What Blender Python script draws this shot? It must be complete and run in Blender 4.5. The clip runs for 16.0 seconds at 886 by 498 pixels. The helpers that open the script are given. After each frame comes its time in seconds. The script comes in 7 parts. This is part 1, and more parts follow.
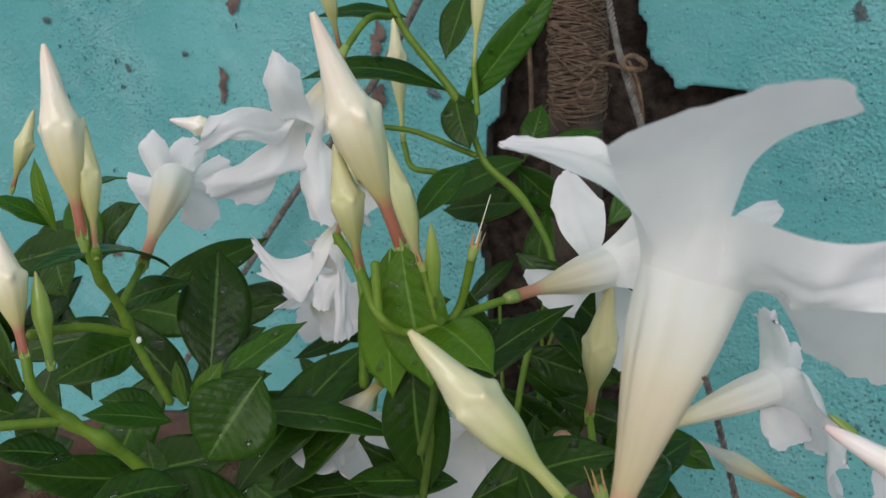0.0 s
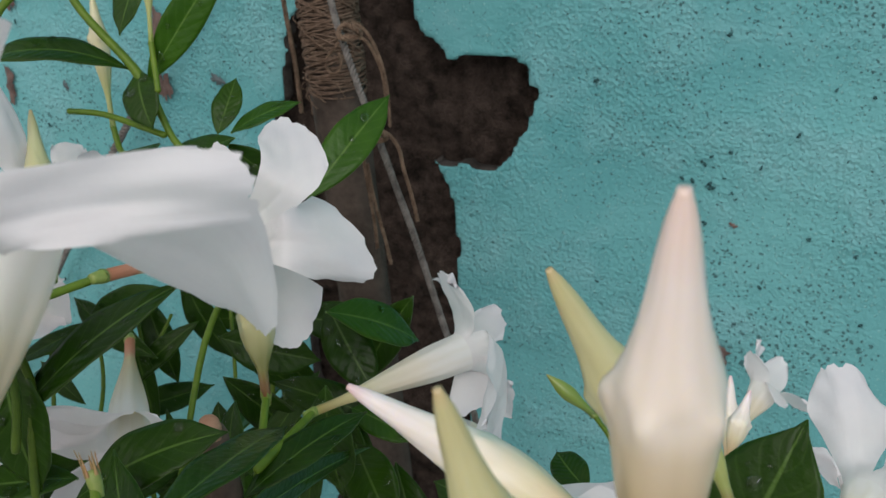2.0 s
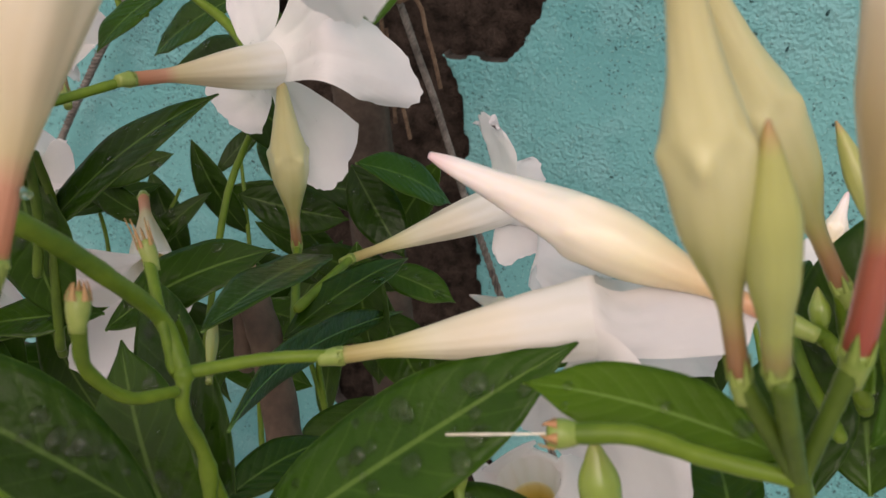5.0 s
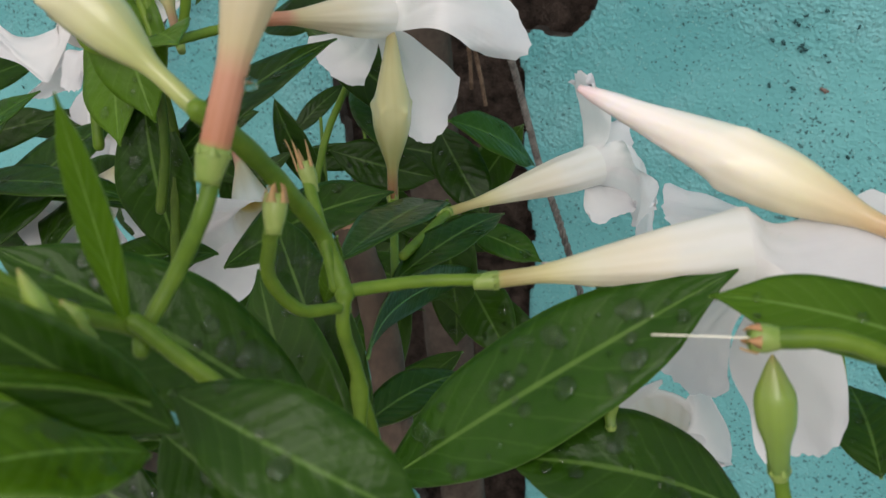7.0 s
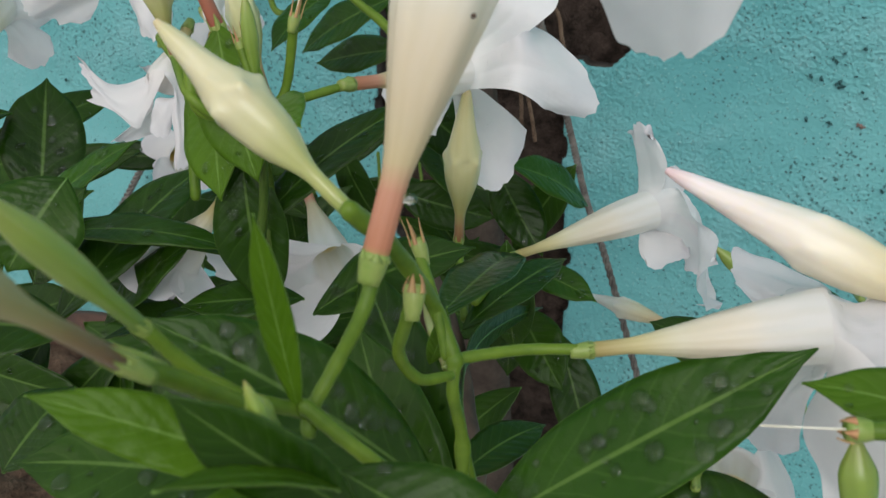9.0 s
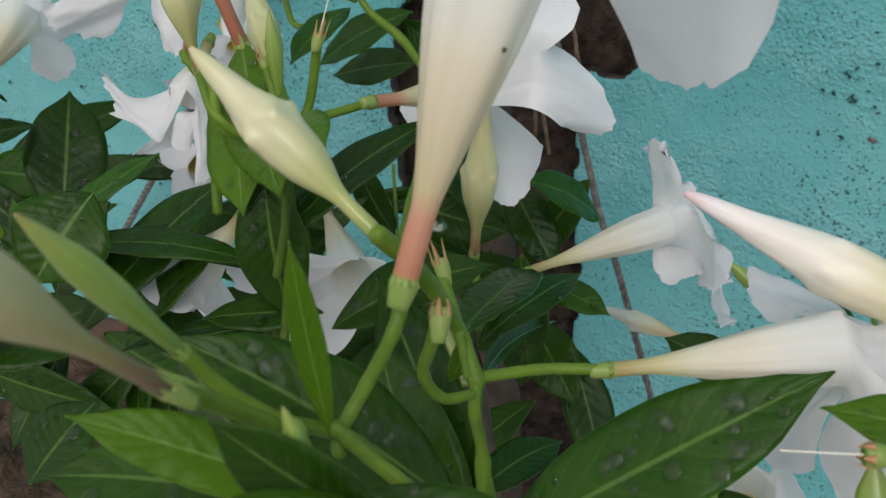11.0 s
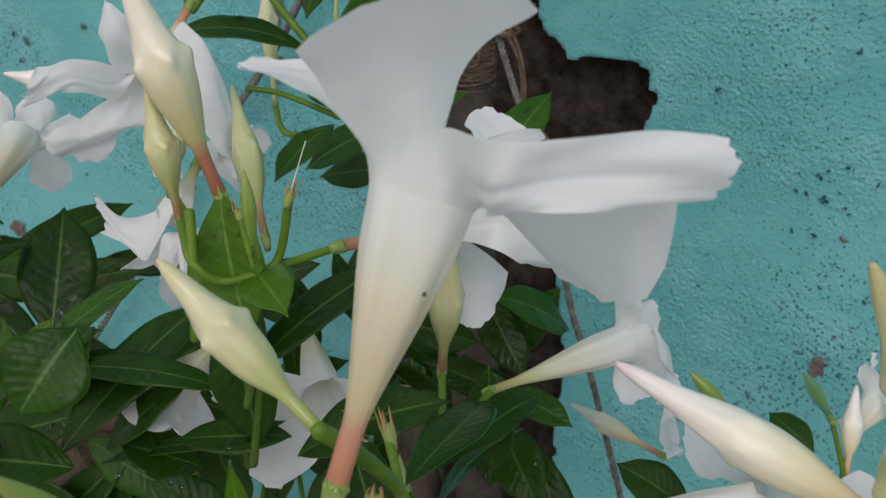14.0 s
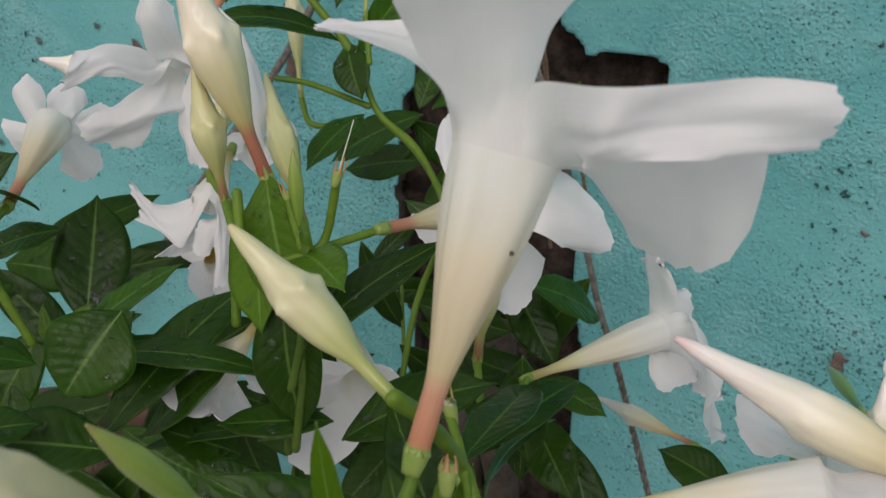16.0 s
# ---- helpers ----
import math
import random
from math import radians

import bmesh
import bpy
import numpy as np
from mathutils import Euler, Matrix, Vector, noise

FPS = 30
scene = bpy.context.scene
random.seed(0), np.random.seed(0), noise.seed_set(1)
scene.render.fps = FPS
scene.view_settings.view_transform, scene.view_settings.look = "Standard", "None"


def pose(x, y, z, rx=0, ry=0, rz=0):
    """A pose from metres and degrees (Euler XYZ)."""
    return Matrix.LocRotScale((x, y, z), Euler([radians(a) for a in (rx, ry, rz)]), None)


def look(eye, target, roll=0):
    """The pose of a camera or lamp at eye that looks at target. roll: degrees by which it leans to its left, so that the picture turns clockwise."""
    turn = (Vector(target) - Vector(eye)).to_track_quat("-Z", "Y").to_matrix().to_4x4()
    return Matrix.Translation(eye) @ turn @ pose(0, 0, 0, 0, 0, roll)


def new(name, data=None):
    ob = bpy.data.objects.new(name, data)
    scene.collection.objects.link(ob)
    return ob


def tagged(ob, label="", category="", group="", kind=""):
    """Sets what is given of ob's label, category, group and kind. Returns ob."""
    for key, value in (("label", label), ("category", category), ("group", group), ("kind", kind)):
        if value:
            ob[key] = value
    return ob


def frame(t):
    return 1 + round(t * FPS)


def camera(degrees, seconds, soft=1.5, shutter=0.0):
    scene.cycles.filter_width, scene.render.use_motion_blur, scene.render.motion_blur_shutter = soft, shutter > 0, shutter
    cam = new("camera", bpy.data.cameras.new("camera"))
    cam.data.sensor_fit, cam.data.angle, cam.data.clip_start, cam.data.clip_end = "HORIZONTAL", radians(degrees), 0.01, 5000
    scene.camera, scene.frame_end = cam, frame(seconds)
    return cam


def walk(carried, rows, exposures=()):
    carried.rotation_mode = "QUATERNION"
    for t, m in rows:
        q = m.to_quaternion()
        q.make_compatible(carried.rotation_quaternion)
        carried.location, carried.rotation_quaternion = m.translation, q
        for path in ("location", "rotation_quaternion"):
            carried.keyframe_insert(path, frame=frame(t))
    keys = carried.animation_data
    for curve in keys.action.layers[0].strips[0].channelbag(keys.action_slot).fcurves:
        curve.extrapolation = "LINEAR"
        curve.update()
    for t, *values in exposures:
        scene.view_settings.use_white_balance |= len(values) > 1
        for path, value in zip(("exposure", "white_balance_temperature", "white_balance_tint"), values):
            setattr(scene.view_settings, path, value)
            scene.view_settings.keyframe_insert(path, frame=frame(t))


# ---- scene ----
cam = camera(50.74, 16.0, soft=1.5)
cam.data.dof.use_dof, cam.data.dof.focus_distance, cam.data.dof.aperture_fstop = True, 0.31, 38.0
PATH = [
    (0, (-0.03644, -0.02698, 1.03289), (-0.25679, 0.37801, 0.83941), -0.036),
    (0.5, (-0.02567, -0.02200, 1.03295), (-0.24392, 0.38525, 0.84186), -0.117),
    (1, (0.00508, 0.00542, 1.02464), (-0.20224, 0.41734, 0.83140), -0.914),
    (1.5, (0.04155, 0.02619, 1.02617), (-0.15476, 0.44232, 0.83048), -1.581),
    (2, (0.05615, 0.03148, 1.01690), (-0.12967, 0.45150, 0.81930), -2.235),
    (2.5, (0.06994, 0.04389, 1.00029), (-0.10740, 0.46544, 0.79819), -2.572),
    (3, (0.07242, 0.04720, 0.98497), (-0.09832, 0.46885, 0.77746), -2.766),
    (3.5, (0.06486, 0.04811, 0.97568), (-0.10280, 0.46928, 0.76471), -2.683),
    (4, (0.05609, 0.04433, 0.96950), (-0.11129, 0.46448, 0.75629), -2.808),
    (4.5, (0.03900, 0.03565, 0.96837), (-0.12823, 0.45432, 0.75217), -2.537),
    (5, (0.02760, 0.02530, 0.96544), (-0.14215, 0.44216, 0.74769), -2.088),
    (7.5, (0.00298, 0.00699, 0.95452), (-0.17721, 0.41689, 0.73202), -1.255),
    (8, (0.00245, 0.00549, 0.96451), (-0.17658, 0.41539, 0.74105), -0.915),
    (8.5, (-0.00775, -0.00577, 0.97334), (-0.19052, 0.40319, 0.75119), -0.734),
    (11, (-0.01254, -0.01189, 0.98213), (-0.20218, 0.39588, 0.76359), -0.338),
    (11.5, (-0.00795, -0.00946, 0.98502), (-0.19946, 0.39855, 0.76855), -0.057),
    (12, (-0.01348, -0.01451, 0.98768), (-0.20676, 0.39380, 0.77340), 0.059),
    (12.5, (-0.01132, -0.01214, 0.98867), (-0.20497, 0.39663, 0.77557), 0.186),
    (13, (-0.00986, -0.01272, 0.99476), (-0.20441, 0.39630, 0.78296), 0.311),
    (13.5, (-0.00807, -0.01166, 0.99703), (-0.20335, 0.39938, 0.78988), 0.625),
    (14, (0.00198, -0.01079, 1.02031), (-0.19319, 0.40441, 0.82152), 0.955),
    (14.5, (0.00505, -0.00874, 1.01728), (-0.18942, 0.40856, 0.82223), 1.020),
    (15, (0.00251, -0.00799, 1.01209), (-0.19134, 0.40955, 0.81692), 1.006),
    (15.5, (-0.00272, -0.00991, 1.01093), (-0.19657, 0.40750, 0.81549), 1.002),
    (16, (-0.01164, -0.01883, 1.01118), (-0.20650, 0.39835, 0.81625), 0.868),
]
LIGHT = [(0, -0.20, 6500, 10), (2.0, -0.22, 6600, 12), (2.5, -0.12, 6900, 15), (3.0, -0.14, 7200, 17), (4.0, -0.12, 7600, 24), (5.0, -0.02, 7650, 24),
         (6.2, 0.0, 7100, 15), (7.5, 0.05, 6700, 11), (8.5, 0.02, 6600, 10), (10.8, -0.12, 6500, 10), (13.5, -0.26, 6500, 10), (14.5, -0.34, 6450, 9), (15.2, -0.30, 6600, 11), (16.0, -0.30, 6850, 13)]
walk(cam, [(t, look(eye, target, roll)) for t, eye, target, roll in PATH], LIGHT)

# ---------------------------------------------------------------- light
world = bpy.data.worlds.new("overcast_sky")
scene.world = world
world.use_nodes = True
wn, wl = world.node_tree.nodes, world.node_tree.links
wn.clear()
sky = wn.new("ShaderNodeTexSky")
sky.sky_type = "NISHITA"
sky.sun_disc = False
sky.sun_elevation = radians(42)
sky.sun_rotation = radians(200)
sky.dust_density = 6.0
pale = wn.new("ShaderNodeMix")
pale.data_type = "RGBA"
pale.inputs["Factor"].default_value = 0.75
pale.inputs["B"].default_value = (7.5, 7.7, 8.0, 1)
back = wn.new("ShaderNodeBackground")
back.inputs["Strength"].default_value = 0.115
wout = wn.new("ShaderNodeOutputWorld")
wl.new(sky.outputs["Color"], pale.inputs["A"])
wl.new(pale.outputs["Result"], back.inputs["Color"])
wl.new(back.outputs["Background"], wout.inputs["Surface"])

sun_data = bpy.data.lights.new("sun", "SUN")
sun_data.energy = 1.35
sun_data.angle = radians(40)
sun_data.color = (1.0, 0.97, 0.93)
sun = new("sun", sun_data)
sun.matrix_world = look((0.9, -2.2, 2.7), (0, 0.3, 0.5))


# ---------------------------------------------------------------- materials
def material(name, rough=0.5):
    m = bpy.data.materials.new(name)
    m.use_nodes = True
    n, l = m.node_tree.nodes, m.node_tree.links
    b = n["Principled BSDF"]
    b.inputs["Roughness"].default_value = rough
    return m, n, l, b


def tex(n, kind, scale, detail=3.0, vector=None, l=None):
    t = n.new("ShaderNodeTex" + kind)
    t.inputs["Scale"].default_value = scale
    if kind == "Noise":
        t.inputs["Detail"].default_value = detail
    if vector is not None:
        l.new(vector, t.inputs["Vector"])
    return t


def ramp(n, l, source, stops):
    r = n.new("ShaderNodeValToRGB")
    while len(r.color_ramp.elements) < len(stops):
        r.color_ramp.elements.new(0.5)
    for e, (p, c) in zip(r.color_ramp.elements, stops):
        e.position, e.color = p, (*c, 1) if len(c) == 3 else c
    l.new(source, r.inputs["Fac"])
    return r


def mixed(n, l, fac, a, b, how="MIX"):
    x = n.new("ShaderNodeMix")
    x.data_type, x.blend_type = "RGBA", how
    for key, v in (("Factor", fac), ("A", a), ("B", b)):
        if isinstance(v, (int, float)):
            x.inputs[key].default_value = v
        elif isinstance(v, tuple):
            x.inputs[key].default_value = (*v, 1)
        else:
            l.new(v, x.inputs[key])
    return x.outputs["Result"]


def bumped(n, l, b, height, strength, distance, under=None):
    k = n.new("ShaderNodeBump")
    k.inputs["Strength"].default_value, k.inputs["Distance"].default_value = strength, distance
    l.new(height, k.inputs["Height"])
    if under is not None:
        l.new(under, k.inputs["Normal"])
    l.new(k.outputs["Normal"], b.inputs["Normal"])
    return k.outputs["Normal"]


def math_node(n, l, how, a, b=None):
    x = n.new("ShaderNodeMath")
    x.operation = how
    for i, v in enumerate((a, b)):
        if isinstance(v, (int, float)):
            x.inputs[i].default_value = v
        elif v is not None:
            l.new(v, x.inputs[i])
    return x.outputs[0]


def thin(m, n, l, b, colour, share):
    """Lets part of the light through, as petals and leaves do."""
    t = n.new("ShaderNodeBsdfTranslucent")
    if isinstance(colour, tuple):
        t.inputs["Color"].default_value = (*colour, 1)
    else:
        l.new(colour, t.inputs["Color"])
    s = n.new("ShaderNodeMixShader")
    s.inputs["Fac"].default_value = share
    out = n["Material Output"]
    l.new(b.outputs[0], s.inputs[1])
    l.new(t.outputs[0], s.inputs[2])
    l.new(s.outputs[0], out.inputs["Surface"])


def petal_material():
    m, n, l, b = material("white_petal", 0.45)
    c, uv = n.new("ShaderNodeTexCoord"), n.new("ShaderNodeUVMap")
    sep = n.new("ShaderNodeSeparateXYZ")
    l.new(uv.outputs["UV"], sep.inputs[0])
    base = ramp(n, l, sep.outputs["Y"], [(0.0, (0.91, 0.90, 0.88)), (0.3, (0.90, 0.89, 0.89)), (1.0, (0.90, 0.885, 0.915))])
    spots = tex(n, "Noise", 55, 4, c.outputs["Object"], l)
    soft = ramp(n, l, spots.outputs["Fac"], [(0.35, (0.93, 0.93, 0.95)), (0.65, (1, 1, 1))])
    col = mixed(n, l, 1.0, base.outputs["Color"], soft.outputs["Color"], "MULTIPLY")
    l.new(col, b.inputs["Base Color"])
    b.inputs["Specular IOR Level"].default_value = 0.3
    # fine veins that run from the throat to the edge
    wave = n.new("ShaderNodeTexWave")
    wave.inputs["Scale"].default_value = 5.0
    wave.inputs["Distortion"].default_value = 2.0
    l.new(uv.outputs["UV"], wave.inputs["Vector"])
    fine = tex(n, "Noise", 420, 3, c.outputs["Object"], l)
    fold = tex(n, "Noise", 75, 2, c.outputs["Object"], l)
    h = math_node(n, l, "ADD", math_node(n, l, "MULTIPLY", wave.outputs["Fac"], 0.12), fine.outputs["Fac"])
    h = math_node(n, l, "ADD", h, math_node(n, l, "MULTIPLY", fold.outputs["Fac"], 3.0))
    bumped(n, l, b, h, 0.2, 0.0006)
    thin(m, n, l, b, mixed(n, l, 1.0, col, (1.0, 0.95, 0.96), "MULTIPLY"), 0.36)
    return m


def bud_material(name, stops, translucent=0.0):
    m, n, l, b = material(name, 0.38)
    c, uv = n.new("ShaderNodeTexCoord"), n.new("ShaderNodeUVMap")
    sep = n.new("ShaderNodeSeparateXYZ")
    l.new(uv.outputs["UV"], sep.inputs[0])
    warp = tex(n, "Noise", 60, 3, c.outputs["Object"], l)
    v = math_node(n, l, "ADD", sep.outputs["Y"], math_node(n, l, "MULTIPLY", math_node(n, l, "SUBTRACT", warp.outputs["Fac"], 0.5), 0.05))
    r = ramp(n, l, v, stops)
    streak = n.new("ShaderNodeTexWave")
    streak.inputs["Scale"].default_value = 3.0
    streak.inputs["Distortion"].default_value = 4.0
    l.new(uv.outputs["UV"], streak.inputs["Vector"])
    tone = ramp(n, l, streak.outputs["Fac"], [(0.0, (0.93, 0.92, 0.86)), (0.6, (1, 1, 1))])
    col = mixed(n, l, 0.35, r.outputs["Color"], tone.outputs["Color"], "MULTIPLY")
    l.new(col, b.inputs["Base Color"])
    fine = tex(n, "Noise", 500, 3, c.outputs["Object"], l)
    h = math_node(n, l, "ADD", math_node(n, l, "MULTIPLY", streak.outputs["Fac"], 0.25), math_node(n, l, "MULTIPLY", fine.outputs["Fac"], 0.5))
    bumped(n, l, b, h, 0.2, 0.0005)
    b.inputs["Subsurface Weight"].default_value = 0.0 if translucent else 0.25
    b.inputs["Subsurface Radius"].default_value = (0.006, 0.005, 0.003)
    b.inputs["Subsurface Scale"].default_value = 0.5
    b.inputs["Coat Weight"].default_value = 0.0 if translucent else 0.55
    b.inputs["Specular IOR Level"].default_value = 0.3 if translucent else 0.5
    b.inputs["Coat Roughness"].default_value = 0.16
    if translucent:
        thin(m, n, l, b, col, translucent)
    return m


def leaf_material(name, dark, light, rib, rough=0.28):
    m, n, l, b = material(name, rough)
    c, uv, info = n.new("ShaderNodeTexCoord"), n.new("ShaderNodeUVMap"), n.new("ShaderNodeObjectInfo")
    sep = n.new("ShaderNodeSeparateXYZ")
    l.new(uv.outputs["UV"], sep.inputs[0])
    across = math_node(n, l, "ABSOLUTE", math_node(n, l, "SUBTRACT", sep.outputs["X"], 0.5))
    big = tex(n, "Noise", 45, 4, c.outputs["Object"], l)
    col = mixed(n, l, ramp(n, l, big.outputs["Fac"], [(0.3, (0, 0, 0)), (0.7, (1, 1, 1))]).outputs["Color"], dark, light)
    tone = ramp(n, l, info.outputs["Random"], [(0.0, (0.72, 0.74, 0.7)), (0.5, (0.95, 0.95, 0.9)), (1.0, (1.2, 1.15, 0.95))])
    col = mixed(n, l, 1.0, col, tone.outputs["Color"], "MULTIPLY")
    # side veins sweep from the midrib to the edge
    sway = math_node(n, l, "MULTIPLY", big.outputs["Fac"], 0.12)
    vein = math_node(n, l, "SINE", math_node(n, l, "MULTIPLY", math_node(n, l, "ADD", sway, math_node(n, l, "SUBTRACT", sep.outputs["Y"], math_node(n, l, "MULTIPLY", across, 0.4))), 62.0))
    line = ramp(n, l, vein, [(0.86, (0, 0, 0)), (0.99, (1, 1, 1))])
    edge = ramp(n, l, across, [(0.0, (1, 1, 1)), (0.012, (1, 1, 1)), (0.03, (0, 0, 0)), (0.485, (0, 0, 0)), (0.497, (0.6, 0.6, 0.6))])
    col = mixed(n, l, math_node(n, l, "MULTIPLY", line.outputs["Color"], 0.085), col, rib)
    col = mixed(n, l, math_node(n, l, "MULTIPLY", edge.outputs["Color"], 0.5), col, rib)
    l.new(col, b.inputs["Base Color"])
    fine = tex(n, "Noise", 380, 3, c.outputs["Object"], l)
    pucker = math_node(n, l, "MULTIPLY", vein, -0.13)
    h = math_node(n, l, "ADD", pucker, fine.outputs["Fac"])
    blister = tex(n, "Noise", 110, 2, c.outputs["Object"], l)
    h = math_node(n, l, "ADD", h, math_node(n, l, "MULTIPLY", blister.outputs["Fac"], 1.5))
    bumped(n, l, b, h, 0.35, 0.0011)
    b.inputs["Specular IOR Level"].default_value = 0.19
    thin(m, n, l, b, mixed(n, l, 0.5, col, (0.2, 0.42, 0.04)), 0.16)
    return m


def plain_material(name, a, c2, scale, rough, bump=0.3, distance=0.001, spec=0.5):
    m, n, l, b = material(name, rough)
    c = n.new("ShaderNodeTexCoord")
    t = tex(n, "Noise", scale, 6, c.outputs["Object"], l)
    f = tex(n, "Noise", scale * 6, 4, c.outputs["Object"], l)
    mixfac = math_node(n, l, "ADD", math_node(n, l, "MULTIPLY", t.outputs["Fac"], 0.7), math_node(n, l, "MULTIPLY", f.outputs["Fac"], 0.3))
    l.new(mixed(n, l, ramp(n, l, mixfac, [(0.35, (0, 0, 0)), (0.65, (1, 1, 1))]).outputs["Color"], a, c2), b.inputs["Base Color"])
    bumped(n, l, b, mixfac, bump, distance)
    b.inputs["Specular IOR Level"].default_value = spec
    return m


def wall_material():
    m, n, l, b = material("turquoise_limewash", 0.75)
    c = n.new("ShaderNodeTexCoord")
    o = c.outputs["Object"]
    cloud = tex(n, "Noise", 5, 5, o, l)
    patch = tex(n, "Noise", 22, 6, o, l)
    col = mixed(n, l, ramp(n, l, cloud.outputs["Fac"], [(0.35, (0, 0, 0)), (0.65, (1, 1, 1))]).outputs["Color"], (0.088, 0.335, 0.36), (0.138, 0.415, 0.435))
    col = mixed(n, l, ramp(n, l, patch.outputs["Fac"], [(0.48, (0, 0, 0)), (0.75, (0.55, 0.55, 0.55))]).outputs["Color"], col, (0.22, 0.49, 0.53))
    # pits down to the grey plaster, with bump shadows painted dark, thicker in patches
    shape = tex(n, "Noise", 420, 3, o, l)
    where = tex(n, "Noise", 7, 5, o, l)
    bend = math_node(n, l, "MULTIPLY", math_node(n, l, "SUBTRACT", shape.outputs["Fac"], 0.5), 0.8)
    hit = None
    for scale, low, high in ((240, 0.06, 0.27), (120, -0.02, 0.19), (55, -0.06, 0.13)):
        pits = tex(n, "Voronoi", scale, vector=o, l=l)
        lim = math_node(n, l, "ADD", math_node(n, l, "MULTIPLY", ramp(n, l, where.outputs["Fac"], [(0.42, (0, 0, 0)), (0.70, (1, 1, 1))]).outputs["Color"], high - low), low)
        one = math_node(n, l, "LESS_THAN", math_node(n, l, "ADD", pits.outputs["Distance"], bend), lim)
        hit = one if hit is None else math_node(n, l, "MAXIMUM", hit, one)
    col = mixed(n, l, math_node(n, l, "MULTIPLY", hit, 0.75), col, (0.025, 0.08, 0.085))
    crumb = tex(n, "Voronoi", 300, vector=o, l=l)
    crumbs = ramp(n, l, math_node(n, l, "ADD", crumb.outputs["Distance"], bend), [(0.10, (1, 1, 1)), (0.24, (0, 0, 0))])
    col = mixed(n, l, math_node(n, l, "MULTIPLY", crumbs.outputs["Color"], math_node(n, l, "SUBTRACT", 0.45, math_node(n, l, "MULTIPLY", hit, 0.45))), col, (0.28, 0.56, 0.57))
    l.new(col, b.inputs["Base Color"])
    grain = tex(n, "Noise", 290, 4, o, l)
    lump = tex(n, "Noise", 95, 3, o, l)
    drip = tex(n, "Voronoi", 330, vector=o, l=l)
    h = math_node(n, l, "ADD", math_node(n, l, "MULTIPLY", grain.outputs["Fac"], 1.0), math_node(n, l, "MULTIPLY", lump.outputs["Fac"], 1.2))
    h = math_node(n, l, "ADD", h, math_node(n, l, "MULTIPLY", drip.outputs["Distance"], 0.5))
    h = math_node(n, l, "ADD", h, math_node(n, l, "MULTIPLY", crumbs.outputs["Color"], 0.9))
    h = math_node(n, l, "SUBTRACT", h, math_node(n, l, "MULTIPLY", hit, 0.7))
    zone = tex(n, "Noise", 11, 4, o, l)
    h = math_node(n, l, "MULTIPLY", h, ramp(n, l, zone.outputs["Fac"], [(0.36, (0.3, 0.3, 0.3)), (0.62, (1, 1, 1))]).outputs["Color"])
    bumped(n, l, b, h, 0.75, 0.0030)
    return m


PETAL = petal_material()
CREAM = bud_material("cream_bud", [(0.0, (0.28, 0.34, 0.08)), (0.03, (0.30, 0.085, 0.05)), (0.19, (0.37, 0.14, 0.08)), (0.27, (0.48, 0.43, 0.19)), (0.45, (0.63, 0.58, 0.35)), (0.62, (0.78, 0.72, 0.58)), (0.85, (0.80, 0.73, 0.65)), (1.0, (0.74, 0.58, 0.48))])
TAN = bud_material("tan_bud", [(0.0, (0.22, 0.28, 0.06)), (0.03, (0.30, 0.06, 0.04)), (0.20, (0.37, 0.11, 0.07)), (0.26, (0.46, 0.34, 0.15)), (0.44, (0.56, 0.44, 0.26)), (0.57, (0.68, 0.58, 0.42)), (0.64, (0.79, 0.72, 0.63)), (0.85, (0.80, 0.72, 0.68)), (1.0, (0.74, 0.56, 0.50))])
BLUSH = bud_material("white_bud", [(0.0, (0.4, 0.35, 0.1)), (0.05, (0.55, 0.2, 0.12)), (0.2, (0.68, 0.50, 0.28)), (0.38, (0.80, 0.73, 0.50)), (0.6, (0.86, 0.81, 0.72)), (0.9, (0.88, 0.80, 0.80)), (1.0, (0.80, 0.55, 0.58))])
GREENISH = bud_material("greenish_bud", [(0.0, (0.20, 0.29, 0.055)), (0.04, (0.24, 0.11, 0.05)), (0.13, (0.27, 0.155, 0.065)), (0.24, (0.34, 0.33, 0.115)), (0.34, (0.39, 0.40, 0.155)), (0.55, (0.55, 0.54, 0.29)), (0.8, (0.57, 0.55, 0.30)), (0.94, (0.51, 0.48, 0.25)), (1.0, (0.52, 0.39, 0.21))])
LIME = bud_material("lime_bud", [(0.0, (0.20, 0.30, 0.06)), (0.10, (0.36, 0.40, 0.13)), (0.30, (0.47, 0.50, 0.21)), (0.55, (0.59, 0.57, 0.36)), (0.8, (0.60, 0.58, 0.38)), (0.94, (0.57, 0.55, 0.32)), (1.0, (0.58, 0.46, 0.28))])
YOUNG = bud_material("green_bud", [(0.0, (0.09, 0.17, 0.025)), (0.3, (0.16, 0.26, 0.035)), (0.7, (0.21, 0.31, 0.05)), (0.92, (0.26, 0.32, 0.07)), (1.0, (0.28, 0.21, 0.07))])
OLIVE = bud_material("olive_bud", [(0.0, (0.09, 0.12, 0.03)), (0.04, (0.10, 0.055, 0.025)), (0.15, (0.15, 0.11, 0.04)), (0.24, (0.22, 0.21, 0.075)), (0.38, (0.31, 0.29, 0.13)), (0.52, (0.46, 0.43, 0.24)), (0.7, (0.58, 0.54, 0.37)), (1.0, (0.62, 0.56, 0.44))])
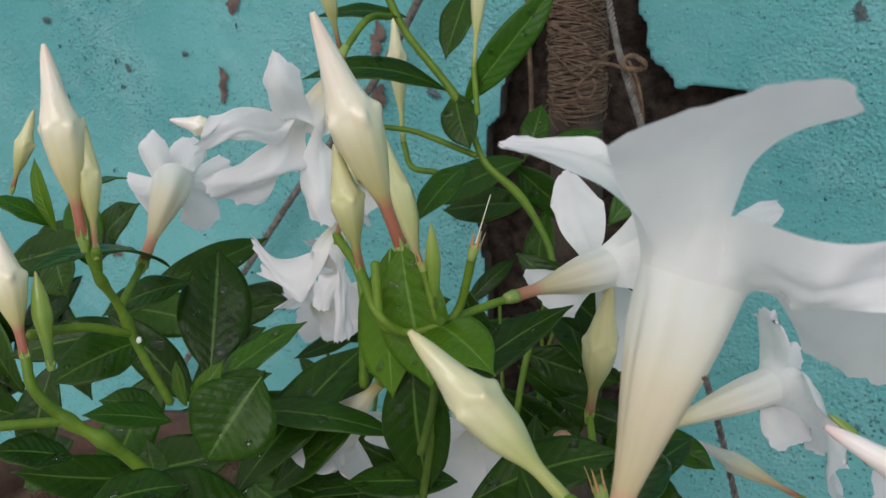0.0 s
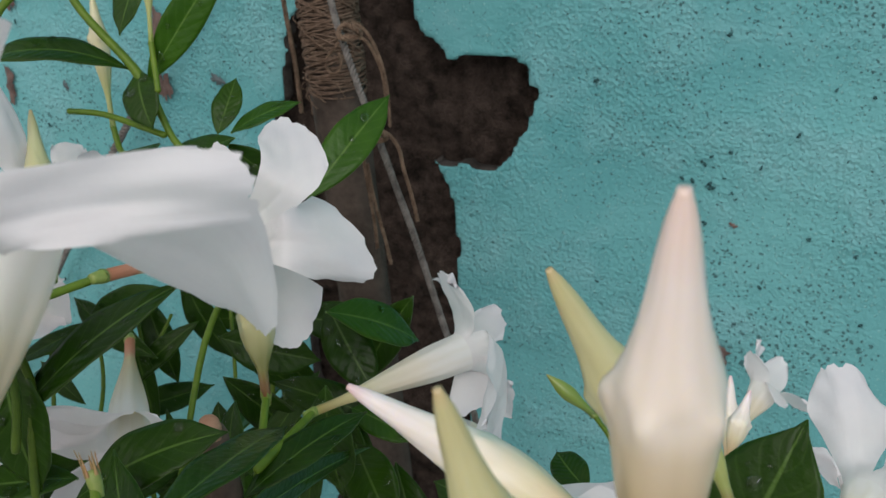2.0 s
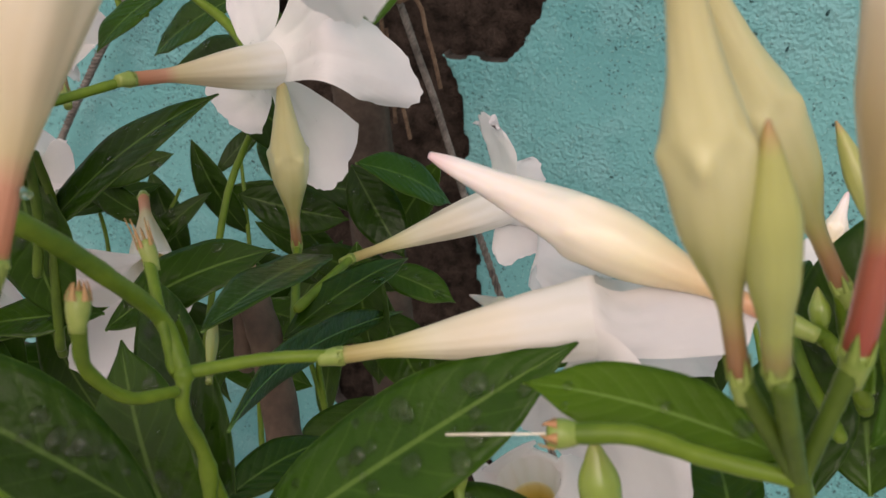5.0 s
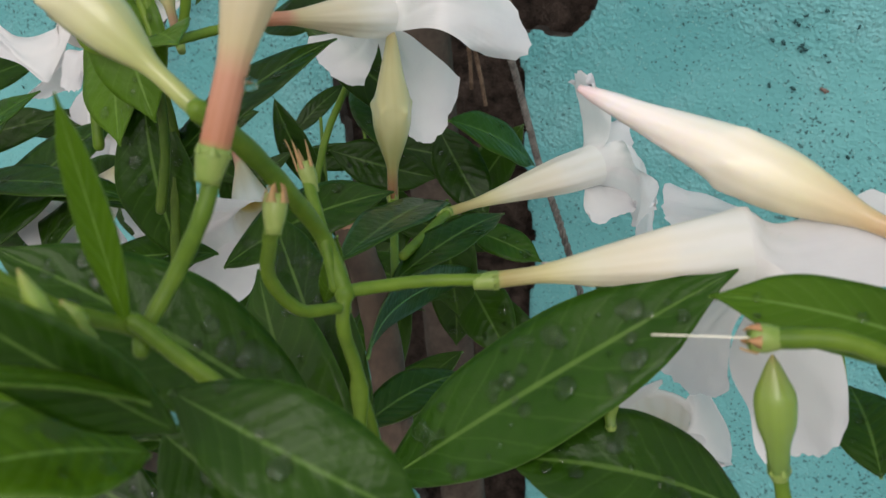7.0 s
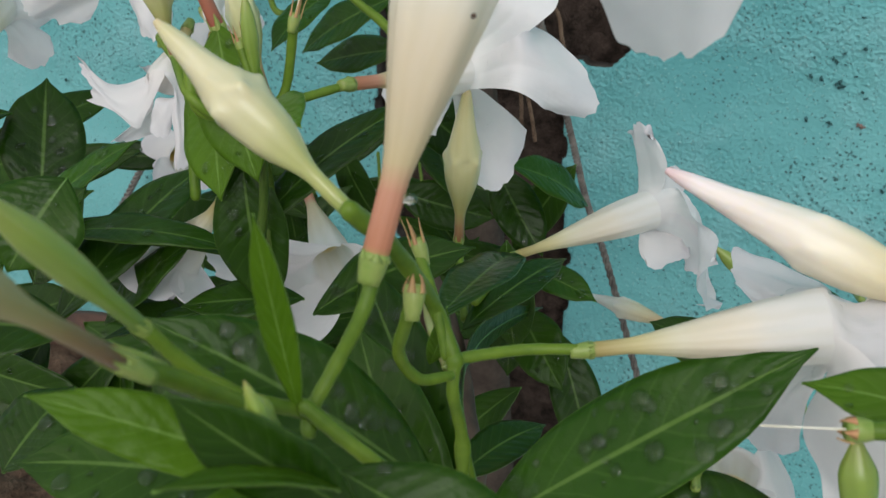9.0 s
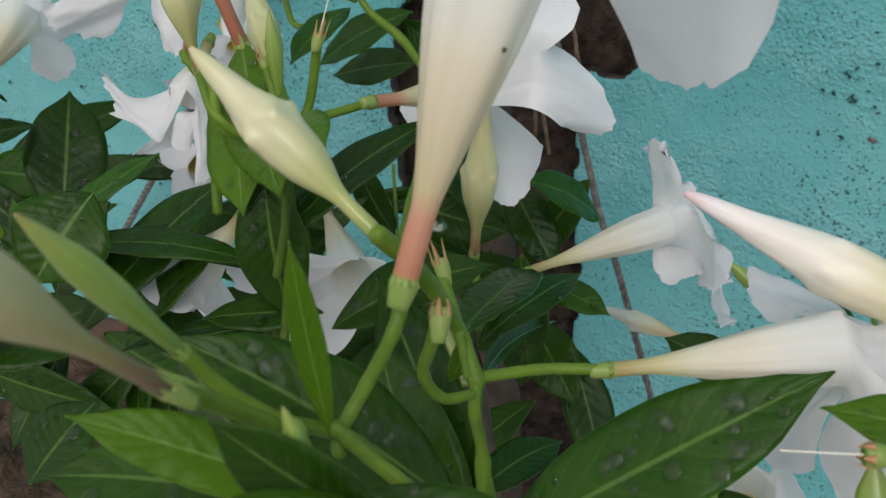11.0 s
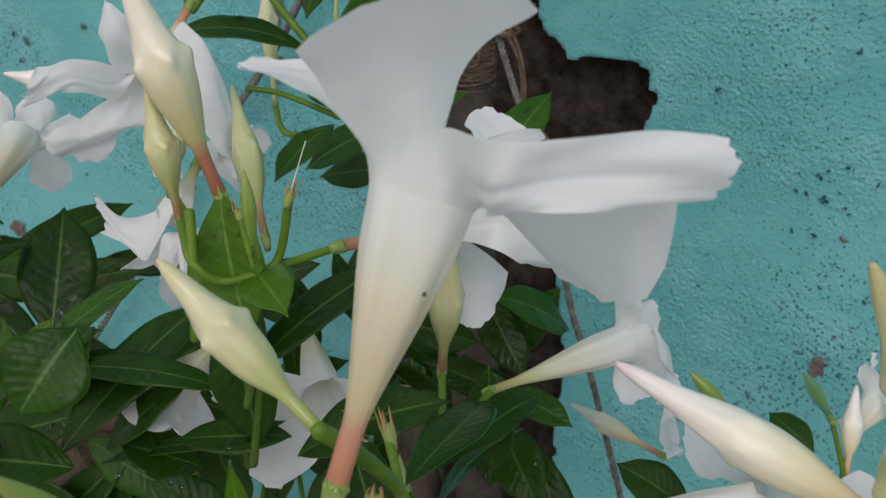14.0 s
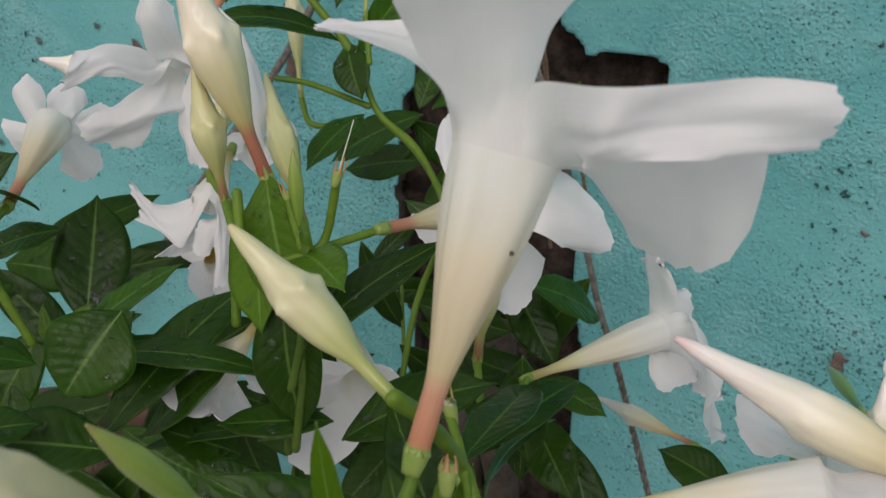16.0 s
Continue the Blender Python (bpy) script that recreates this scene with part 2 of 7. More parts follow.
PALEGREEN = bud_material("pale_green_bud", [(0.0, (0.14, 0.21, 0.045)), (0.08, (0.22, 0.19, 0.06)), (0.2, (0.28, 0.33, 0.09)), (0.5, (0.36, 0.40, 0.13)), (0.88, (0.38, 0.40, 0.13)), (0.96, (0.40, 0.28, 0.12)), (1.0, (0.36, 0.20, 0.11))])
TUBE = bud_material("flower_tube", [(0.0, (0.42, 0.40, 0.14)), (0.04, (0.62, 0.28, 0.17)), (0.20, (0.68, 0.36, 0.25)), (0.29, (0.70, 0.60, 0.38)), (0.5, (0.80, 0.735, 0.565)), (0.74, (0.86, 0.83, 0.74)), (0.90, (0.905, 0.895, 0.865)), (1.0, (0.91, 0.90, 0.885))], 0.36)
PALE_TUBE = bud_material("pale_flower_tube", [(0.0, (0.40, 0.44, 0.14)), (0.05, (0.50, 0.42, 0.18)), (0.22, (0.70, 0.64, 0.36)), (0.4, (0.85, 0.82, 0.66)), (0.7, (0.89, 0.87, 0.82)), (0.90, (0.905, 0.895, 0.87)), (1.0, (0.91, 0.90, 0.885))], 0.36)
THROAT = bud_material("yellow_throat", [(0.0, (0.55, 0.38, 0.06)), (0.5, (0.80, 0.58, 0.14)), (0.85, (0.88, 0.74, 0.34)), (1.0, (0.92, 0.88, 0.72))], 0.3)
LEAF = leaf_material("dark_green_leaf", (0.012, 0.043, 0.003), (0.024, 0.070, 0.005), (0.13, 0.24, 0.05))
MIDLEAF = leaf_material("mid_green_leaf", (0.020, 0.074, 0.005), (0.034, 0.104, 0.008), (0.15, 0.27, 0.055))
NEWLEAF = leaf_material("young_green_leaf", (0.044, 0.112, 0.004), (0.066, 0.152, 0.006), (0.19, 0.33, 0.075), 0.38)
STEM = plain_material("green_stem", (0.070, 0.140, 0.010), (0.130, 0.215, 0.018), 70, 0.45, 0.3, 0.0006, 0.3)
# darker copy of the stem green, with the shade among crowded stems painted in
SHADED_STEM = plain_material("shaded_green_stem", (0.035, 0.075, 0.008), (0.075, 0.130, 0.014), 70, 0.45, 0.3, 0.0006, 0.3)
WOODY = plain_material("brown_stem", (0.045, 0.028, 0.020), (0.12, 0.080, 0.055), 60, 0.7, 0.5, 0.001)
CALYX = plain_material("calyx_green", (0.17, 0.27, 0.05), (0.27, 0.33, 0.09), 120, 0.4, 0.3, 0.0005)
SEPAL = plain_material("sepal_tip", (0.38, 0.27, 0.10), (0.46, 0.21, 0.11), 150, 0.5, 0.3, 0.0005)
STYLE = plain_material("dry_style", (0.70, 0.66, 0.50), (0.8, 0.78, 0.68), 100, 0.6)
WALL = wall_material()
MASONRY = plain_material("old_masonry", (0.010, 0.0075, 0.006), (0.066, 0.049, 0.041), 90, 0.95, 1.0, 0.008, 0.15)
JUTE = plain_material("jute_twine", (0.085, 0.055, 0.038), (0.22, 0.155, 0.11), 160, 0.9, 0.6, 0.001, 0.2)
WINDING = plain_material("wound_jute", (0.075, 0.050, 0.036), (0.19, 0.135, 0.10), 160, 0.92, 0.6, 0.001, 0.15)
ROPE = plain_material("grey_twine", (0.085, 0.08, 0.075), (0.23, 0.215, 0.20), 180, 0.9, 0.6, 0.001, 0.2)
BARK = plain_material("weathered_post", (0.035, 0.027, 0.022), (0.085, 0.067, 0.055), 45, 0.9, 0.9, 0.003, 0.25)
SOIL = plain_material("potting_soil", (0.035, 0.022, 0.015), (0.12, 0.08, 0.055), 60, 0.95, 1.0, 0.008, 0.2)
CLAY = plain_material("stained_clay", (0.055, 0.032, 0.024), (0.12, 0.062, 0.045), 30, 0.8, 0.4, 0.001)
BRICK = plain_material("brick", (0.28, 0.13, 0.08), (0.45, 0.27, 0.18), 60, 0.9, 0.7, 0.002)
BOUNCE_GROUND = plain_material("bounce_ground", (0.34, 0.32, 0.30), (0.46, 0.44, 0.41), 8, 0.95, 0.8, 0.01)


def water_material(name, clear_share):
    m, n, l, b = material(name, 0.02)
    b.inputs["Base Color"].default_value = (0.95, 1, 0.97, 1)
    b.inputs["Transmission Weight"].default_value = 1.0
    b.inputs["IOR"].default_value = 1.33
    clear, half = n.new("ShaderNodeBsdfTransparent"), n.new("ShaderNodeMixShader")
    half.inputs[0].default_value = clear_share
    out = [k for k in n if k.type == "OUTPUT_MATERIAL"][0]
    l.new(b.outputs[0], half.inputs[1])
    l.new(clear.outputs[0], half.inputs[2])
    l.new(half.outputs[0], out.inputs["Surface"])
    return m


WATER, THIN_WATER = water_material("water", 0.28), water_material("thin_water", 0.72)
ROUGH_PLASTER = plain_material("broken_plaster_edge", (0.02, 0.018, 0.016), (0.07, 0.065, 0.06), 50, 0.95, 0.8, 0.004, 0.2)


# ---------------------------------------------------------------- shapes
rng = random.Random(7)
DROPS, PETAL_DROPS = [], []


def V(p):
    return np.array(p, float)


def unit(v):
    return v / (np.linalg.norm(v) + 1e-12)


def grid(name, P, around=False, U=None, W=None, extra=None):
    """A mesh from rows of points; around closes each row. extra: further (points, around) sheets in the same mesh."""
    verts, faces, uvs = [], [], []
    for pts, ring in [(P, around)] + list(extra or []):
        nv, nu = pts.shape[:2]
        start = len(verts)
        verts.extend(map(tuple, pts.reshape(-1, 3)))
        cols = nu if ring else nu - 1
        for i in range(nv - 1):
            for j in range(cols):
                k = (j + 1) % nu
                faces.append((start + i * nu + j, start + i * nu + k, start + (i + 1) * nu + k, start + (i + 1) * nu + j))
                u0, u1, v0, v1 = j / cols, (j + 1) / cols, i / (nv - 1), (i + 1) / (nv - 1)
                uvs.extend(((u0, v0), (u1, v0), (u1, v1), (u0, v1)))
    me = bpy.data.meshes.new(name)
    me.from_pydata(verts, [], faces)
    layer = me.uv_layers.new(name="UVMap")
    layer.data.foreach_set("uv", np.array(uvs, "f").ravel())
    me.polygons.foreach_set("use_smooth", np.ones(len(faces), bool))
    me.update()
    return me


def part(name, me, mat, parent=None, label=""):
    if isinstance(me, bmesh.types.BMesh):
        bm, me = me, bpy.data.meshes.new(name)
        bm.to_mesh(me)
        bm.free()
    if mat and not me.materials:
        me.materials.append(mat)
    ob = new(name, me)
    ob.parent = parent
    if label:
        tagged(ob, label)
    return ob


def thing(name, label, category, group="", kind="", at=(0, 0, 0)):
    ob = new(name)
    ob.location = at
    return tagged(ob, label, category, group, kind)


def spline(points, n):
    """A smooth line through the points."""
    p = [V(q) for q in points]
    if len(p) == 2:
        return np.array([p[0] + (p[1] - p[0]) * k / (n - 1) for k in range(n)])
    p = [2 * p[0] - p[1]] + p + [2 * p[-1] - p[-2]]
    out = []
    for k in range(n):
        s = k / (n - 1) * (len(p) - 3)
        i = min(int(s), len(p) - 4)
        f = s - i
        a, b, c, d = p[i:i + 4]
        out.append(0.5 * (2 * b + (c - a) * f + (2 * a - 5 * b + 4 * c - d) * f * f + (3 * b - a - 3 * c + d) * f ** 3))
    return np.array(out)


def frames_along(c):
    """Two crosswise directions for each point of a line, without twist."""
    t = np.gradient(c, axis=0)
    t /= np.linalg.norm(t, axis=1)[:, None] + 1e-12
    a = np.cross(t[0], (0.31, 0.2, 0.93))
    a = unit(a)
    A, B = [], []
    for k in range(len(c)):
        a = unit(a - t[k] * (a @ t[k]))
        A.append(a)
        B.append(np.cross(t[k], a))
    return t, np.array(A), np.array(B)


def loft(c, radii, n=10, shape=None, caps=True):
    """Rings round a line. shape(s, angles) may vary the radius."""
    t, A, B = frames_along(c)
    ang = np.arange(n) * 2 * math.pi / n
    P = np.zeros((len(c), n, 3))
    for k in range(len(c)):
        r = radii[k] * (shape(k / (len(c) - 1), ang) if shape else np.ones(n))
        P[k] = c[k] + np.outer(r * np.cos(ang), A[k]) + np.outer(r * np.sin(ang), B[k])
    if caps:
        P = np.concatenate([np.repeat(c[:1, None], n, 1), P, np.repeat(c[-1:, None], n, 1)])
    return P


def rope(parent, name, points, r, mat, turns_per_m=70, strands=3, n=None, label=""):
    """A laid twine of three strands that wind round one another."""
    length = sum(np.linalg.norm(V(a) - V(b)) for a, b in zip(points, points[1:]))
    n = n or max(12, int(length * 1300))
    c = spline(points, n)
    t, A, B = frames_along(c)
    sheets = []
    for s in range(strands):
        ang = 2 * math.pi * (s / strands + np.linspace(0, length * turns_per_m, n))
        line = c + (A * np.cos(ang)[:, None] + B * np.sin(ang)[:, None]) * r * 0.60
        sheets.append((loft(line, np.full(n, r * 0.50), 6), True))
    return part(name, grid(name, sheets[0][0], True, extra=sheets[1:]), mat, parent, label)


def stem(parent, points, r0, r1=None, mat=None, name="stem", nodes=(), n=None, label=""):
    n = n or max(8, 6 * len(points))
    r1 = r1 or r0
    s = np.linspace(0, 1, n)
    r = r0 + (r1 - r0) * s
    for at in nodes:
        r = r * (1 + 0.45 * np.exp(-((s - at) / 0.05) ** 2))
    c = spline(points, n)
    r = r * (1 + 0.04 * np.sin(s * 37 + rng.random() * 6))
    head, tail = unit(c[0] - c[1]), unit(c[-1] - c[-2])
    c = np.concatenate([[c[0] + head * r[0] * 0.9, c[0] + head * r[0] * 0.6], c, [c[-1] + tail * r[-1] * 0.6, c[-1] + tail * r[-1] * 0.9]])
    r = np.concatenate([[r[0] * 0.4, r[0] * 0.8], r, [r[-1] * 0.8, r[-1] * 0.4]])
    return part(name, grid(name, loft(c, r, 12), True), mat or STEM, parent, label)


def calyx(parent, at, way, r, length, mat=None, tooth=1.0):
    """A green cup with five pointed sepals."""
    way, at = unit(V(way)), V(at)
    a = unit(np.cross(way, (0.2, 0.5, 0.83)))
    b = np.cross(way, a)
    c = np.array([at + way * length * f for f in np.linspace(-0.6, 0.2, 7)])
    alone = parent.type == "EMPTY"
    prof = r * (np.array([0.66, 0.74, 0.88, 0.99, 1.04, 1.0, 0.86]) if alone else np.array([0.74, 0.80, 0.87, 0.94, 1.0, 1.01, 0.98]))
    cup = part("calyx", grid("calyx", loft(c, prof, 12), True), mat or CALYX, parent)
    holder = cup if alone else parent
    lag = random.Random(int(at[0] * 1e5))
    for k in range(5):
        ang = 2 * math.pi * (k + 0.3 + lag.uniform(-0.12, 0.12)) / 5
        out, side = a * math.cos(ang) + b * math.sin(ang), -a * math.sin(ang) + b * math.cos(ang)
        rows = []
        long, lean = lag.uniform(0.75, 1.2), lag.uniform(-0.12, 0.12)
        for f in np.linspace(0, 1, 6):
            w = (0.46 if tooth < 1.2 else 0.30) * r * (1 - f) ** 0.8 + 0.00006
            bow = (0.30 if tooth > 1.2 else -0.30 if alone else 0.05) + lean
            mid = at + way * length * (0.02 + 0.58 * tooth * long * f) + out * r * (0.98 + bow * f * f) + side * r * lean * f
            rows.append([mid - side * w, mid + out * 0.16 * r * (1 - f), mid + side * w, mid - out * 0.12 * r])
        part("sepal", grid("sepal", np.array(rows), True), SEPAL if alone else (mat or CALYX), holder)
    return cup


BUD_S = [0.0, 0.1, 0.19, 0.24, 0.31, 0.40, 0.49, 0.56, 0.60, 0.64, 0.68, 0.73, 0.81, 0.91, 0.975, 1.0]
BUD_R = [0.27, 0.26, 0.26, 0.33, 0.55, 0.80, 0.94, 0.98, 0.95, 0.84, 0.72, 0.60, 0.46, 0.31, 0.19, 0.07]


SLIM_R = [0.50, 0.50, 0.54, 0.60, 0.72, 0.88, 0.98, 1.0, 0.98, 0.95, 0.90, 0.81, 0.62, 0.36, 0.16, 0.04]


def bud(parent, base, tip, r, mat=None, bend=0.0, shoulder=0.58, twist=0.9, cup=True, knobs=1.0, label=""):
    base, tip = V(base), V(tip)
    L = np.linalg.norm(tip - base)
    way = unit(tip - base)
    side = unit(np.cross(way, (0.1, 1.0, 0.15)))
    s = np.linspace(0, 1, 110)
    c = base + np.outer(s, tip - base) + np.outer(np.sin(s * math.pi) * bend * L, side)
    where = np.where(s < shoulder, s / shoulder * 0.58, 0.58 + (s - shoulder) / (1 - shoulder) * 0.42)
    slim = mat in (YOUNG, PALEGREEN)
    prof = np.interp(where, BUD_S, SLIM_R if slim else BUD_R)
    bell = np.exp(-(np.arange(-7, 8) / 3.2) ** 2)
    prof = np.convolve(np.pad(prof, 7, mode="edge"), bell / bell.sum(), "valid") * r
    dice = random.Random(int(L * 1e6))
    swell = 1 + 0.03 * np.sin(s * 9 + L * 900) + 0.02 * np.sin(s * 23 + L * 500)
    lump, turn = [dice.uniform(0.7, 1.2) for _ in range(5)], dice.random() * 6.28

    def shape(f, ang):
        """Five blunt knobs at the shoulder, soft folds below them and a twisted seam above."""
        if slim:
            return 1 + 0.03 * np.cos(5 * ang + turn) * math.sin(f * math.pi)
        knob = 0
        for k in range(5):
            d = np.angle(np.exp(1j * (ang - turn - 1.2566 * k)))
            knob = knob + lump[k] * np.exp(-(d / 0.25) ** 2)
        g = math.exp(-((f - shoulder - 0.012) / (0.026 if f > shoulder + 0.012 else 0.045)) ** 2)
        fold = (ang - turn + twist * 4.5 * max(0, f - shoulder)) * 5 / 6.2832 % 1
        above = min(1, max(0, f - shoulder) * 10) * (1 - f) ** 0.4
        below = math.sin(min(1, max(0, f - 0.2) / max(0.05, shoulder - 0.2)) * math.pi)
        return 1 + g * knobs * (0.27 * knob - 0.07) + 0.11 * above * (fold - 0.5) + 0.032 * below * np.cos(5 * (ang - turn)) + 0.010 * below * np.cos(11 * ang + turn)

    ob = part("bud", grid("bud", loft(c, prof * swell, 40, shape), True), mat or CREAM, parent, label)
    if cup:
        calyx(ob, base, way, r * (0.52 if slim else 0.29), min(0.008, L * 0.11), tooth=0.95)
    return ob


def petal_sheet(rim, tang, A, B, bulge, curl, ruffle, belly, seed, reach=0.4, point=0.0, rounding=0.12, m=22):
    """A petal that leaves the rim along the tube's own slope and bends out to its two end corners A and B, rounded past them by bulge."""
    r = random.Random(seed)
    ph = [r.random() * 6.28 for _ in range(6)]
    n = len(rim)
    if (B - A) @ (rim[-1] - rim[0]) < 0:
        A, B = B, A
    A, B = A + (B - A) * rounding, B - (B - A) * rounding
    bulge, belly = bulge + rounding * 0.5, belly + rounding * 0.6
    W = np.linalg.norm(B - A)
    mid, tip, t0 = rim[n // 2], (A + B) / 2, unit(tang[n // 2])
    L = np.linalg.norm(tip - mid)
    across = unit(B - A)
    way = tip - (mid + t0 * L * reach)
    past = unit(way - across * (way @ across) * 0.8)
    u = np.linspace(-1, 1, n)
    arc = np.sin(u * math.pi / 2)
    jag = ruffle * 0.45 * L * (np.sin(5 * u + ph[2]) + 0.6 * np.sin(11 * u + ph[3]) + 0.45 * np.sin(23 * u + ph[4]))
    hump = np.sqrt(np.maximum(0, 1 - np.abs(arc) ** 2.2)) * (1 - point) + np.maximum(0, 1 - np.abs(arc) ** 1.25) * point
    end = tip + np.outer(arc, (B - A) / 2) + np.outer(bulge * W * hump + jag, past)
    D = np.linalg.norm(end - rim, axis=1)[:, None]
    p1 = rim + tang / np.linalg.norm(tang, axis=1)[:, None] * D * reach
    aim = end - (mid + t0 * L * reach * 0.9)
    inward = (1 - np.abs(u) ** 2)[:, None] * 0.8
    p2 = end - (aim / np.linalg.norm(aim, axis=1)[:, None] * inward + past * (1 - inward)) * D * 0.36
    p1 = p1 + np.outer(arc * belly * W * 0.5, across)
    p2 = p2 + np.outer(arc * belly * W, across)
    v = np.linspace(0, 1, m)[:, None, None]
    P = (1 - v) ** 3 * rim + 3 * v * (1 - v) ** 2 * p1 + 3 * v * v * (1 - v) * p2 + v ** 3 * end
    nrm = np.cross(np.gradient(P, axis=1), np.gradient(P, axis=0))
    nrm /= np.linalg.norm(nrm, axis=2)[:, :, None] + 1e-12
    v, w = v[:, :, 0], np.abs(u)[None, :]
    lift = ruffle * L * v ** 2 * (w ** 1.5 + 0.22) * (np.sin(4.6 * v + 2.6 * u + ph[0]) + 0.55 * np.sin(9 * v - 5.5 * u + ph[1]) + 0.25 * np.sin(19 * v + 9 * u + ph[5]))
    lift = lift - curl * L * np.maximum(0, v - 0.4) ** 2 * 1.6
    crease = -0.012 * L * np.exp(-(u[None, :] / 0.16) ** 2) * np.sin(math.pi * v) ** 0.7
    return P + nrm * (lift + crease)[:, :, None]


def petal_loft(rim, tang, sections, ruffle, seed, pull=0.08, spread=0.07, lead=1.0, m=28):
    """A petal that leaves the rim along the tube's slope and runs through cross sections, each from edge over middle to edge."""
    r = random.Random(seed)
    ph = [r.random() * 6.28 for _ in range(8)]
    n = len(rim)
    u = np.linspace(-1, 1, n)[:, None]
    secs = [[V(p) for p in q] for q in sections]
    if sum((q[2] - q[0]) @ (rim[-1] - rim[0]) for q in secs[:1]) < 0:
        secs = [q[::-1] for q in secs]
    for q in secs:
        q[0], q[2] = q[0] + (q[0] - q[1]) * spread, q[2] + (q[2] - q[1]) * spread
    rows = [rim] + [q[0] * u * (u - 1) / 2 + q[1] * (1 - u * u) + q[2] * u * (u + 1) / 2 for q in secs]
    step = np.linalg.norm(rows[1] - rim, axis=1)[:, None]
    t = tang / np.linalg.norm(tang, axis=1)[:, None]
    rows = np.array([rows[1] - 2 * t * step * lead - 2 * (1 - lead) * (rows[1] - rim)] + rows + [2 * rows[-1] - rows[-2]])
    L = sum(np.linalg.norm(a[1] - b[1]) for a, b in zip(secs, [[None, rim[n // 2]]] + secs))
    k = len(secs)
    w = u[:, 0]
    reach = 1 - pull * np.abs(w) ** 3.5 + ruffle * 0.5 * (np.sin(5 * w + ph[2]) * 0.5 + 0.5 * np.sin(12 * w + ph[3]) + 0.45 * np.sin(25 * w + ph[4]) + 0.3 * np.sin(41 * w + ph[6]))
    P = np.zeros((m, n, 3))
    for i, v in enumerate(np.linspace(0, 1, m)):
        s = np.minimum(v * (1 + (reach - 1) * v ** 3), 1.06) * k
        j = np.minimum(s.astype(int), k - 1)
        f = (s - j)[:, None]
        a, b, c, d = (rows[j + q, np.arange(n)] for q in range(4))
        P[i] = 0.5 * (2 * b + (c - a) * f + (2 * a - 5 * b + 4 * c - d) * f * f + (3 * b - a - 3 * c + d) * f ** 3)
    nrm = np.cross(np.gradient(P, axis=1), np.gradient(P, axis=0))
    nrm /= np.linalg.norm(nrm, axis=2)[:, :, None] + 1e-12
    v, w = np.linspace(0, 1, m)[:, None], w[None, :]
    lift = ruffle * L * v ** 2 * (np.abs(w) ** 1.5 + 0.25) * (np.sin(4.6 * v + 2.6 * w + ph[0]) + 0.55 * np.sin(9 * v - 5.5 * w + ph[1]) + 0.3 * np.sin(19 * v + 9 * w + ph[5]) + 0.16 * np.sin(7 * v + 27 * w + ph[7]))
    crease = -0.012 * L * np.exp(-(w / 0.16) ** 2) * np.sin(math.pi * v) ** 0.7
    return P + nrm * (lift + crease)[:, :, None]


def petal_of(row, rim, tang, tip, mouth, bulge, belly, reach, ruffle, rounding, seed):
    """A petal from a row of tip, width, curl, turn or of corner, corner, bulge, curl."""
    if isinstance(row[1], (int, float)):
        w, curl, turn = row[1:4]
        d = unit(tip - mouth)
        side = unit(np.cross(d, unit(np.cross(rim[-1] - rim[0], d))))
        side = unit(side + d * turn * 0.5)
        end = tip - d * bulge * w
        row = (end - side * w / 2, end + side * w / 2, bulge, curl) + tuple(row[4:])
    return petal_sheet(rim, tang, V(row[0]), V(row[1]), row[2], row[3], ruffle, row[5] if len(row) > 5 else belly, seed, row[4] if len(row) > 4 else reach, row[6] if len(row) > 6 else 0.0, rounding)


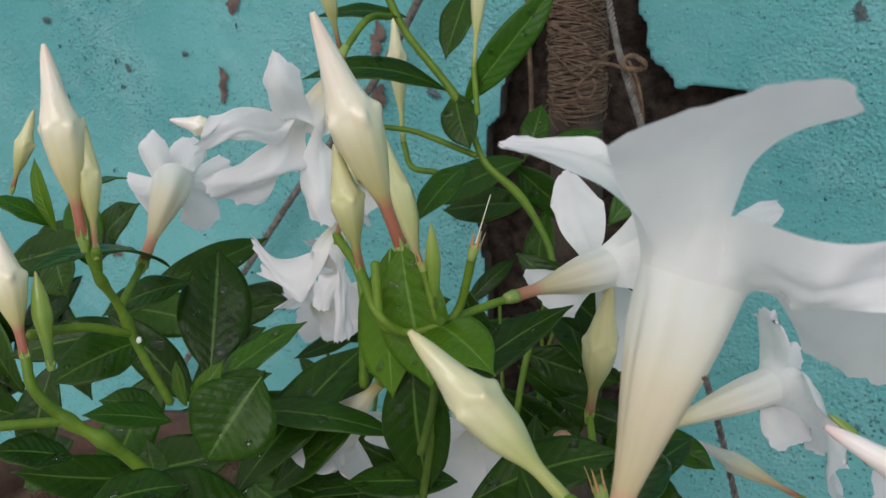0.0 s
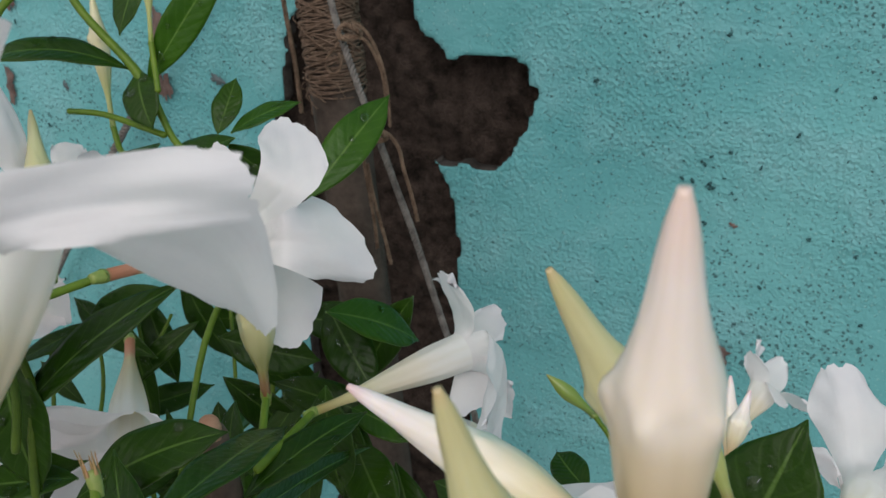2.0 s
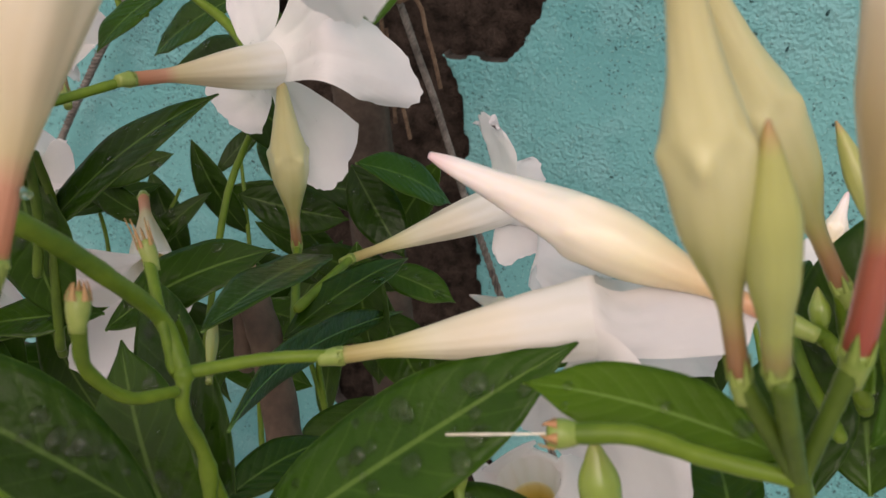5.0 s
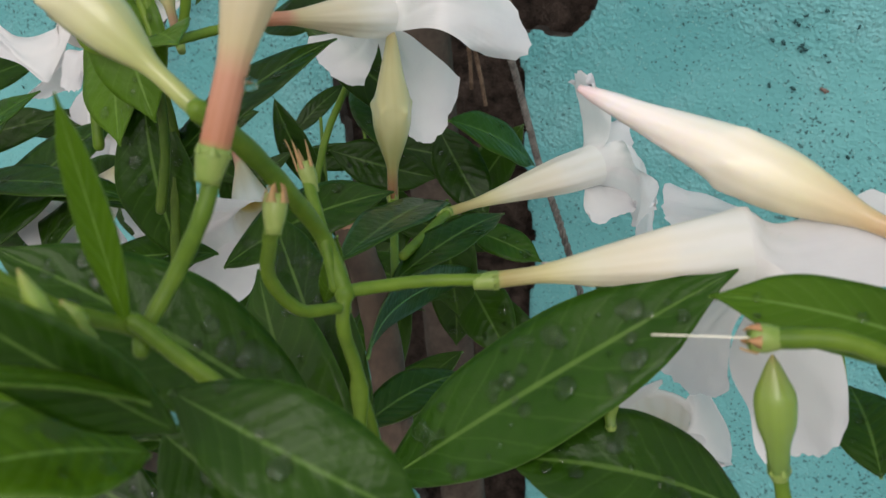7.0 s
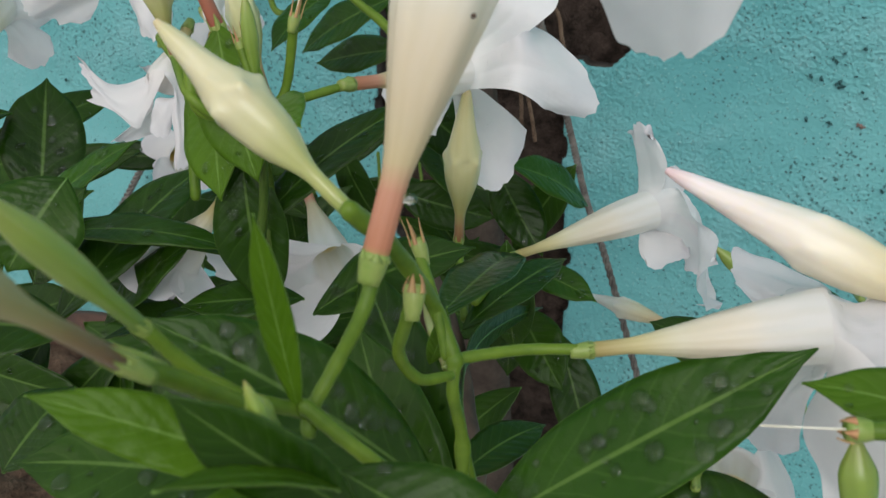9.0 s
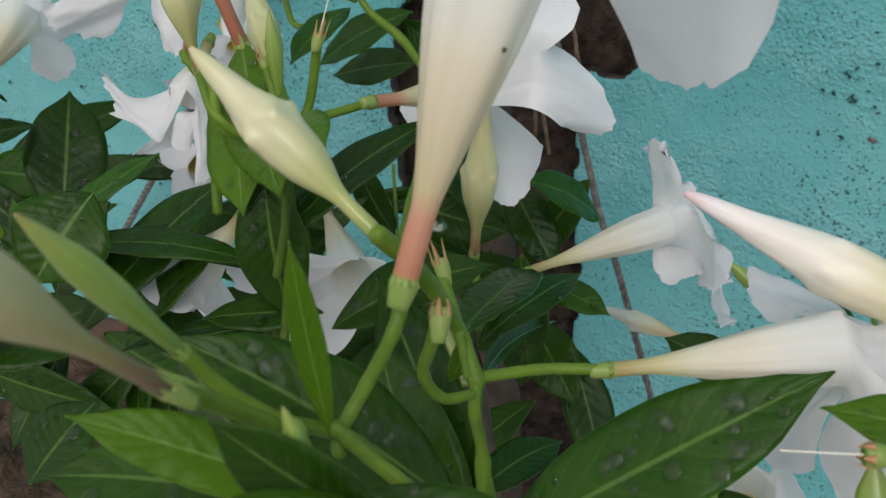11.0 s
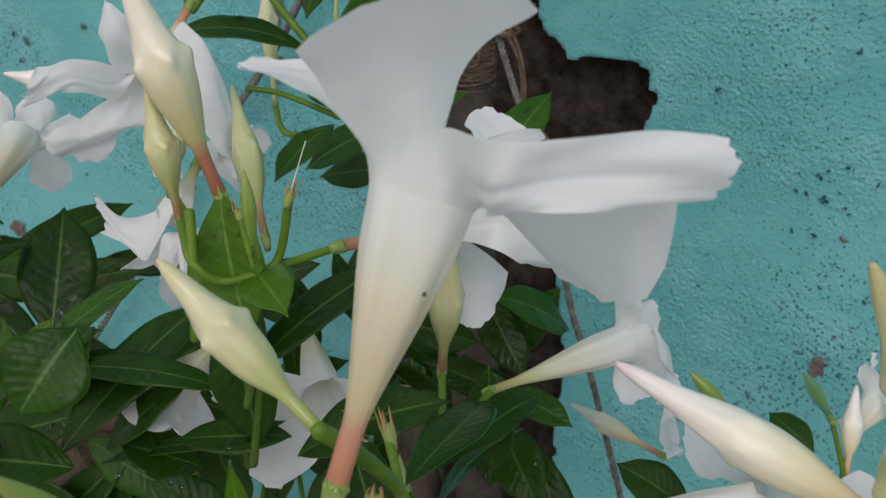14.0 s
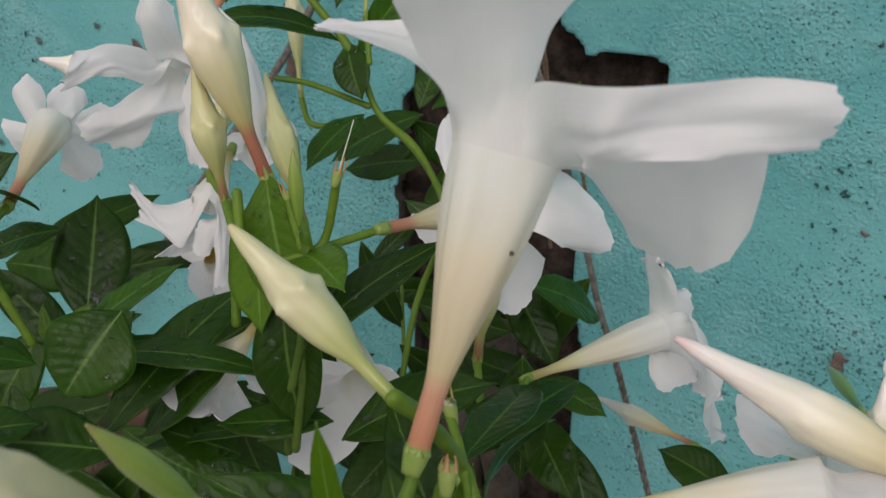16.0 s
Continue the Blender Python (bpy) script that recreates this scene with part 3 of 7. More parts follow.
def flower(parent, base, mouth, petals=None, r_neck=0.0022, r_mouth=0.011, mat=None, radius=0.036, roll=0.0, flare=0.25,
           width=0.036, bend=0.0, seed=1, ruffle=0.05, neck=0.3, cup=True, label="", belly=0.10, bulge=0.3, reach=0.4, drops=0, drop_side=(0.2, -1, 0.4), rounding=0.12, spread=0.07):
    """A trumpet flower: calyx, narrow neck, wide tube and five petals. petals: rows of tip, width, curl, turn or of corner, corner, bulge, curl, or of cross sections."""
    base, mouth = V(base), V(mouth)
    L = np.linalg.norm(mouth - base)
    axis = unit(mouth - base)
    r = random.Random(seed)
    side0 = unit(np.cross(axis, (0.1, 0.3, 1.0)))
    s = np.linspace(0, 1, 34)
    c = base + np.outer(s, mouth - base) + np.outer(np.sin(s * math.pi) * bend * L, side0)
    rise = np.clip((s - neck * 0.75) / (1 - neck * 0.75), 0, 1)
    prof = r_neck + (r_mouth - r_neck) * (0.88 * np.sin(rise * math.pi / 2) ** 1.3 + 0.12 * rise ** 5)
    n = 60
    t, A, B = frames_along(c)
    end_axis, a, b = t[-1], A[-1], B[-1]
    P = loft(c, prof, n, lambda f, ang: 1 + (0.13 * max(0, f - 0.2) * np.cos(5 * ang + 0.6) + 0.018 * max(0, f - 0.2) * np.cos(13 * ang) + 0.008 * np.cos(15 * ang)) * min(1, (1 - f) * 5), caps=False)
    ob = part("flower", grid("flower_tube", P, True), mat or TUBE, parent, label)
    inner = loft(c[14:-9], prof[14:-9] * 0.9, 30, caps=False)
    part("throat", grid("throat", inner[:, ::-1], True), THROAT, ob)
    if petals is None:
        petals = []
        for k in range(5):
            ang = roll + 2 * math.pi * k / 5
            out = a * math.cos(ang) + b * math.sin(ang)
            f = flare + r.uniform(-0.15, 0.15)
            petals.append((mouth + unit(out + end_axis * f) * (radius * r.uniform(0.92, 1.08)), width * r.uniform(0.9, 1.1), r.uniform(-0.1, 0.35), r.uniform(0.2, 0.7)))
    rows = []
    for row in petals:
        tip = V(row["s"][-1][1]) if isinstance(row, dict) else V(row[0]) if isinstance(row[1], (int, float)) else (V(row[0]) + V(row[1])) / 2
        d = tip - mouth
        rows.append((math.atan2(d @ b, d @ a), tip, row))
    rows.sort(key=lambda q: q[0])
    m = len(rows)
    off = np.angle(np.mean([np.exp(1j * (q[0] - 2 * math.pi * k / m)) for k, q in enumerate(rows)]))
    slope = (prof[-1] - prof[-2]) / (L * (s[1] - s[0]))
    for k, (ang, tip, row) in enumerate(rows):
        mid = off + 2 * math.pi * k / m
        turns = mid + np.linspace(-0.5, 0.5, 19) * 2 * math.pi / m * 1.10
        outs = np.outer(np.cos(turns), a) + np.outer(np.sin(turns), b)
        rim = mouth + outs * (r_mouth - 0.00012 * (k % 2)) - end_axis * 0.0003
        tang = end_axis + outs * slope
        if isinstance(row, dict):
            Q = petal_loft(rim, tang, row["s"], row.get("ruffle", ruffle), seed * 11 + k, row.get("pull", 0.08), spread, row.get("lead", 0.7))
        else:
            Q = petal_of(row, rim, tang, tip, mouth, bulge, belly, reach, ruffle, rounding, seed * 11 + k)
        pe = part("petal", grid("petal", Q), PETAL, ob)
        for _ in range(drops):
            i, j = r.randrange(5, 16), r.randrange(2, 14)
            nn = unit(np.cross(Q[i, j + 1] - Q[i, j], Q[i + 1, j] - Q[i, j]))
            PETAL_DROPS.append(bead(Q[i, j], nn if nn @ V(drop_side) > 0 else -nn, 0.0006 + 0.0015 * r.random() ** 2))
    if cup:
        calyx(ob, base, axis, r_neck * 1.10, 0.0068, tooth=0.32)
    return ob


def bead(p, nn, size):
    """A raindrop that sits on a surface."""
    a = unit(np.cross(nn, (0.3, 0.8, 0.5)))
    b = np.cross(nn, a)
    q = []
    for lat in np.linspace(0, math.pi / 2, 6):
        q.append([p + nn * (size * 0.33 * math.sin(lat) + 0.00002) + (a * math.cos(x) + b * 1.1 * math.sin(x)) * size * max(math.cos(lat), 0.001) for x in np.arange(12) * math.pi / 6])
    return np.array(q), True


def leaf(parent, base, tip, width, up=(0, -0.35, 1), arch=0.06, fold=0.18, mat=None, node=None, drops=0, seed=None, twist=0.0, name="leaf", label=""):
    """A pointed glossy leaf with a pale midrib, and a stalk if node is given."""
    base, tip = V(base), V(tip)
    r = random.Random(int(abs(base.sum() * 1e5)) if seed is None else seed)
    d = tip - base
    L = np.linalg.norm(d)
    way = unit(d)
    side = unit(np.cross(way, V(up)))
    nrm = np.cross(side, way)
    if nrm @ V(up) < 0:
        side, nrm = -side, -nrm
    m, n = 22, 11
    ph, sway = r.random() * 6.28, r.uniform(-0.03, 0.03)
    rows, mids = [], []
    peak = 0.47
    for i in range(m):
        v = i / (m - 1)
        f = (v / peak) ** 0.62 if v < peak else 1.0
        hw = math.sin(min(v / peak, 1) * math.pi / 2) ** 0.85 if v < peak else math.cos((v - peak) / (1 - peak) * math.pi / 2) ** (0.72 + 0.5 * max(0, (v - 0.8)) * 5)
        hw = max(hw, 0.012) * width / 2
        c = base + d * v + nrm * arch * L * 4 * v * (1 - v) + side * sway * L * math.sin(v * math.pi)
        tw = twist * (v - 0.3)
        sd, nm = side * math.cos(tw) + nrm * math.sin(tw), nrm * math.cos(tw) - side * math.sin(tw)
        mids.append(c)
        row = []
        for j in range(n):
            u = 2 * j / (n - 1) - 1
            wave = 0.10 * math.sin(v * 15 + ph + (2 if u > 0 else 0)) * u * u
            lift = fold * abs(u) * (1 - 0.45 * u * u) + wave * 0.6
            row.append(c + sd * u * hw + nm * lift * hw)
        rows.append(row)
    P = np.array(rows)
    ob = part(name, grid("leaf", P), mat or LEAF, parent, label)
    th = ob.modifiers.new("thickness", "SOLIDIFY")
    th.thickness, th.offset = 0.0005, -1
    mids = np.array(mids)
    rib = np.linspace(0.035, 0.008, m) * width / 2 + 0.00015
    part("midrib", grid("midrib", loft(mids - nrm * 0.0005, rib, 6), True), RIBS.get((mat or LEAF).name, STEM), ob)
    if node is not None:
        node = V(node)
        c = spline([node, node + (base - node) * 0.5 - nrm * 0.1 * np.linalg.norm(base - node), base, base + way * 0.03 * L], 10)
        part("leaf_stalk", grid("leaf_stalk", loft(c, np.linspace(0.0016, 0.0010, 10), 8), True), STEM, ob)
    drops = int(drops * 1.5) or (6 if width > 0.012 else 0)
    if drops:
        beads = []
        for _ in range(drops):
            i, j = r.randrange(3, m - 4), r.randrange(1, n - 2)
            fi, fj = r.random(), r.random()
            p = P[i, j] * (1 - fi) * (1 - fj) + P[i + 1, j] * fi * (1 - fj) + P[i, j + 1] * (1 - fi) * fj + P[i + 1, j + 1] * fi * fj
            nn = unit(np.cross(P[i, j + 1] - P[i, j], P[i + 1, j] - P[i, j]))
            if nn @ nrm < 0:
                nn = -nn
            beads.append(bead(p, nn, 0.0006 + 0.0021 * r.random() ** 2.0))
        DROPS.extend(beads)
    return ob


RIBS = {}
for _key, _c in (("dark_green_leaf", (0.07, 0.16, 0.025)), ("mid_green_leaf", (0.11, 0.22, 0.035)), ("young_green_leaf", (0.15, 0.29, 0.04))):
    RIBS[_key] = plain_material(_key + "_rib", _c, tuple(x * 1.25 for x in _c), 90, 0.4)


# ---------------------------------------------------------------- setting
WALL_Y = 0.662
WALL_OUT = [(-0.325, 1.10), (-0.33, 0.95), (-0.34, 0.90), (-0.352, 0.86), (-0.366, 0.81), (-0.37, 0.72), (-0.355, 0.60), (-0.345, 0.48), (-0.33, 0.36), (-0.30, 0.30),
            (-0.21, 0.33), (-0.194, 0.45), (-0.203, 0.52), (-0.206, 0.62), (-0.215, 0.70), (-0.213, 0.745), (-0.222, 0.775), (-0.229, 0.797), (-0.18, 0.797),
            (-0.167, 0.815), (-0.153, 0.835), (-0.147, 0.852), (-0.153, 0.866), (-0.168, 0.874), (-0.195, 0.872), (-0.212, 0.867), (-0.222, 0.882), (-0.238, 0.892),
            (-0.247, 0.92), (-0.255, 0.96), (-0.25, 1.10)]


def inside(x, z, outline):
    hit = False
    for (x1, z1), (x2, z2) in zip(outline, outline[1:] + outline[:1]):
        if (z1 > z) != (z2 > z) and x < (x2 - x1) * (z - z1) / (z2 - z1) + x1:
            hit = not hit
    return hit


def plaster_wall():
    """The painted plaster skin, broken away round the post, 9 mm thick at the break."""
    fine_x, fine_z = np.arange(-0.40, -0.12, 0.004), np.arange(0.26, 1.14, 0.004)
    xs = np.concatenate([np.linspace(-3.0, -0.42, 24), fine_x, np.linspace(-0.10, 2.6, 24)])
    zs = np.concatenate([np.linspace(0.0, 0.25, 6), fine_z, np.linspace(1.15, 2.3, 8)])
    nx, nz = len(xs), len(zs)
    keep = np.zeros((nz, nx), bool)
    verts = []
    for i, z in enumerate(zs):
        for j, x in enumerate(xs):
            wob = Vector((x * 60, z * 60, 0.3))
            jx, jz = 0.006 * noise.noise(wob) + 0.003 * noise.noise(wob * 3.1), 0.006 * noise.noise(wob + Vector((9, 4, 2))) + 0.003 * noise.noise(wob * 3.3)
            keep[i, j] = not inside(x + jx, z + jz, WALL_OUT)
            bulge = 0.002 * noise.noise(Vector((x * 9, z * 9, 1.7))) + 0.0008 * noise.noise(Vector((x * 40, z * 40, 5)))
            verts.append((x, WALL_Y + bulge, z))
    faces = []
    for i in range(nz - 1):
        for j in range(nx - 1):
            if keep[i, j] and keep[i, j + 1] and keep[i + 1, j] and keep[i + 1, j + 1]:
                faces.append((i * nx + j, i * nx + j + 1, (i + 1) * nx + j + 1, (i + 1) * nx + j))
    bm = bmesh.new()
    vs = [bm.verts.new(v) for v in verts]
    for f in faces:
        bm.faces.new([vs[k] for k in f])
    for v in [v for v in bm.verts if not v.link_faces]:
        bm.verts.remove(v)
    rim = [e for e in bm.edges if e.is_boundary and -0.41 < e.verts[0].co.x < -0.11 and e.verts[0].co.z > 0.2 and e.verts[0].co.z < 1.2]
    for _ in range(3):
        bmesh.ops.smooth_vert(bm, verts=list({v for e in rim for v in e.verts}), factor=0.4, use_axis_x=True, use_axis_z=True)
    made = bmesh.ops.extrude_edge_only(bm, edges=rim)["geom"]
    for v in made:
        if isinstance(v, bmesh.types.BMVert):
            v.co.y += 0.014
    for f in made:
        if isinstance(f, bmesh.types.BMFace):
            f.material_index = 1
    for f in bm.faces:
        f.smooth = True
    return bm


wall = part("wall_north", plaster_wall(), WALL)
wall.data.materials.append(ROUGH_PLASTER)
tagged(wall, "turquoise painted plaster wall, pitted and broken away round a post", "wall", kind="structure")


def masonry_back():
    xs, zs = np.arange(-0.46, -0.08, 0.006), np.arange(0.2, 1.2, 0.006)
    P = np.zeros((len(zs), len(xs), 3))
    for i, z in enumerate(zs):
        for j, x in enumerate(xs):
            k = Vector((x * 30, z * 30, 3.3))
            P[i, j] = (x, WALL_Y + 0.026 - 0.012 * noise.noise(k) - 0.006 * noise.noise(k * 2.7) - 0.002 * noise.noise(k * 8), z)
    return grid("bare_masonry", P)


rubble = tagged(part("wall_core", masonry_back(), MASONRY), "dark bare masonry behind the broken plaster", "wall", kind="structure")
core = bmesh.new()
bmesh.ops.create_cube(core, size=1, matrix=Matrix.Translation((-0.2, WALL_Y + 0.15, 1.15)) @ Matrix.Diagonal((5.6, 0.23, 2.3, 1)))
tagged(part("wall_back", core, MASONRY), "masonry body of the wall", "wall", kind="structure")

# unseen ground, its pale colour chosen to bounce light up under petals and stems
gx = np.linspace(-30, 30, 90)
G = np.zeros((90, 90, 3))
for i in range(90):
    for j in range(90):
        x, y = gx[j], gx[i]
        G[i, j] = (x, y, -0.004 + 0.03 * noise.noise(Vector((x * 0.8, y * 0.8, 0))) * min(1, max(0, (abs(y) + abs(x) - 1.5))))
tagged(part("ground", grid("ground", G), BOUNCE_GROUND), "unseen ground, made pale to bounce light up onto the plants", "ground", kind="structure")

# ---------------------------------------------------------------- post and twine
POST_TOP, POST_FOOT = V((-0.281, 0.577, 1.25)), V((-0.206, 0.577, 0.0))


def post_at(z):
    f = (1.25 - z) / 1.25
    return POST_TOP + (POST_FOOT - POST_TOP) * f


post = thing("wooden_post", "weathered grey wooden post wrapped with jute twine", "post")
pc = np.array([post_at(z) for z in np.linspace(0.0, 1.25, 40)])
part("trunk", grid("trunk", loft(pc, np.full(40, 0.0185), 18, lambda s, a: 1 + 0.05 * np.sin(3 * a + 5 * s) + 0.03 * np.sin(7 * a - 20 * s)), True), BARK, post)


def wrapping():
    """Jute wound round and round the top of the post, uneven and doubled."""
    n, sheets = 4200, []
    for layer, (z0, z1, turns) in enumerate(((0.868, 1.25, 235), (0.872, 1.24, -128), (0.88, 1.22, 97), (0.89, 1.2, -41), (0.90, 1.2, 29))):
        s = np.linspace(0, 1, n)
        z = z0 + (z1 - z0) * s
        c = np.array([post_at(k) for k in z])
        ang = s * turns * 2 * math.pi + layer
        rr = 0.0193 + 0.00035 * layer + 0.0011 * np.array([noise.noise(Vector((k * 60, layer, 1))) for k in s * 3])
        line = c + np.stack([np.cos(ang) * rr, np.sin(ang) * rr, 0.005 * np.sin(ang * 0.37 + layer) + 0.0035 * layer * np.sin(ang + layer)], -1)
        sheets.append((loft(line, np.full(n, 0.00062), 5), True))
    return sheets


for sheet in wrapping():
    part("winding", grid("winding", sheet[0], True), WINDING, post, "wound brown jute twine")
fuzz = random.Random(31)
for k in range(26):
    z, q, w = fuzz.uniform(0.87, 0.99), fuzz.uniform(-2.8, -0.3), fuzz.uniform(0.3, 1.1)
    pts = []
    for i in range(6):
        f = i / 5
        c = post_at(z - 0.012 * f * f + fuzz.uniform(-0.001, 0.001))
        rr = 0.0205 + 0.006 * math.sin(f * math.pi) * fuzz.random()
        pts.append((c[0] + rr * math.cos(q + w * f), c[1] + rr * math.sin(q + w * f), c[2]))
    part("fibre", grid("fibre", loft(spline(pts, 16), np.full(16, 0.00028), 4), True), JUTE, post)

twine = thing("twine_rope", "grey twine rope slung down from the wrapped post", "rope")
rope(twine, "strand_line", [(-0.2209, 0.5000, 0.9795), (-0.2054, 0.4850, 0.9428), (-0.1971, 0.4780, 0.9261), (-0.1796, 0.4650, 0.8962), (-0.1696, 0.4600, 0.8778), (-0.1595, 0.4590, 0.8492), (-0.1503, 0.4580, 0.8243), (-0.1415, 0.4580, 0.7948), (-0.1345, 0.4580, 0.7712), (-0.1174, 0.4450, 0.7422), (-0.0906, 0.4350, 0.6730), (-0.0582, 0.4300, 0.5806)], 0.0019, ROPE, 115)
loose = thing("hanging_twine", "loose jute twine hanging in loops down the post", "rope")
for pts in ([(-0.2299, 0.5350, 0.9179), (-0.2199, 0.5350, 0.9210), (-0.2108, 0.5350, 0.9152), (-0.2035, 0.5350, 0.9003), (-0.1998, 0.5350, 0.8814), (-0.1994, 0.5350, 0.8582)],
            [(-0.2314, 0.5370, 0.9134), (-0.2198, 0.5370, 0.9125), (-0.2116, 0.5370, 0.9087), (-0.2036, 0.5370, 0.8912), (-0.2019, 0.5370, 0.8701)],
            [(-0.1705, 0.4550, 0.8816), (-0.1610, 0.4550, 0.8799), (-0.1545, 0.4550, 0.8724), (-0.1522, 0.4550, 0.8608), (-0.1484, 0.4550, 0.8469), (-0.1455, 0.4550, 0.8320)],
            [(-0.1814, 0.4650, 0.8645), (-0.1803, 0.4650, 0.8516), (-0.1788, 0.4650, 0.8384), (-0.1771, 0.4650, 0.8233), (-0.1764, 0.4650, 0.8078)],
            [(-0.1780, 0.4630, 0.8590), (-0.1758, 0.4630, 0.8411), (-0.1727, 0.4630, 0.8263), (-0.1697, 0.4630, 0.8130), (-0.1673, 0.4630, 0.8000)]):
    rope(loose, "strand", pts, 0.0011, JUTE, 150)
for x, y, z in ((-0.1889, 0.4760, 0.9286), (-0.1668, 0.4560, 0.8792)):
    ring = [(x + 0.006 * math.cos(q), y - 0.003 - 0.0026 * math.sin(2 * q), z + 0.0038 * math.sin(q)) for q in np.linspace(0, 6.6, 9)]
    rope(loose, "knot", ring, 0.0016, JUTE, 130)
rope(loose, "bow", [(-0.2332, 0.5450, 0.9113), (-0.2392, 0.5450, 0.9042), (-0.2454, 0.5450, 0.8980), (-0.2474, 0.5450, 0.8915), (-0.2440, 0.5450, 0.8874), (-0.2386, 0.5450, 0.8887), (-0.2359, 0.5450, 0.8942), (-0.2371, 0.5450, 0.9007)], 0.0010, JUTE, 160)
side_twine = thing("hanging_twine", "two lengths of brown twine hanging beside the post", "rope")
rope(side_twine, "strand", [(-0.3100, 0.5950, 0.9852), (-0.3059, 0.5950, 0.9203), (-0.3038, 0.5950, 0.9004), (-0.3015, 0.5950, 0.8760), (-0.3003, 0.5950, 0.8443)], 0.0017, JUTE, 100)
rope(side_twine, "strand", [(-0.2771, 0.5750, 0.9876), (-0.2777, 0.5750, 0.9443), (-0.2771, 0.5750, 0.9064), (-0.2773, 0.5750, 0.8747), (-0.2778, 0.5750, 0.8501)], 0.0017, JUTE, 100)
tie = thing("tie_rope", "taut twine stretched slanting along the wall", "rope")
rope(tie, "line", [(-0.395, 0.63, 0.965), (-0.4384, 0.64, 0.8987), (-0.4705, 0.64, 0.8505), (-0.5530, 0.64, 0.7475), (-0.640, 0.64, 0.630), (-0.80, 0.645, 0.42)], 0.0033, ROPE, 80)


def clay_pot(at, r, top, foot):
    """A tapered terracotta pot with a thick rolled rim, filled with soil."""
    x, y = at
    pot = thing("flower_pot", "large terracotta flower pot filled with dark soil", "pot")
    prof = [(0.62, foot), (0.64, foot + 0.01), (0.93, top - 0.07), (0.95, top - 0.065), (1.04, top - 0.06), (1.06, top - 0.03), (1.05, top), (0.97, top + 0.002), (0.94, top - 0.02), (0.93, top - 0.06), (0.88, top - 0.10)]
    n = 48
    ang = np.arange(n) * 2 * math.pi / n
    P = np.array([[(x + r * k * math.cos(q), y + r * k * math.sin(q), z) for q in ang] for k, z in prof])
    part("pot", grid("pot", P, True), CLAY, pot)
    rows = []
    for k in np.linspace(0.0, 0.93, 22):
        rows.append([(x + r * k * math.cos(q), y + r * k * math.sin(q), top - 0.022 + 0.012 * noise.noise(Vector((k * 6 * math.cos(q), k * 6 * math.sin(q), 2)))
                      + 0.006 * noise.noise(Vector((k * 25 * math.cos(q), k * 25 * math.sin(q), 5)))) for q in ang])
    part("soil", grid("soil", np.array(rows), True), SOIL, pot, "dark crumbly soil")
    return pot


clay_pot((-0.47, 0.31), 0.13, 0.625, 0.0)


def paint_chip(x, z, w, h, mat, seed, label):
    """An irregular flake of missing paint on the wall."""
    r = random.Random(seed)
    ph = [r.random() * 6.28 for _ in range(5)]
    rows = []
    for k in np.linspace(0.02, 1, 6):
        row = []
        for q in np.arange(26) * 2 * math.pi / 26:
            rag = 0.85 + 0.26 * math.sin(2 * q + ph[0]) + 0.18 * math.sin(5 * q + ph[1]) + 0.16 * math.sin(9 * q + ph[2]) + 0.10 * math.sin(12 * q + ph[3])
            row.append((x + w / 2 * k * rag * math.cos(q), WALL_Y - 0.0042 + 0.0016 * k, z + h / 2 * k * rag * math.sin(q)))
        rows.append(row)
    part("paint_chip", grid("paint_chip", np.array(rows), True), mat, wall, label)


RUST = plain_material("bare_plaster", (0.075, 0.055, 0.052), (0.20, 0.145, 0.13), 70, 0.9, 0.6, 0.002, 0.2)
GREY = plain_material("grey_plaster", (0.05, 0.08, 0.09), (0.12, 0.15, 0.16), 70, 0.9, 0.6, 0.002, 0.2)
paint_chip(-0.6527, 0.8289, 0.0139, 0.0332, RUST, 0, "bare reddish plaster")
paint_chip(-0.6320, 0.9065, 0.0133, 0.0231, RUST, 1, "bare reddish plaster")
paint_chip(-0.4746, 0.8876, 0.0168, 0.0322, RUST, 2, "bare reddish plaster")
paint_chip(-0.4750, 0.8380, 0.0138, 0.0330, RUST, 3, "bare reddish plaster")
paint_chip(-0.6983, 0.8548, 0.0064, 0.0086, GREY, 4, "bare grey plaster")
paint_chip(-0.0951, 0.9383, 0.0112, 0.0116, GREY, 5, "bare grey plaster")
paint_chip(-0.0021, 0.6650, 0.0163, 0.0156, RUST, 6, "bare reddish plaster")
paint_chip(-0.8594, 0.7178, 0.0087, 0.0111, GREY, 7, "bare grey plaster")
paint_chip(-0.8906, 0.8732, 0.0097, 0.0106, GREY, 8, "bare grey plaster")
paint_chip(-0.0016, 0.7690, 0.0063, 0.0043, RUST, 9, "bare reddish plaster")
paint_chip(-0.7783, 0.8330, 0.0080, 0.0090, GREY, 10, "bare grey plaster")
paint_chip(-0.4192, 0.8471, 0.0140, 0.0103, GREY, 11, "bare grey plaster")
paint_chip(-0.5855, 0.8325, 0.0058, 0.0101, GREY, 12, "bare grey plaster")
paint_chip(-0.8386, 0.6190, 0.0194, 0.0257, RUST, 13, "bare reddish plaster")
paint_chip(-0.9491, 0.6124, 0.0156, 0.0194, GREY, 14, "bare grey plaster")
PIT = plain_material("dark_pit", (0.02, 0.06, 0.064), (0.04, 0.11, 0.115), 200, 0.95, 0.5, 0.001, 0.15)
dice = random.Random(5)
for k in range(17):
    size = dice.uniform(0.0016, 0.0042)
    paint_chip(-0.020 + dice.gauss(0, 0.013), 0.797 + dice.gauss(0, 0.016), size * dice.uniform(0.7, 1.4), size, PIT, 40 + k, "")
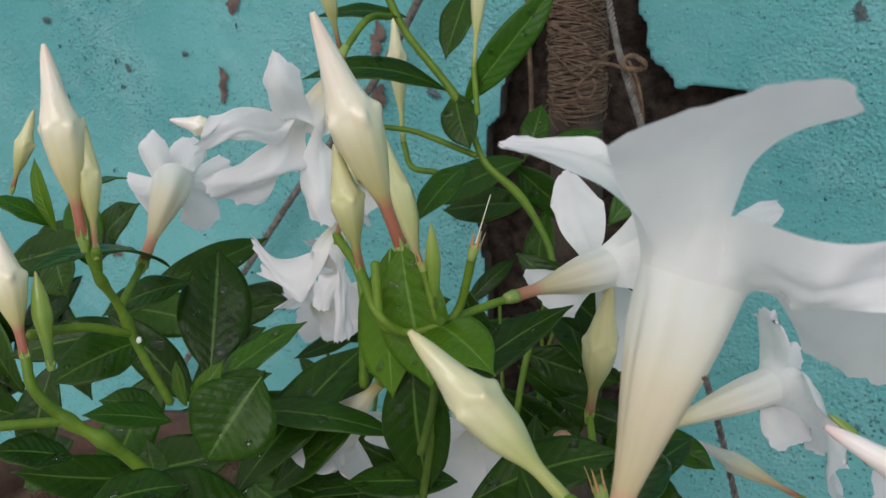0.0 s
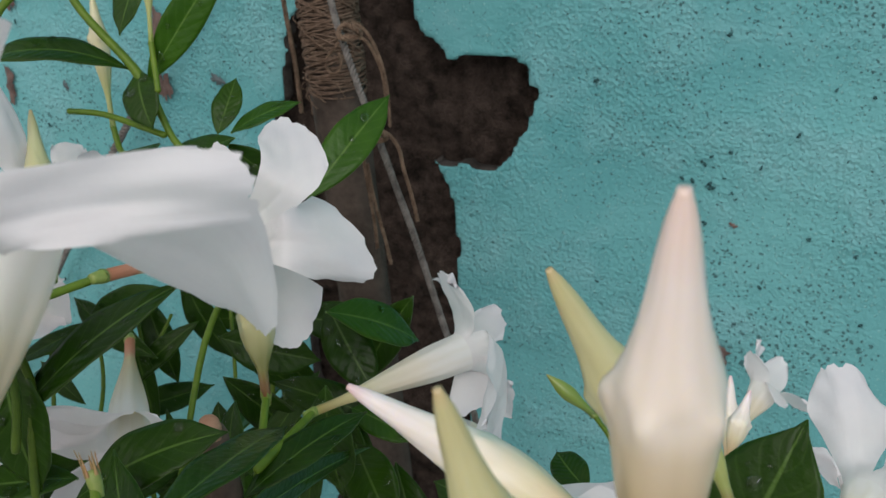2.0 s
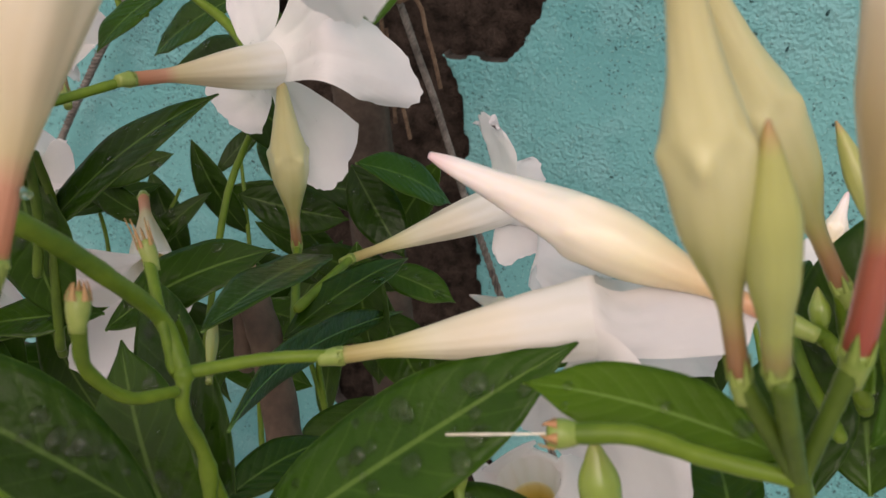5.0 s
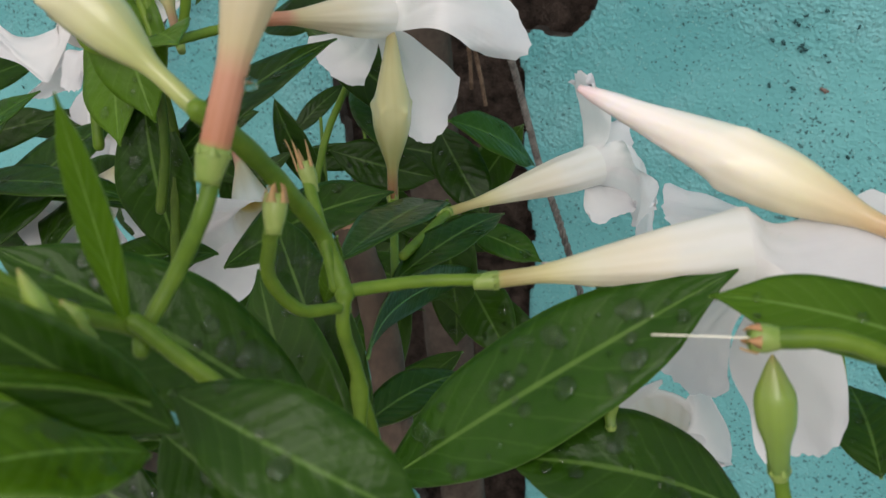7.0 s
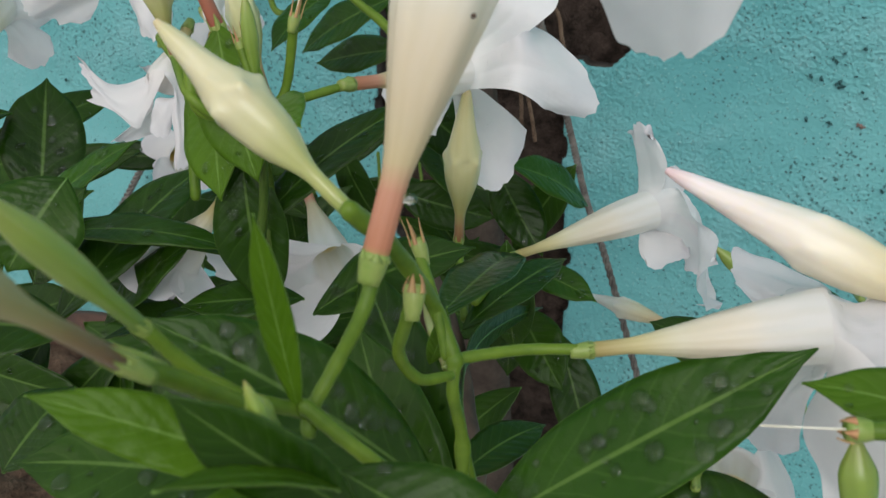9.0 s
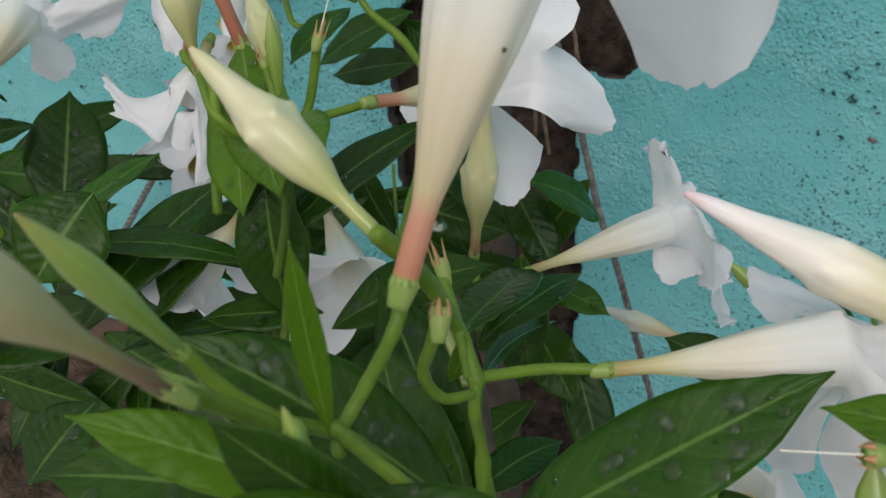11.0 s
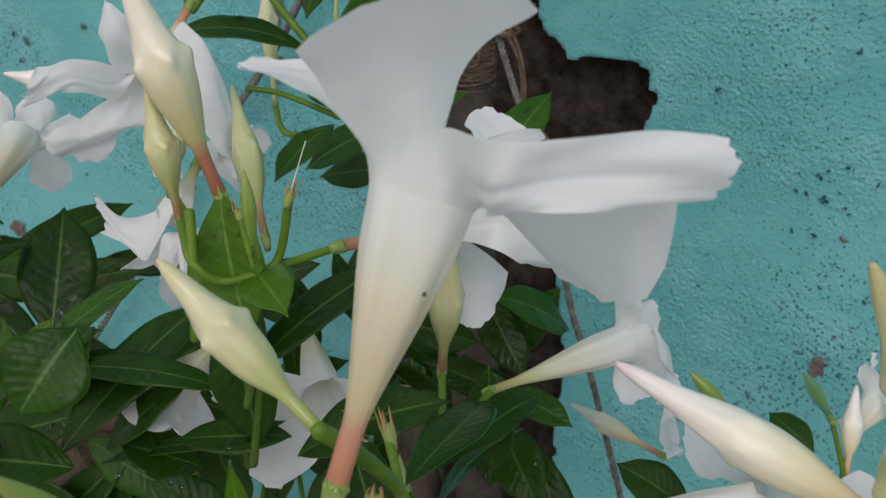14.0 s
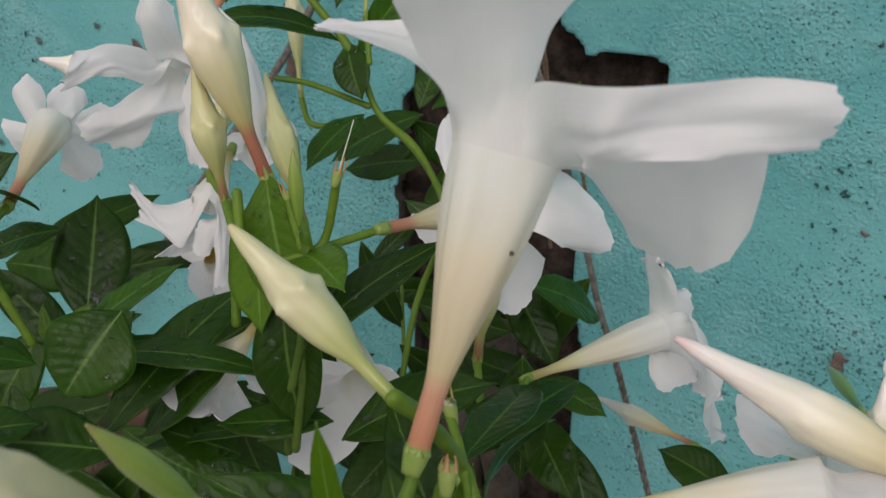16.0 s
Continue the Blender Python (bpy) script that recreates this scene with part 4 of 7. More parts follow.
for k in range(44):
    size = dice.uniform(0.0014, 0.0038)
    paint_chip(dice.uniform(-0.14, 0.16), dice.uniform(0.55, 0.98), size * dice.uniform(0.6, 1.3), size * 1.2, PIT, 80 + k, "")
for k in range(24):
    size = dice.uniform(0.0018, 0.0045)
    paint_chip(dice.uniform(-0.95, -0.42), dice.uniform(0.62, 0.98), size * dice.uniform(0.6, 1.2), size * 1.3, PIT, 140 + k, "")

SHOOT_N = thing("flowering_shoot", "near shoot with one wide open white trumpet flower", "plant", group="flowering shoots")
flower(SHOOT_N, (-0.0777, 0.1122, 0.9073), (-0.0715, 0.1360, 0.9600), [dict(s=[((-0.0787, 0.1282, 0.9710), (-0.0688, 0.1267, 0.9763), (-0.0653, 0.1329, 0.9778)), ((-0.0824, 0.1219, 0.9814), (-0.0672, 0.1202, 0.9900), (-0.0615, 0.1322, 0.9873)), ((-0.0805, 0.1120, 0.9905), (-0.0573, 0.1128, 1.0033), (-0.0462, 0.1232, 0.9982))], pull=0.02), dict(s=[((-0.0808, 0.1263, 0.9742), (-0.0881, 0.1378, 0.9753), (-0.0921, 0.1446, 0.9791)), ((-0.0921, 0.1297, 0.9786), (-0.0979, 0.1404, 0.9787), (-0.1009, 0.1460, 0.9801)), ((-0.1112, 0.1355, 0.9786), (-0.1132, 0.1375, 0.9798), (-0.1112, 0.1385, 0.9806))]), dict(s=[((-0.0658, 0.1318, 0.9738), (-0.0574, 0.1251, 0.9674), (-0.0540, 0.1325, 0.9618)), ((-0.0475, 0.1125, 0.9797), (-0.0475, 0.1120, 0.9720), (-0.0509, 0.1188, 0.9664)), ((-0.0355, 0.1190, 0.9800), (-0.0376, 0.1194, 0.9737), (-0.0365, 0.1160, 0.9704)), ((-0.0164, 0.1302, 0.9802), (-0.0158, 0.1320, 0.9740), (-0.0211, 0.1340, 0.9679))], pull=0.03), dict(s=[((-0.0540, 0.1325, 0.9618), (-0.0573, 0.1398, 0.9588), (-0.0634, 0.1433, 0.9564)), ((-0.0421, 0.1345, 0.9680), (-0.0500, 0.1370, 0.9614), (-0.0566, 0.1414, 0.9570)), ((-0.0280, 0.1450, 0.9660), (-0.0396, 0.1492, 0.9529), (-0.0529, 0.1559, 0.9431)), ((-0.0312, 0.1540, 0.9374), (-0.0407, 0.1629, 0.9328), (-0.0518, 0.1729, 0.9287))]), dict(s=[((-0.0697, 0.1437, 0.9686), (-0.0663, 0.1428, 0.9682), (-0.0615, 0.1397, 0.9665)), ((-0.0686, 0.1622, 0.9645), (-0.0673, 0.1623, 0.9632), (-0.0643, 0.1579, 0.9632)), ((-0.0645, 0.1800, 0.9632), (-0.0636, 0.1818, 0.9608), (-0.0623, 0.1744, 0.9604))])], r_neck=0.0023, r_mouth=0.0102, seed=3, ruffle=0.022, drops=3, label="wide open white trumpet flower with pink neck")
stem(SHOOT_N, [(-0.0837, 0.0986, 0.8841), (-0.0813, 0.1044, 0.8910), (-0.0781, 0.1086, 0.8997), (-0.0778, 0.1132, 0.9067)], 0.0013, 0.0014)
stem(SHOOT_N, [(-0.0540, 0.1020, 0.8645), (-0.0723, 0.0981, 0.8782), (-0.0825, 0.0957, 0.8873)], 0.0013, 0.0014)
stem(SHOOT_N, [(-0.0820, 0.0955, 0.8827), (-0.0837, 0.0968, 0.8853), (-0.0880, 0.0888, 0.8917), (-0.0939, 0.0832, 0.8995), (-0.0980, 0.0790, 0.9083)], 0.0014, 0.0012)
bud(SHOOT_N, (-0.0977, 0.0790, 0.9079), (-0.1037, 0.0606, 0.9366), 0.0026, YOUNG)
stem(SHOOT_N, [(-0.0849, 0.0873, 0.8909), (-0.0868, 0.0744, 0.9042), (-0.0859, 0.0632, 0.9143)], 0.0016, 0.0013)
bud(SHOOT_N, (-0.0856, 0.0633, 0.9141), (-0.0938, 0.0166, 0.9694), 0.0049, OLIVE, label="olive bud with a brown neck")
bud(SHOOT_N, (-0.0889, 0.0791, 0.8990), (-0.0921, 0.0676, 0.9130), 0.0013, YOUNG)
bud(SHOOT_N, (-0.0835, 0.0888, 0.8881), (-0.0854, 0.0863, 0.8953), 0.0015, YOUNG, cup=False)
bud(SHOOT_N, (-0.0744, 0.0753, 0.8966), (-0.0766, 0.0738, 0.9077), 0.0013, YOUNG, cup=False)
leaf(SHOOT_N, (-0.0830, 0.0947, 0.8858), (-0.0891, 0.0959, 0.9203), 0.0058, mat=NEWLEAF, up=(0.3, -1, 0.2), arch=-0.04)
leaf(SHOOT_N, (-0.0790, 0.0883, 0.8796), (-0.1138, 0.0696, 0.8978), 0.011, mat=NEWLEAF, up=(0, -0.8, 1), arch=0.04)
leaf(SHOOT_N, (-0.0657, 0.0825, 0.8818), (-0.0838, 0.0668, 0.9080), 0.012, mat=LEAF, up=(0.2, -1, 0.5), arch=0.03)
leaf(SHOOT_N, (-0.0669, 0.0806, 0.8875), (-0.0759, 0.0545, 0.9049), 0.004, mat=NEWLEAF, up=(0.1, -0.2, 1), arch=0.05)
leaf(SHOOT_N, (-0.0745, 0.0916, 0.8801), (-0.0362, 0.0956, 0.8646), 0.018, mat=LEAF, up=(0.15, -0.7, 1), arch=0.09)
leaf(SHOOT_N, (-0.0862, 0.1007, 0.8631), (-0.0640, 0.1031, 0.8493), 0.022, mat=LEAF, up=(0.1, -0.7, 1), arch=0.05)
leaf(SHOOT_N, (-0.0712, 0.0826, 0.8769), (-0.0811, 0.0585, 0.8882), 0.016, mat=NEWLEAF, up=(0, -0.6, 1), arch=0.06)

SHOOT_F = thing("flowering_shoot", "forked shoot with a pale trumpet flower and a greenish bud", "plant", group="flowering shoots")
flower(SHOOT_F, (-0.0548, 0.1683, 0.8628), (-0.0078, 0.1900, 0.8684), [dict(s=[((-0.0164, 0.2094, 0.8642), (-0.0139, 0.2141, 0.8643), (-0.0094, 0.2208, 0.8639)), ((-0.0289, 0.2238, 0.8555), (-0.0330, 0.2404, 0.8541), (-0.0345, 0.2557, 0.8539))], ruffle=0.03), dict(s=[((-0.0054, 0.2278, 0.8570), (-0.0040, 0.2148, 0.8542), (-0.0049, 0.2011, 0.8515)), ((0.0025, 0.2550, 0.8419), (0.0048, 0.2403, 0.8399), (0.0052, 0.2213, 0.8377)), ((0.0093, 0.2724, 0.8287), (0.0144, 0.2619, 0.8258), (0.0171, 0.2455, 0.8239))], ruffle=0.03), dict(s=[((-0.0068, 0.1866, 0.8423), (0.0029, 0.1771, 0.8531), (0.0115, 0.1763, 0.8581)), ((0.0044, 0.1844, 0.8211), (0.0123, 0.1811, 0.8270), (0.0184, 0.1774, 0.8363))], ruffle=0.04), dict(s=[((-0.0176, 0.1916, 0.8463), (-0.0131, 0.1892, 0.8473), (-0.0077, 0.1865, 0.8500)), ((-0.0266, 0.2049, 0.8293), (-0.0177, 0.2066, 0.8192), (-0.0074, 0.1994, 0.8252))], ruffle=0.04), dict(s=[((-0.0008, 0.1959, 0.8724), (0.0017, 0.1874, 0.8705), (0.0023, 0.1836, 0.8649)), ((0.0196, 0.2137, 0.8752), (0.0240, 0.2016, 0.8730), (0.0254, 0.1955, 0.8647))], ruffle=0.03)], mat=PALE_TUBE, r_neck=0.0018, r_mouth=0.0086, seed=5, neck=0.22, drops=4, label="white trumpet flower seen from the side")
stem(SHOOT_F, [(-0.0803, 0.1515, 0.8639), (-0.0682, 0.1624, 0.8630), (-0.0548, 0.1683, 0.8630)], 0.0014, 0.0013)
stem(SHOOT_F, [(-0.0746, 0.1397, 0.8165), (-0.0783, 0.1510, 0.8402), (-0.0794, 0.1482, 0.8570), (-0.0803, 0.1515, 0.8639)], 0.0014, 0.0015, nodes=(0.33, 0.97))
stem(SHOOT_F, [(-0.0803, 0.1515, 0.8639), (-0.0863, 0.1544, 0.8739), (-0.0861, 0.1427, 0.8888), (-0.0872, 0.1328, 0.9007), (-0.0890, 0.1245, 0.9093)], 0.0017, 0.0020)
bud(SHOOT_F, (-0.0891, 0.1252, 0.9085), (-0.1267, 0.1238, 0.9404), 0.0058, LIME, cup=False, label="greenish white unopened bud")
stem(SHOOT_F, [(-0.0794, 0.1465, 0.8628), (-0.0823, 0.1373, 0.8669), (-0.0831, 0.1302, 0.8770), (-0.0798, 0.1270, 0.8864), (-0.0774, 0.1262, 0.8940)], 0.0012, 0.0014)
calyx(SHOOT_F, (-0.0774, 0.1262, 0.8940), (-0.0008, 0.0034, 0.0070), 0.0020, 0.0085, tooth=0.75)
stem(SHOOT_F, [(-0.0824, 0.1509, 0.8644), (-0.0865, 0.1549, 0.8749), (-0.0939, 0.1629, 0.8812)], 0.0010, 0.0013)
# pale bud-shaped stem added to stand for a lit leaf edge
bud(SHOOT_F, (-0.0931, 0.1742, 0.8444), (-0.1158, 0.2093, 0.8402), 0.0017, PALEGREEN, cup=False)
calyx(SHOOT_F, (-0.0947, 0.1639, 0.8837), (-0.0032, 0.0021, 0.0063), 0.0018, 0.0085, tooth=1.3)
# lighter mid green puts the sky's wet sheen into this dark leaf's colour
leaf(SHOOT_F, (-0.0754, 0.1510, 0.8155), (-0.0074, 0.1790, 0.8690), 0.027, mat=MIDLEAF, up=(0.1, -0.75, 1), arch=0.03, fold=0.1, drops=26, node=(-0.0783, 0.1510, 0.8402), label="large dark green leaf with raindrops")
leaf(SHOOT_F, (-0.0762, 0.1526, 0.8147), (-0.1384, 0.2121, 0.8487), 0.022, mat=LEAF, up=(0.2, -1, 0.6), arch=0.03, drops=20)
leaf(SHOOT_F, (-0.0766, 0.1348, 0.8399), (-0.1359, 0.1170, 0.8804), 0.025, mat=LEAF, up=(0,-0.6,1), arch=0.05, drops=16)
leaf(SHOOT_F, (-0.1031, 0.1177, 0.8449), (-0.1883, 0.1205, 0.8231), 0.016, mat=LEAF, up=(0,-0.6,1), drops=14)
leaf(SHOOT_F, (-0.0866, 0.1694, 0.8355), (-0.1207, 0.3400, 0.7686), 0.016, mat=LEAF, up=(-0.5,-1,0.5), drops=4)
leaf(SHOOT_F, (-0.0839, 0.1579, 0.8233), (-0.0708, 0.1911, 0.8217), 0.012, mat=LEAF, up=(0.2,-0.4,1))
leaf(SHOOT_F, (-0.0911, 0.1606, 0.8541), (-0.0853, 0.1586, 0.8720), 0.005, mat=NEWLEAF, up=(0.5,-1,0))

leaf(SHOOT_F, (-0.1019, 0.1162, 0.8239), (-0.1483, 0.1095, 0.8412), 0.020, mat=LEAF, up=(0.1, -0.8, 0.8), arch=0.04, drops=9)
leaf(SHOOT_F, (-0.1119, 0.1420, 0.7928), (-0.1582, 0.1279, 0.8065), 0.026, mat=LEAF, up=(0.1, -0.8, 0.8), arch=0.04, drops=9)
leaf(SHOOT_F, (-0.0778, 0.1431, 0.8090), (-0.1198, 0.1773, 0.8490), 0.026, mat=LEAF, up=(0.1, -0.8, 0.8), arch=0.04, drops=9)
leaf(SHOOT_F, (-0.1060, 0.1223, 0.8500), (-0.1012, 0.1454, 0.8448), 0.018, mat=LEAF, up=(0.1, -0.8, 0.8), arch=0.04, drops=9)
leaf(SHOOT_F, (-0.1254, 0.1439, 0.8146), (-0.1707, 0.1552, 0.8485), 0.022, mat=LEAF, up=(0.1, -0.8, 0.8), arch=0.04, drops=9)

SHOOT_R = thing("flowering_shoot", "tall shoot crowded with cream and green pointed buds", "plant", group="flowering shoots")
bud(SHOOT_R, (0.0315, 0.1972, 0.8697), (-0.0480, 0.2050, 0.8943), 0.0076, BLUSH, shoulder=0.55, knobs=0.55, label="white bud with a pink tip, nearly open")
bud(SHOOT_R, (0.0396, 0.2080, 0.8737), (0.0073, 0.1930, 0.9397), 0.0072, GREENISH)
bud(SHOOT_R, (0.0388, 0.1460, 0.8948), (0.0407, 0.1368, 0.9794), 0.0081, TAN, shoulder=0.63, label="fat cream bud with a red neck")
bud(SHOOT_R, (0.0245, 0.1360, 0.8944), (0.0133, 0.1247, 0.9534), 0.0056, GREENISH)
bud(SHOOT_R, (0.0290, 0.1340, 0.8975), (0.0242, 0.1292, 0.9325), 0.0036, PALEGREEN)
bud(SHOOT_R, (0.0458, 0.2009, 0.8860), (0.0337, 0.2102, 0.9077), 0.0025, PALEGREEN)
stem(SHOOT_R, [(0.0341, 0.1426, 0.8749), (0.0388, 0.1460, 0.8948)], 0.0014, 0.0016, mat=SHADED_STEM)
stem(SHOOT_R, [(0.0341, 0.1426, 0.8749), (0.0245, 0.1360, 0.8944)], 0.0014, 0.0016, mat=SHADED_STEM)
stem(SHOOT_R, [(0.0341, 0.1426, 0.8749), (0.0298, 0.1333, 0.8962)], 0.0014, 0.0016, mat=SHADED_STEM)
stem(SHOOT_R, [(0.0315, 0.1972, 0.8697), (0.0387, 0.2055, 0.8625), (0.0466, 0.1971, 0.8552)], 0.0017, 0.0017)
stem(SHOOT_R, [(0.0396, 0.2080, 0.8737), (0.0424, 0.2105, 0.8614), (0.0472, 0.2004, 0.8512)], 0.0018, 0.0018)
stem(SHOOT_R, [(0.0393, 0.1489, 0.8485), (0.0341, 0.1426, 0.8749)], 0.0019, 0.0017, mat=SHADED_STEM)
stem(SHOOT_R, [(0.0341, 0.1426, 0.8749), (0.0210, 0.1408, 0.8770), (0.0114, 0.1385, 0.8803), (-0.0001, 0.1353, 0.8801)], 0.0014, 0.0017)
calyx(SHOOT_R, (-0.0001, 0.1353, 0.8801), (-0.0090, -0.0032, 0.0002), 0.0022, 0.007, tooth=0.6)
stem(SHOOT_R, [(-0.0001, 0.1351, 0.8802), (-0.0146, 0.1276, 0.8819)], 0.0002, 0.00015, mat=STYLE, name="style")
leaf(SHOOT_R, (0.0370, 0.2144, 0.8310), (0.0585, 0.2417, 0.8856), 0.033, mat=LEAF, up=(-0.3,-1,0.5), fold=0.12, drops=10, arch=0.04)
leaf(SHOOT_R, (0.0454, 0.1662, 0.8663), (0.0829, 0.1952, 0.8996), 0.02, mat=MIDLEAF, up=(-0.2,-0.8,1), arch=0.07, drops=4)
leaf(SHOOT_R, (0.0330, 0.1472, 0.8747), (-0.0094, 0.1488, 0.8786), 0.0138, mat=NEWLEAF, up=(0.1,-0.6,1), arch=0.09, fold=0.1)
flower(SHOOT_R, (0.0716, 0.2744, 0.8244), (0.0785, 0.3011, 0.8240), [dict(s=[((0.0690, 0.3186, 0.8252), (0.0756, 0.3165, 0.8276), (0.0823, 0.3221, 0.8255)), ((0.0605, 0.3276, 0.8354), (0.0722, 0.3241, 0.8411), (0.0850, 0.3314, 0.8341)), ((0.0585, 0.3360, 0.8434), (0.0664, 0.3355, 0.8508), (0.0780, 0.3384, 0.8408))], ruffle=0.05, pull=0.08), dict(s=[((0.0858, 0.3257, 0.8240), (0.0907, 0.3294, 0.8248), (0.0953, 0.3329, 0.8214)), ((0.0853, 0.3351, 0.8414), (0.0956, 0.3516, 0.8471), (0.1095, 0.3550, 0.8454))], ruffle=0.05), dict(s=[((0.0926, 0.3239, 0.8158), (0.0975, 0.3175, 0.8156), (0.0941, 0.3067, 0.8168)), ((0.1069, 0.3369, 0.8104), (0.1162, 0.3300, 0.8015), (0.1096, 0.3158, 0.7970))], ruffle=0.05), dict(s=[((0.0807, 0.3121, 0.8046), (0.0775, 0.3017, 0.8067), (0.0822, 0.2960, 0.8076)), ((0.0738, 0.2867, 0.7941), (0.0843, 0.2841, 0.7915), (0.0934, 0.3008, 0.7985))], ruffle=0.05), dict(s=[((0.0664, 0.3102, 0.8321), (0.0685, 0.3043, 0.8321), (0.0705, 0.3026, 0.8295)), ((0.0611, 0.3143, 0.8295), (0.0645, 0.3096, 0.8257), (0.0695, 0.2996, 0.8250))], ruffle=0.05)], mat=PALE_TUBE, seed=8, r_mouth=0.0070, label="open white flower with notched petals")

SHOOT_B = thing("flowering_shoot", "shoot with clustered cream buds and an open white flower", "plant", group="flowering shoots")
flower(SHOOT_B, (-0.1515, 0.2340, 0.8962), (-0.1395, 0.2890, 0.8872), [dict(s=[((-0.1277, 0.2924, 0.9153), (-0.1183, 0.2925, 0.9121), (-0.1082, 0.2902, 0.9088)), ((-0.1443, 0.3171, 0.9218), (-0.1320, 0.3220, 0.9255), (-0.1088, 0.3068, 0.9159))]), dict(s=[((-0.1140, 0.2840, 0.9035), (-0.1127, 0.2820, 0.8946), (-0.1119, 0.2773, 0.8867)), ((-0.1159, 0.3112, 0.9001), (-0.0935, 0.3060, 0.8806), (-0.1000, 0.2989, 0.8693))]), dict(s=[((-0.1302, 0.3057, 0.8712), (-0.1356, 0.3015, 0.8630), (-0.1416, 0.2965, 0.8622)), ((-0.1204, 0.3166, 0.8560), (-0.1268, 0.3056, 0.8398), (-0.1353, 0.2976, 0.8406))]), dict(s=[((-0.1500, 0.3014, 0.8671), (-0.1569, 0.3036, 0.8700), (-0.1616, 0.3020, 0.8764)), ((-0.1548, 0.2999, 0.8567), (-0.1706, 0.3024, 0.8619), (-0.1790, 0.3056, 0.8720))]), dict(s=[((-0.1632, 0.3080, 0.8917), (-0.1587, 0.3115, 0.8963), (-0.1477, 0.3121, 0.9025)), ((-0.1718, 0.3148, 0.9028), (-0.1684, 0.3219, 0.9126), (-0.1530, 0.3174, 0.9064))])], drops=5, r_neck=0.0021, r_mouth=0.0080, seed=9, ruffle=0.035, label="open white flower with raindrops")
stem(SHOOT_B, [(-0.1702, 0.2031, 0.8465), (-0.1667, 0.2050, 0.8644), (-0.1651, 0.2048, 0.8821), (-0.1650, 0.2059, 0.8944)], 0.0015, 0.0014, mat=SHADED_STEM)
stem(SHOOT_B, [(-0.1650, 0.2059, 0.8944), (-0.1612, 0.2182, 0.8945), (-0.1515, 0.2340, 0.8962)], 0.0014, 0.0014)
stem(SHOOT_B, [(-0.1650, 0.2059, 0.8944), (-0.1616, 0.2139, 0.8984), (-0.1569, 0.2149, 0.9199)], 0.0013, 0.0015)
calyx(SHOOT_B, (-0.1569, 0.2149, 0.9199), (0.0015, 0.0043, 0.0105), 0.0017, 0.007, tooth=1.3)
stem(SHOOT_B, [(-0.1569, 0.2149, 0.9199), (-0.1552, 0.2224, 0.9355)], 0.0002, 0.00012, mat=STYLE, name="style")
bud(SHOOT_B, (-0.1832, 0.2146, 0.9145), (-0.2060, 0.2033, 0.9904), 0.0083, CREAM, label="large cream bud with a red neck")
bud(SHOOT_B, (-0.1951, 0.2078, 0.9068), (-0.2027, 0.2069, 0.9494), 0.0056, GREENISH)
bud(SHOOT_B, (-0.1995, 0.2582, 0.8803), (-0.2523, 0.3117, 0.9227), 0.0062, GREENISH, shoulder=0.52)
bud(SHOOT_B, (-0.1671, 0.2086, 0.8994), (-0.1690, 0.2089, 0.9281), 0.0024, YOUNG)
stem(SHOOT_B, [(-0.1650, 0.2059, 0.8944), (-0.1712, 0.2084, 0.8979), (-0.1832, 0.2146, 0.9145)], 0.0014, 0.0016)
stem(SHOOT_B, [(-0.1650, 0.2059, 0.8944), (-0.1731, 0.1983, 0.8938), (-0.1806, 0.1948, 0.9002), (-0.1951, 0.2078, 0.9068)], 0.0013, 0.0016)
stem(SHOOT_B, [(-0.1650, 0.2059, 0.8944), (-0.1671, 0.2086, 0.8994)], 0.0012, 0.0013)
stem(SHOOT_B, [(-0.1739, 0.1997, 0.8926), (-0.1795, 0.1952, 0.8973), (-0.1843, 0.2001, 0.9139)], 0.0012, 0.0017)
calyx(SHOOT_B, (-0.1724, 0.2094, 0.9128), (-0.004, 0.002, 0.010), 0.0015, 0.0065, tooth=1.3)
stem(SHOOT_B, [(-0.1650, 0.2059, 0.8944), (-0.1724, 0.2094, 0.9128)], 0.0011, 0.0014)
leaf(SHOOT_B, (-0.2005, 0.2349, 0.9037), (-0.1802, 0.2019, 0.8654), 0.027, mat=NEWLEAF, up=(0,-1,0.2), arch=0.02, fold=0.05, drops=8)
leaf(SHOOT_B, (-0.1689, 0.2112, 0.8913), (-0.1276, 0.1691, 0.9063), 0.017, mat=NEWLEAF, up=(0.3,-0.7,1), drops=3)
leaf(SHOOT_B, (-0.1752, 0.2090, 0.8526), (-0.1377, 0.2556, 0.8870), 0.017, mat=LEAF, up=(0,-0.6,1), drops=8)
leaf(SHOOT_B, (-0.0994, 0.1825, 0.8525), (-0.1027, 0.2541, 0.8387), 0.018, mat=LEAF, up=(0,-0.6,1), drops=3)
leaf(SHOOT_B, (-0.1378, 0.3422, 0.8334), (-0.1137, 0.3834, 0.8018), 0.022, mat=MIDLEAF, up=(0,-0.8,1), drops=3)
leaf(SHOOT_B, (-0.1312, 0.3449, 0.7844), (-0.0958, 0.3396, 0.7775), 0.016, mat=MIDLEAF, up=(0,-0.5,1))
leaf(SHOOT_B, (-0.1191, 0.2461, 0.8096), (-0.1004, 0.3052, 0.8136), 0.016, mat=LEAF, up=(0,-0.6,1), drops=2)
bud(SHOOT_B, (-0.1435, 0.2996, 0.8147), (-0.1347, 0.2873, 0.8835), 0.0074, GREENISH, shoulder=0.57)
stem(SHOOT_B, [(-0.1258, 0.2640, 0.8031), (-0.1435, 0.2996, 0.8147)], 0.0017, 0.0016)
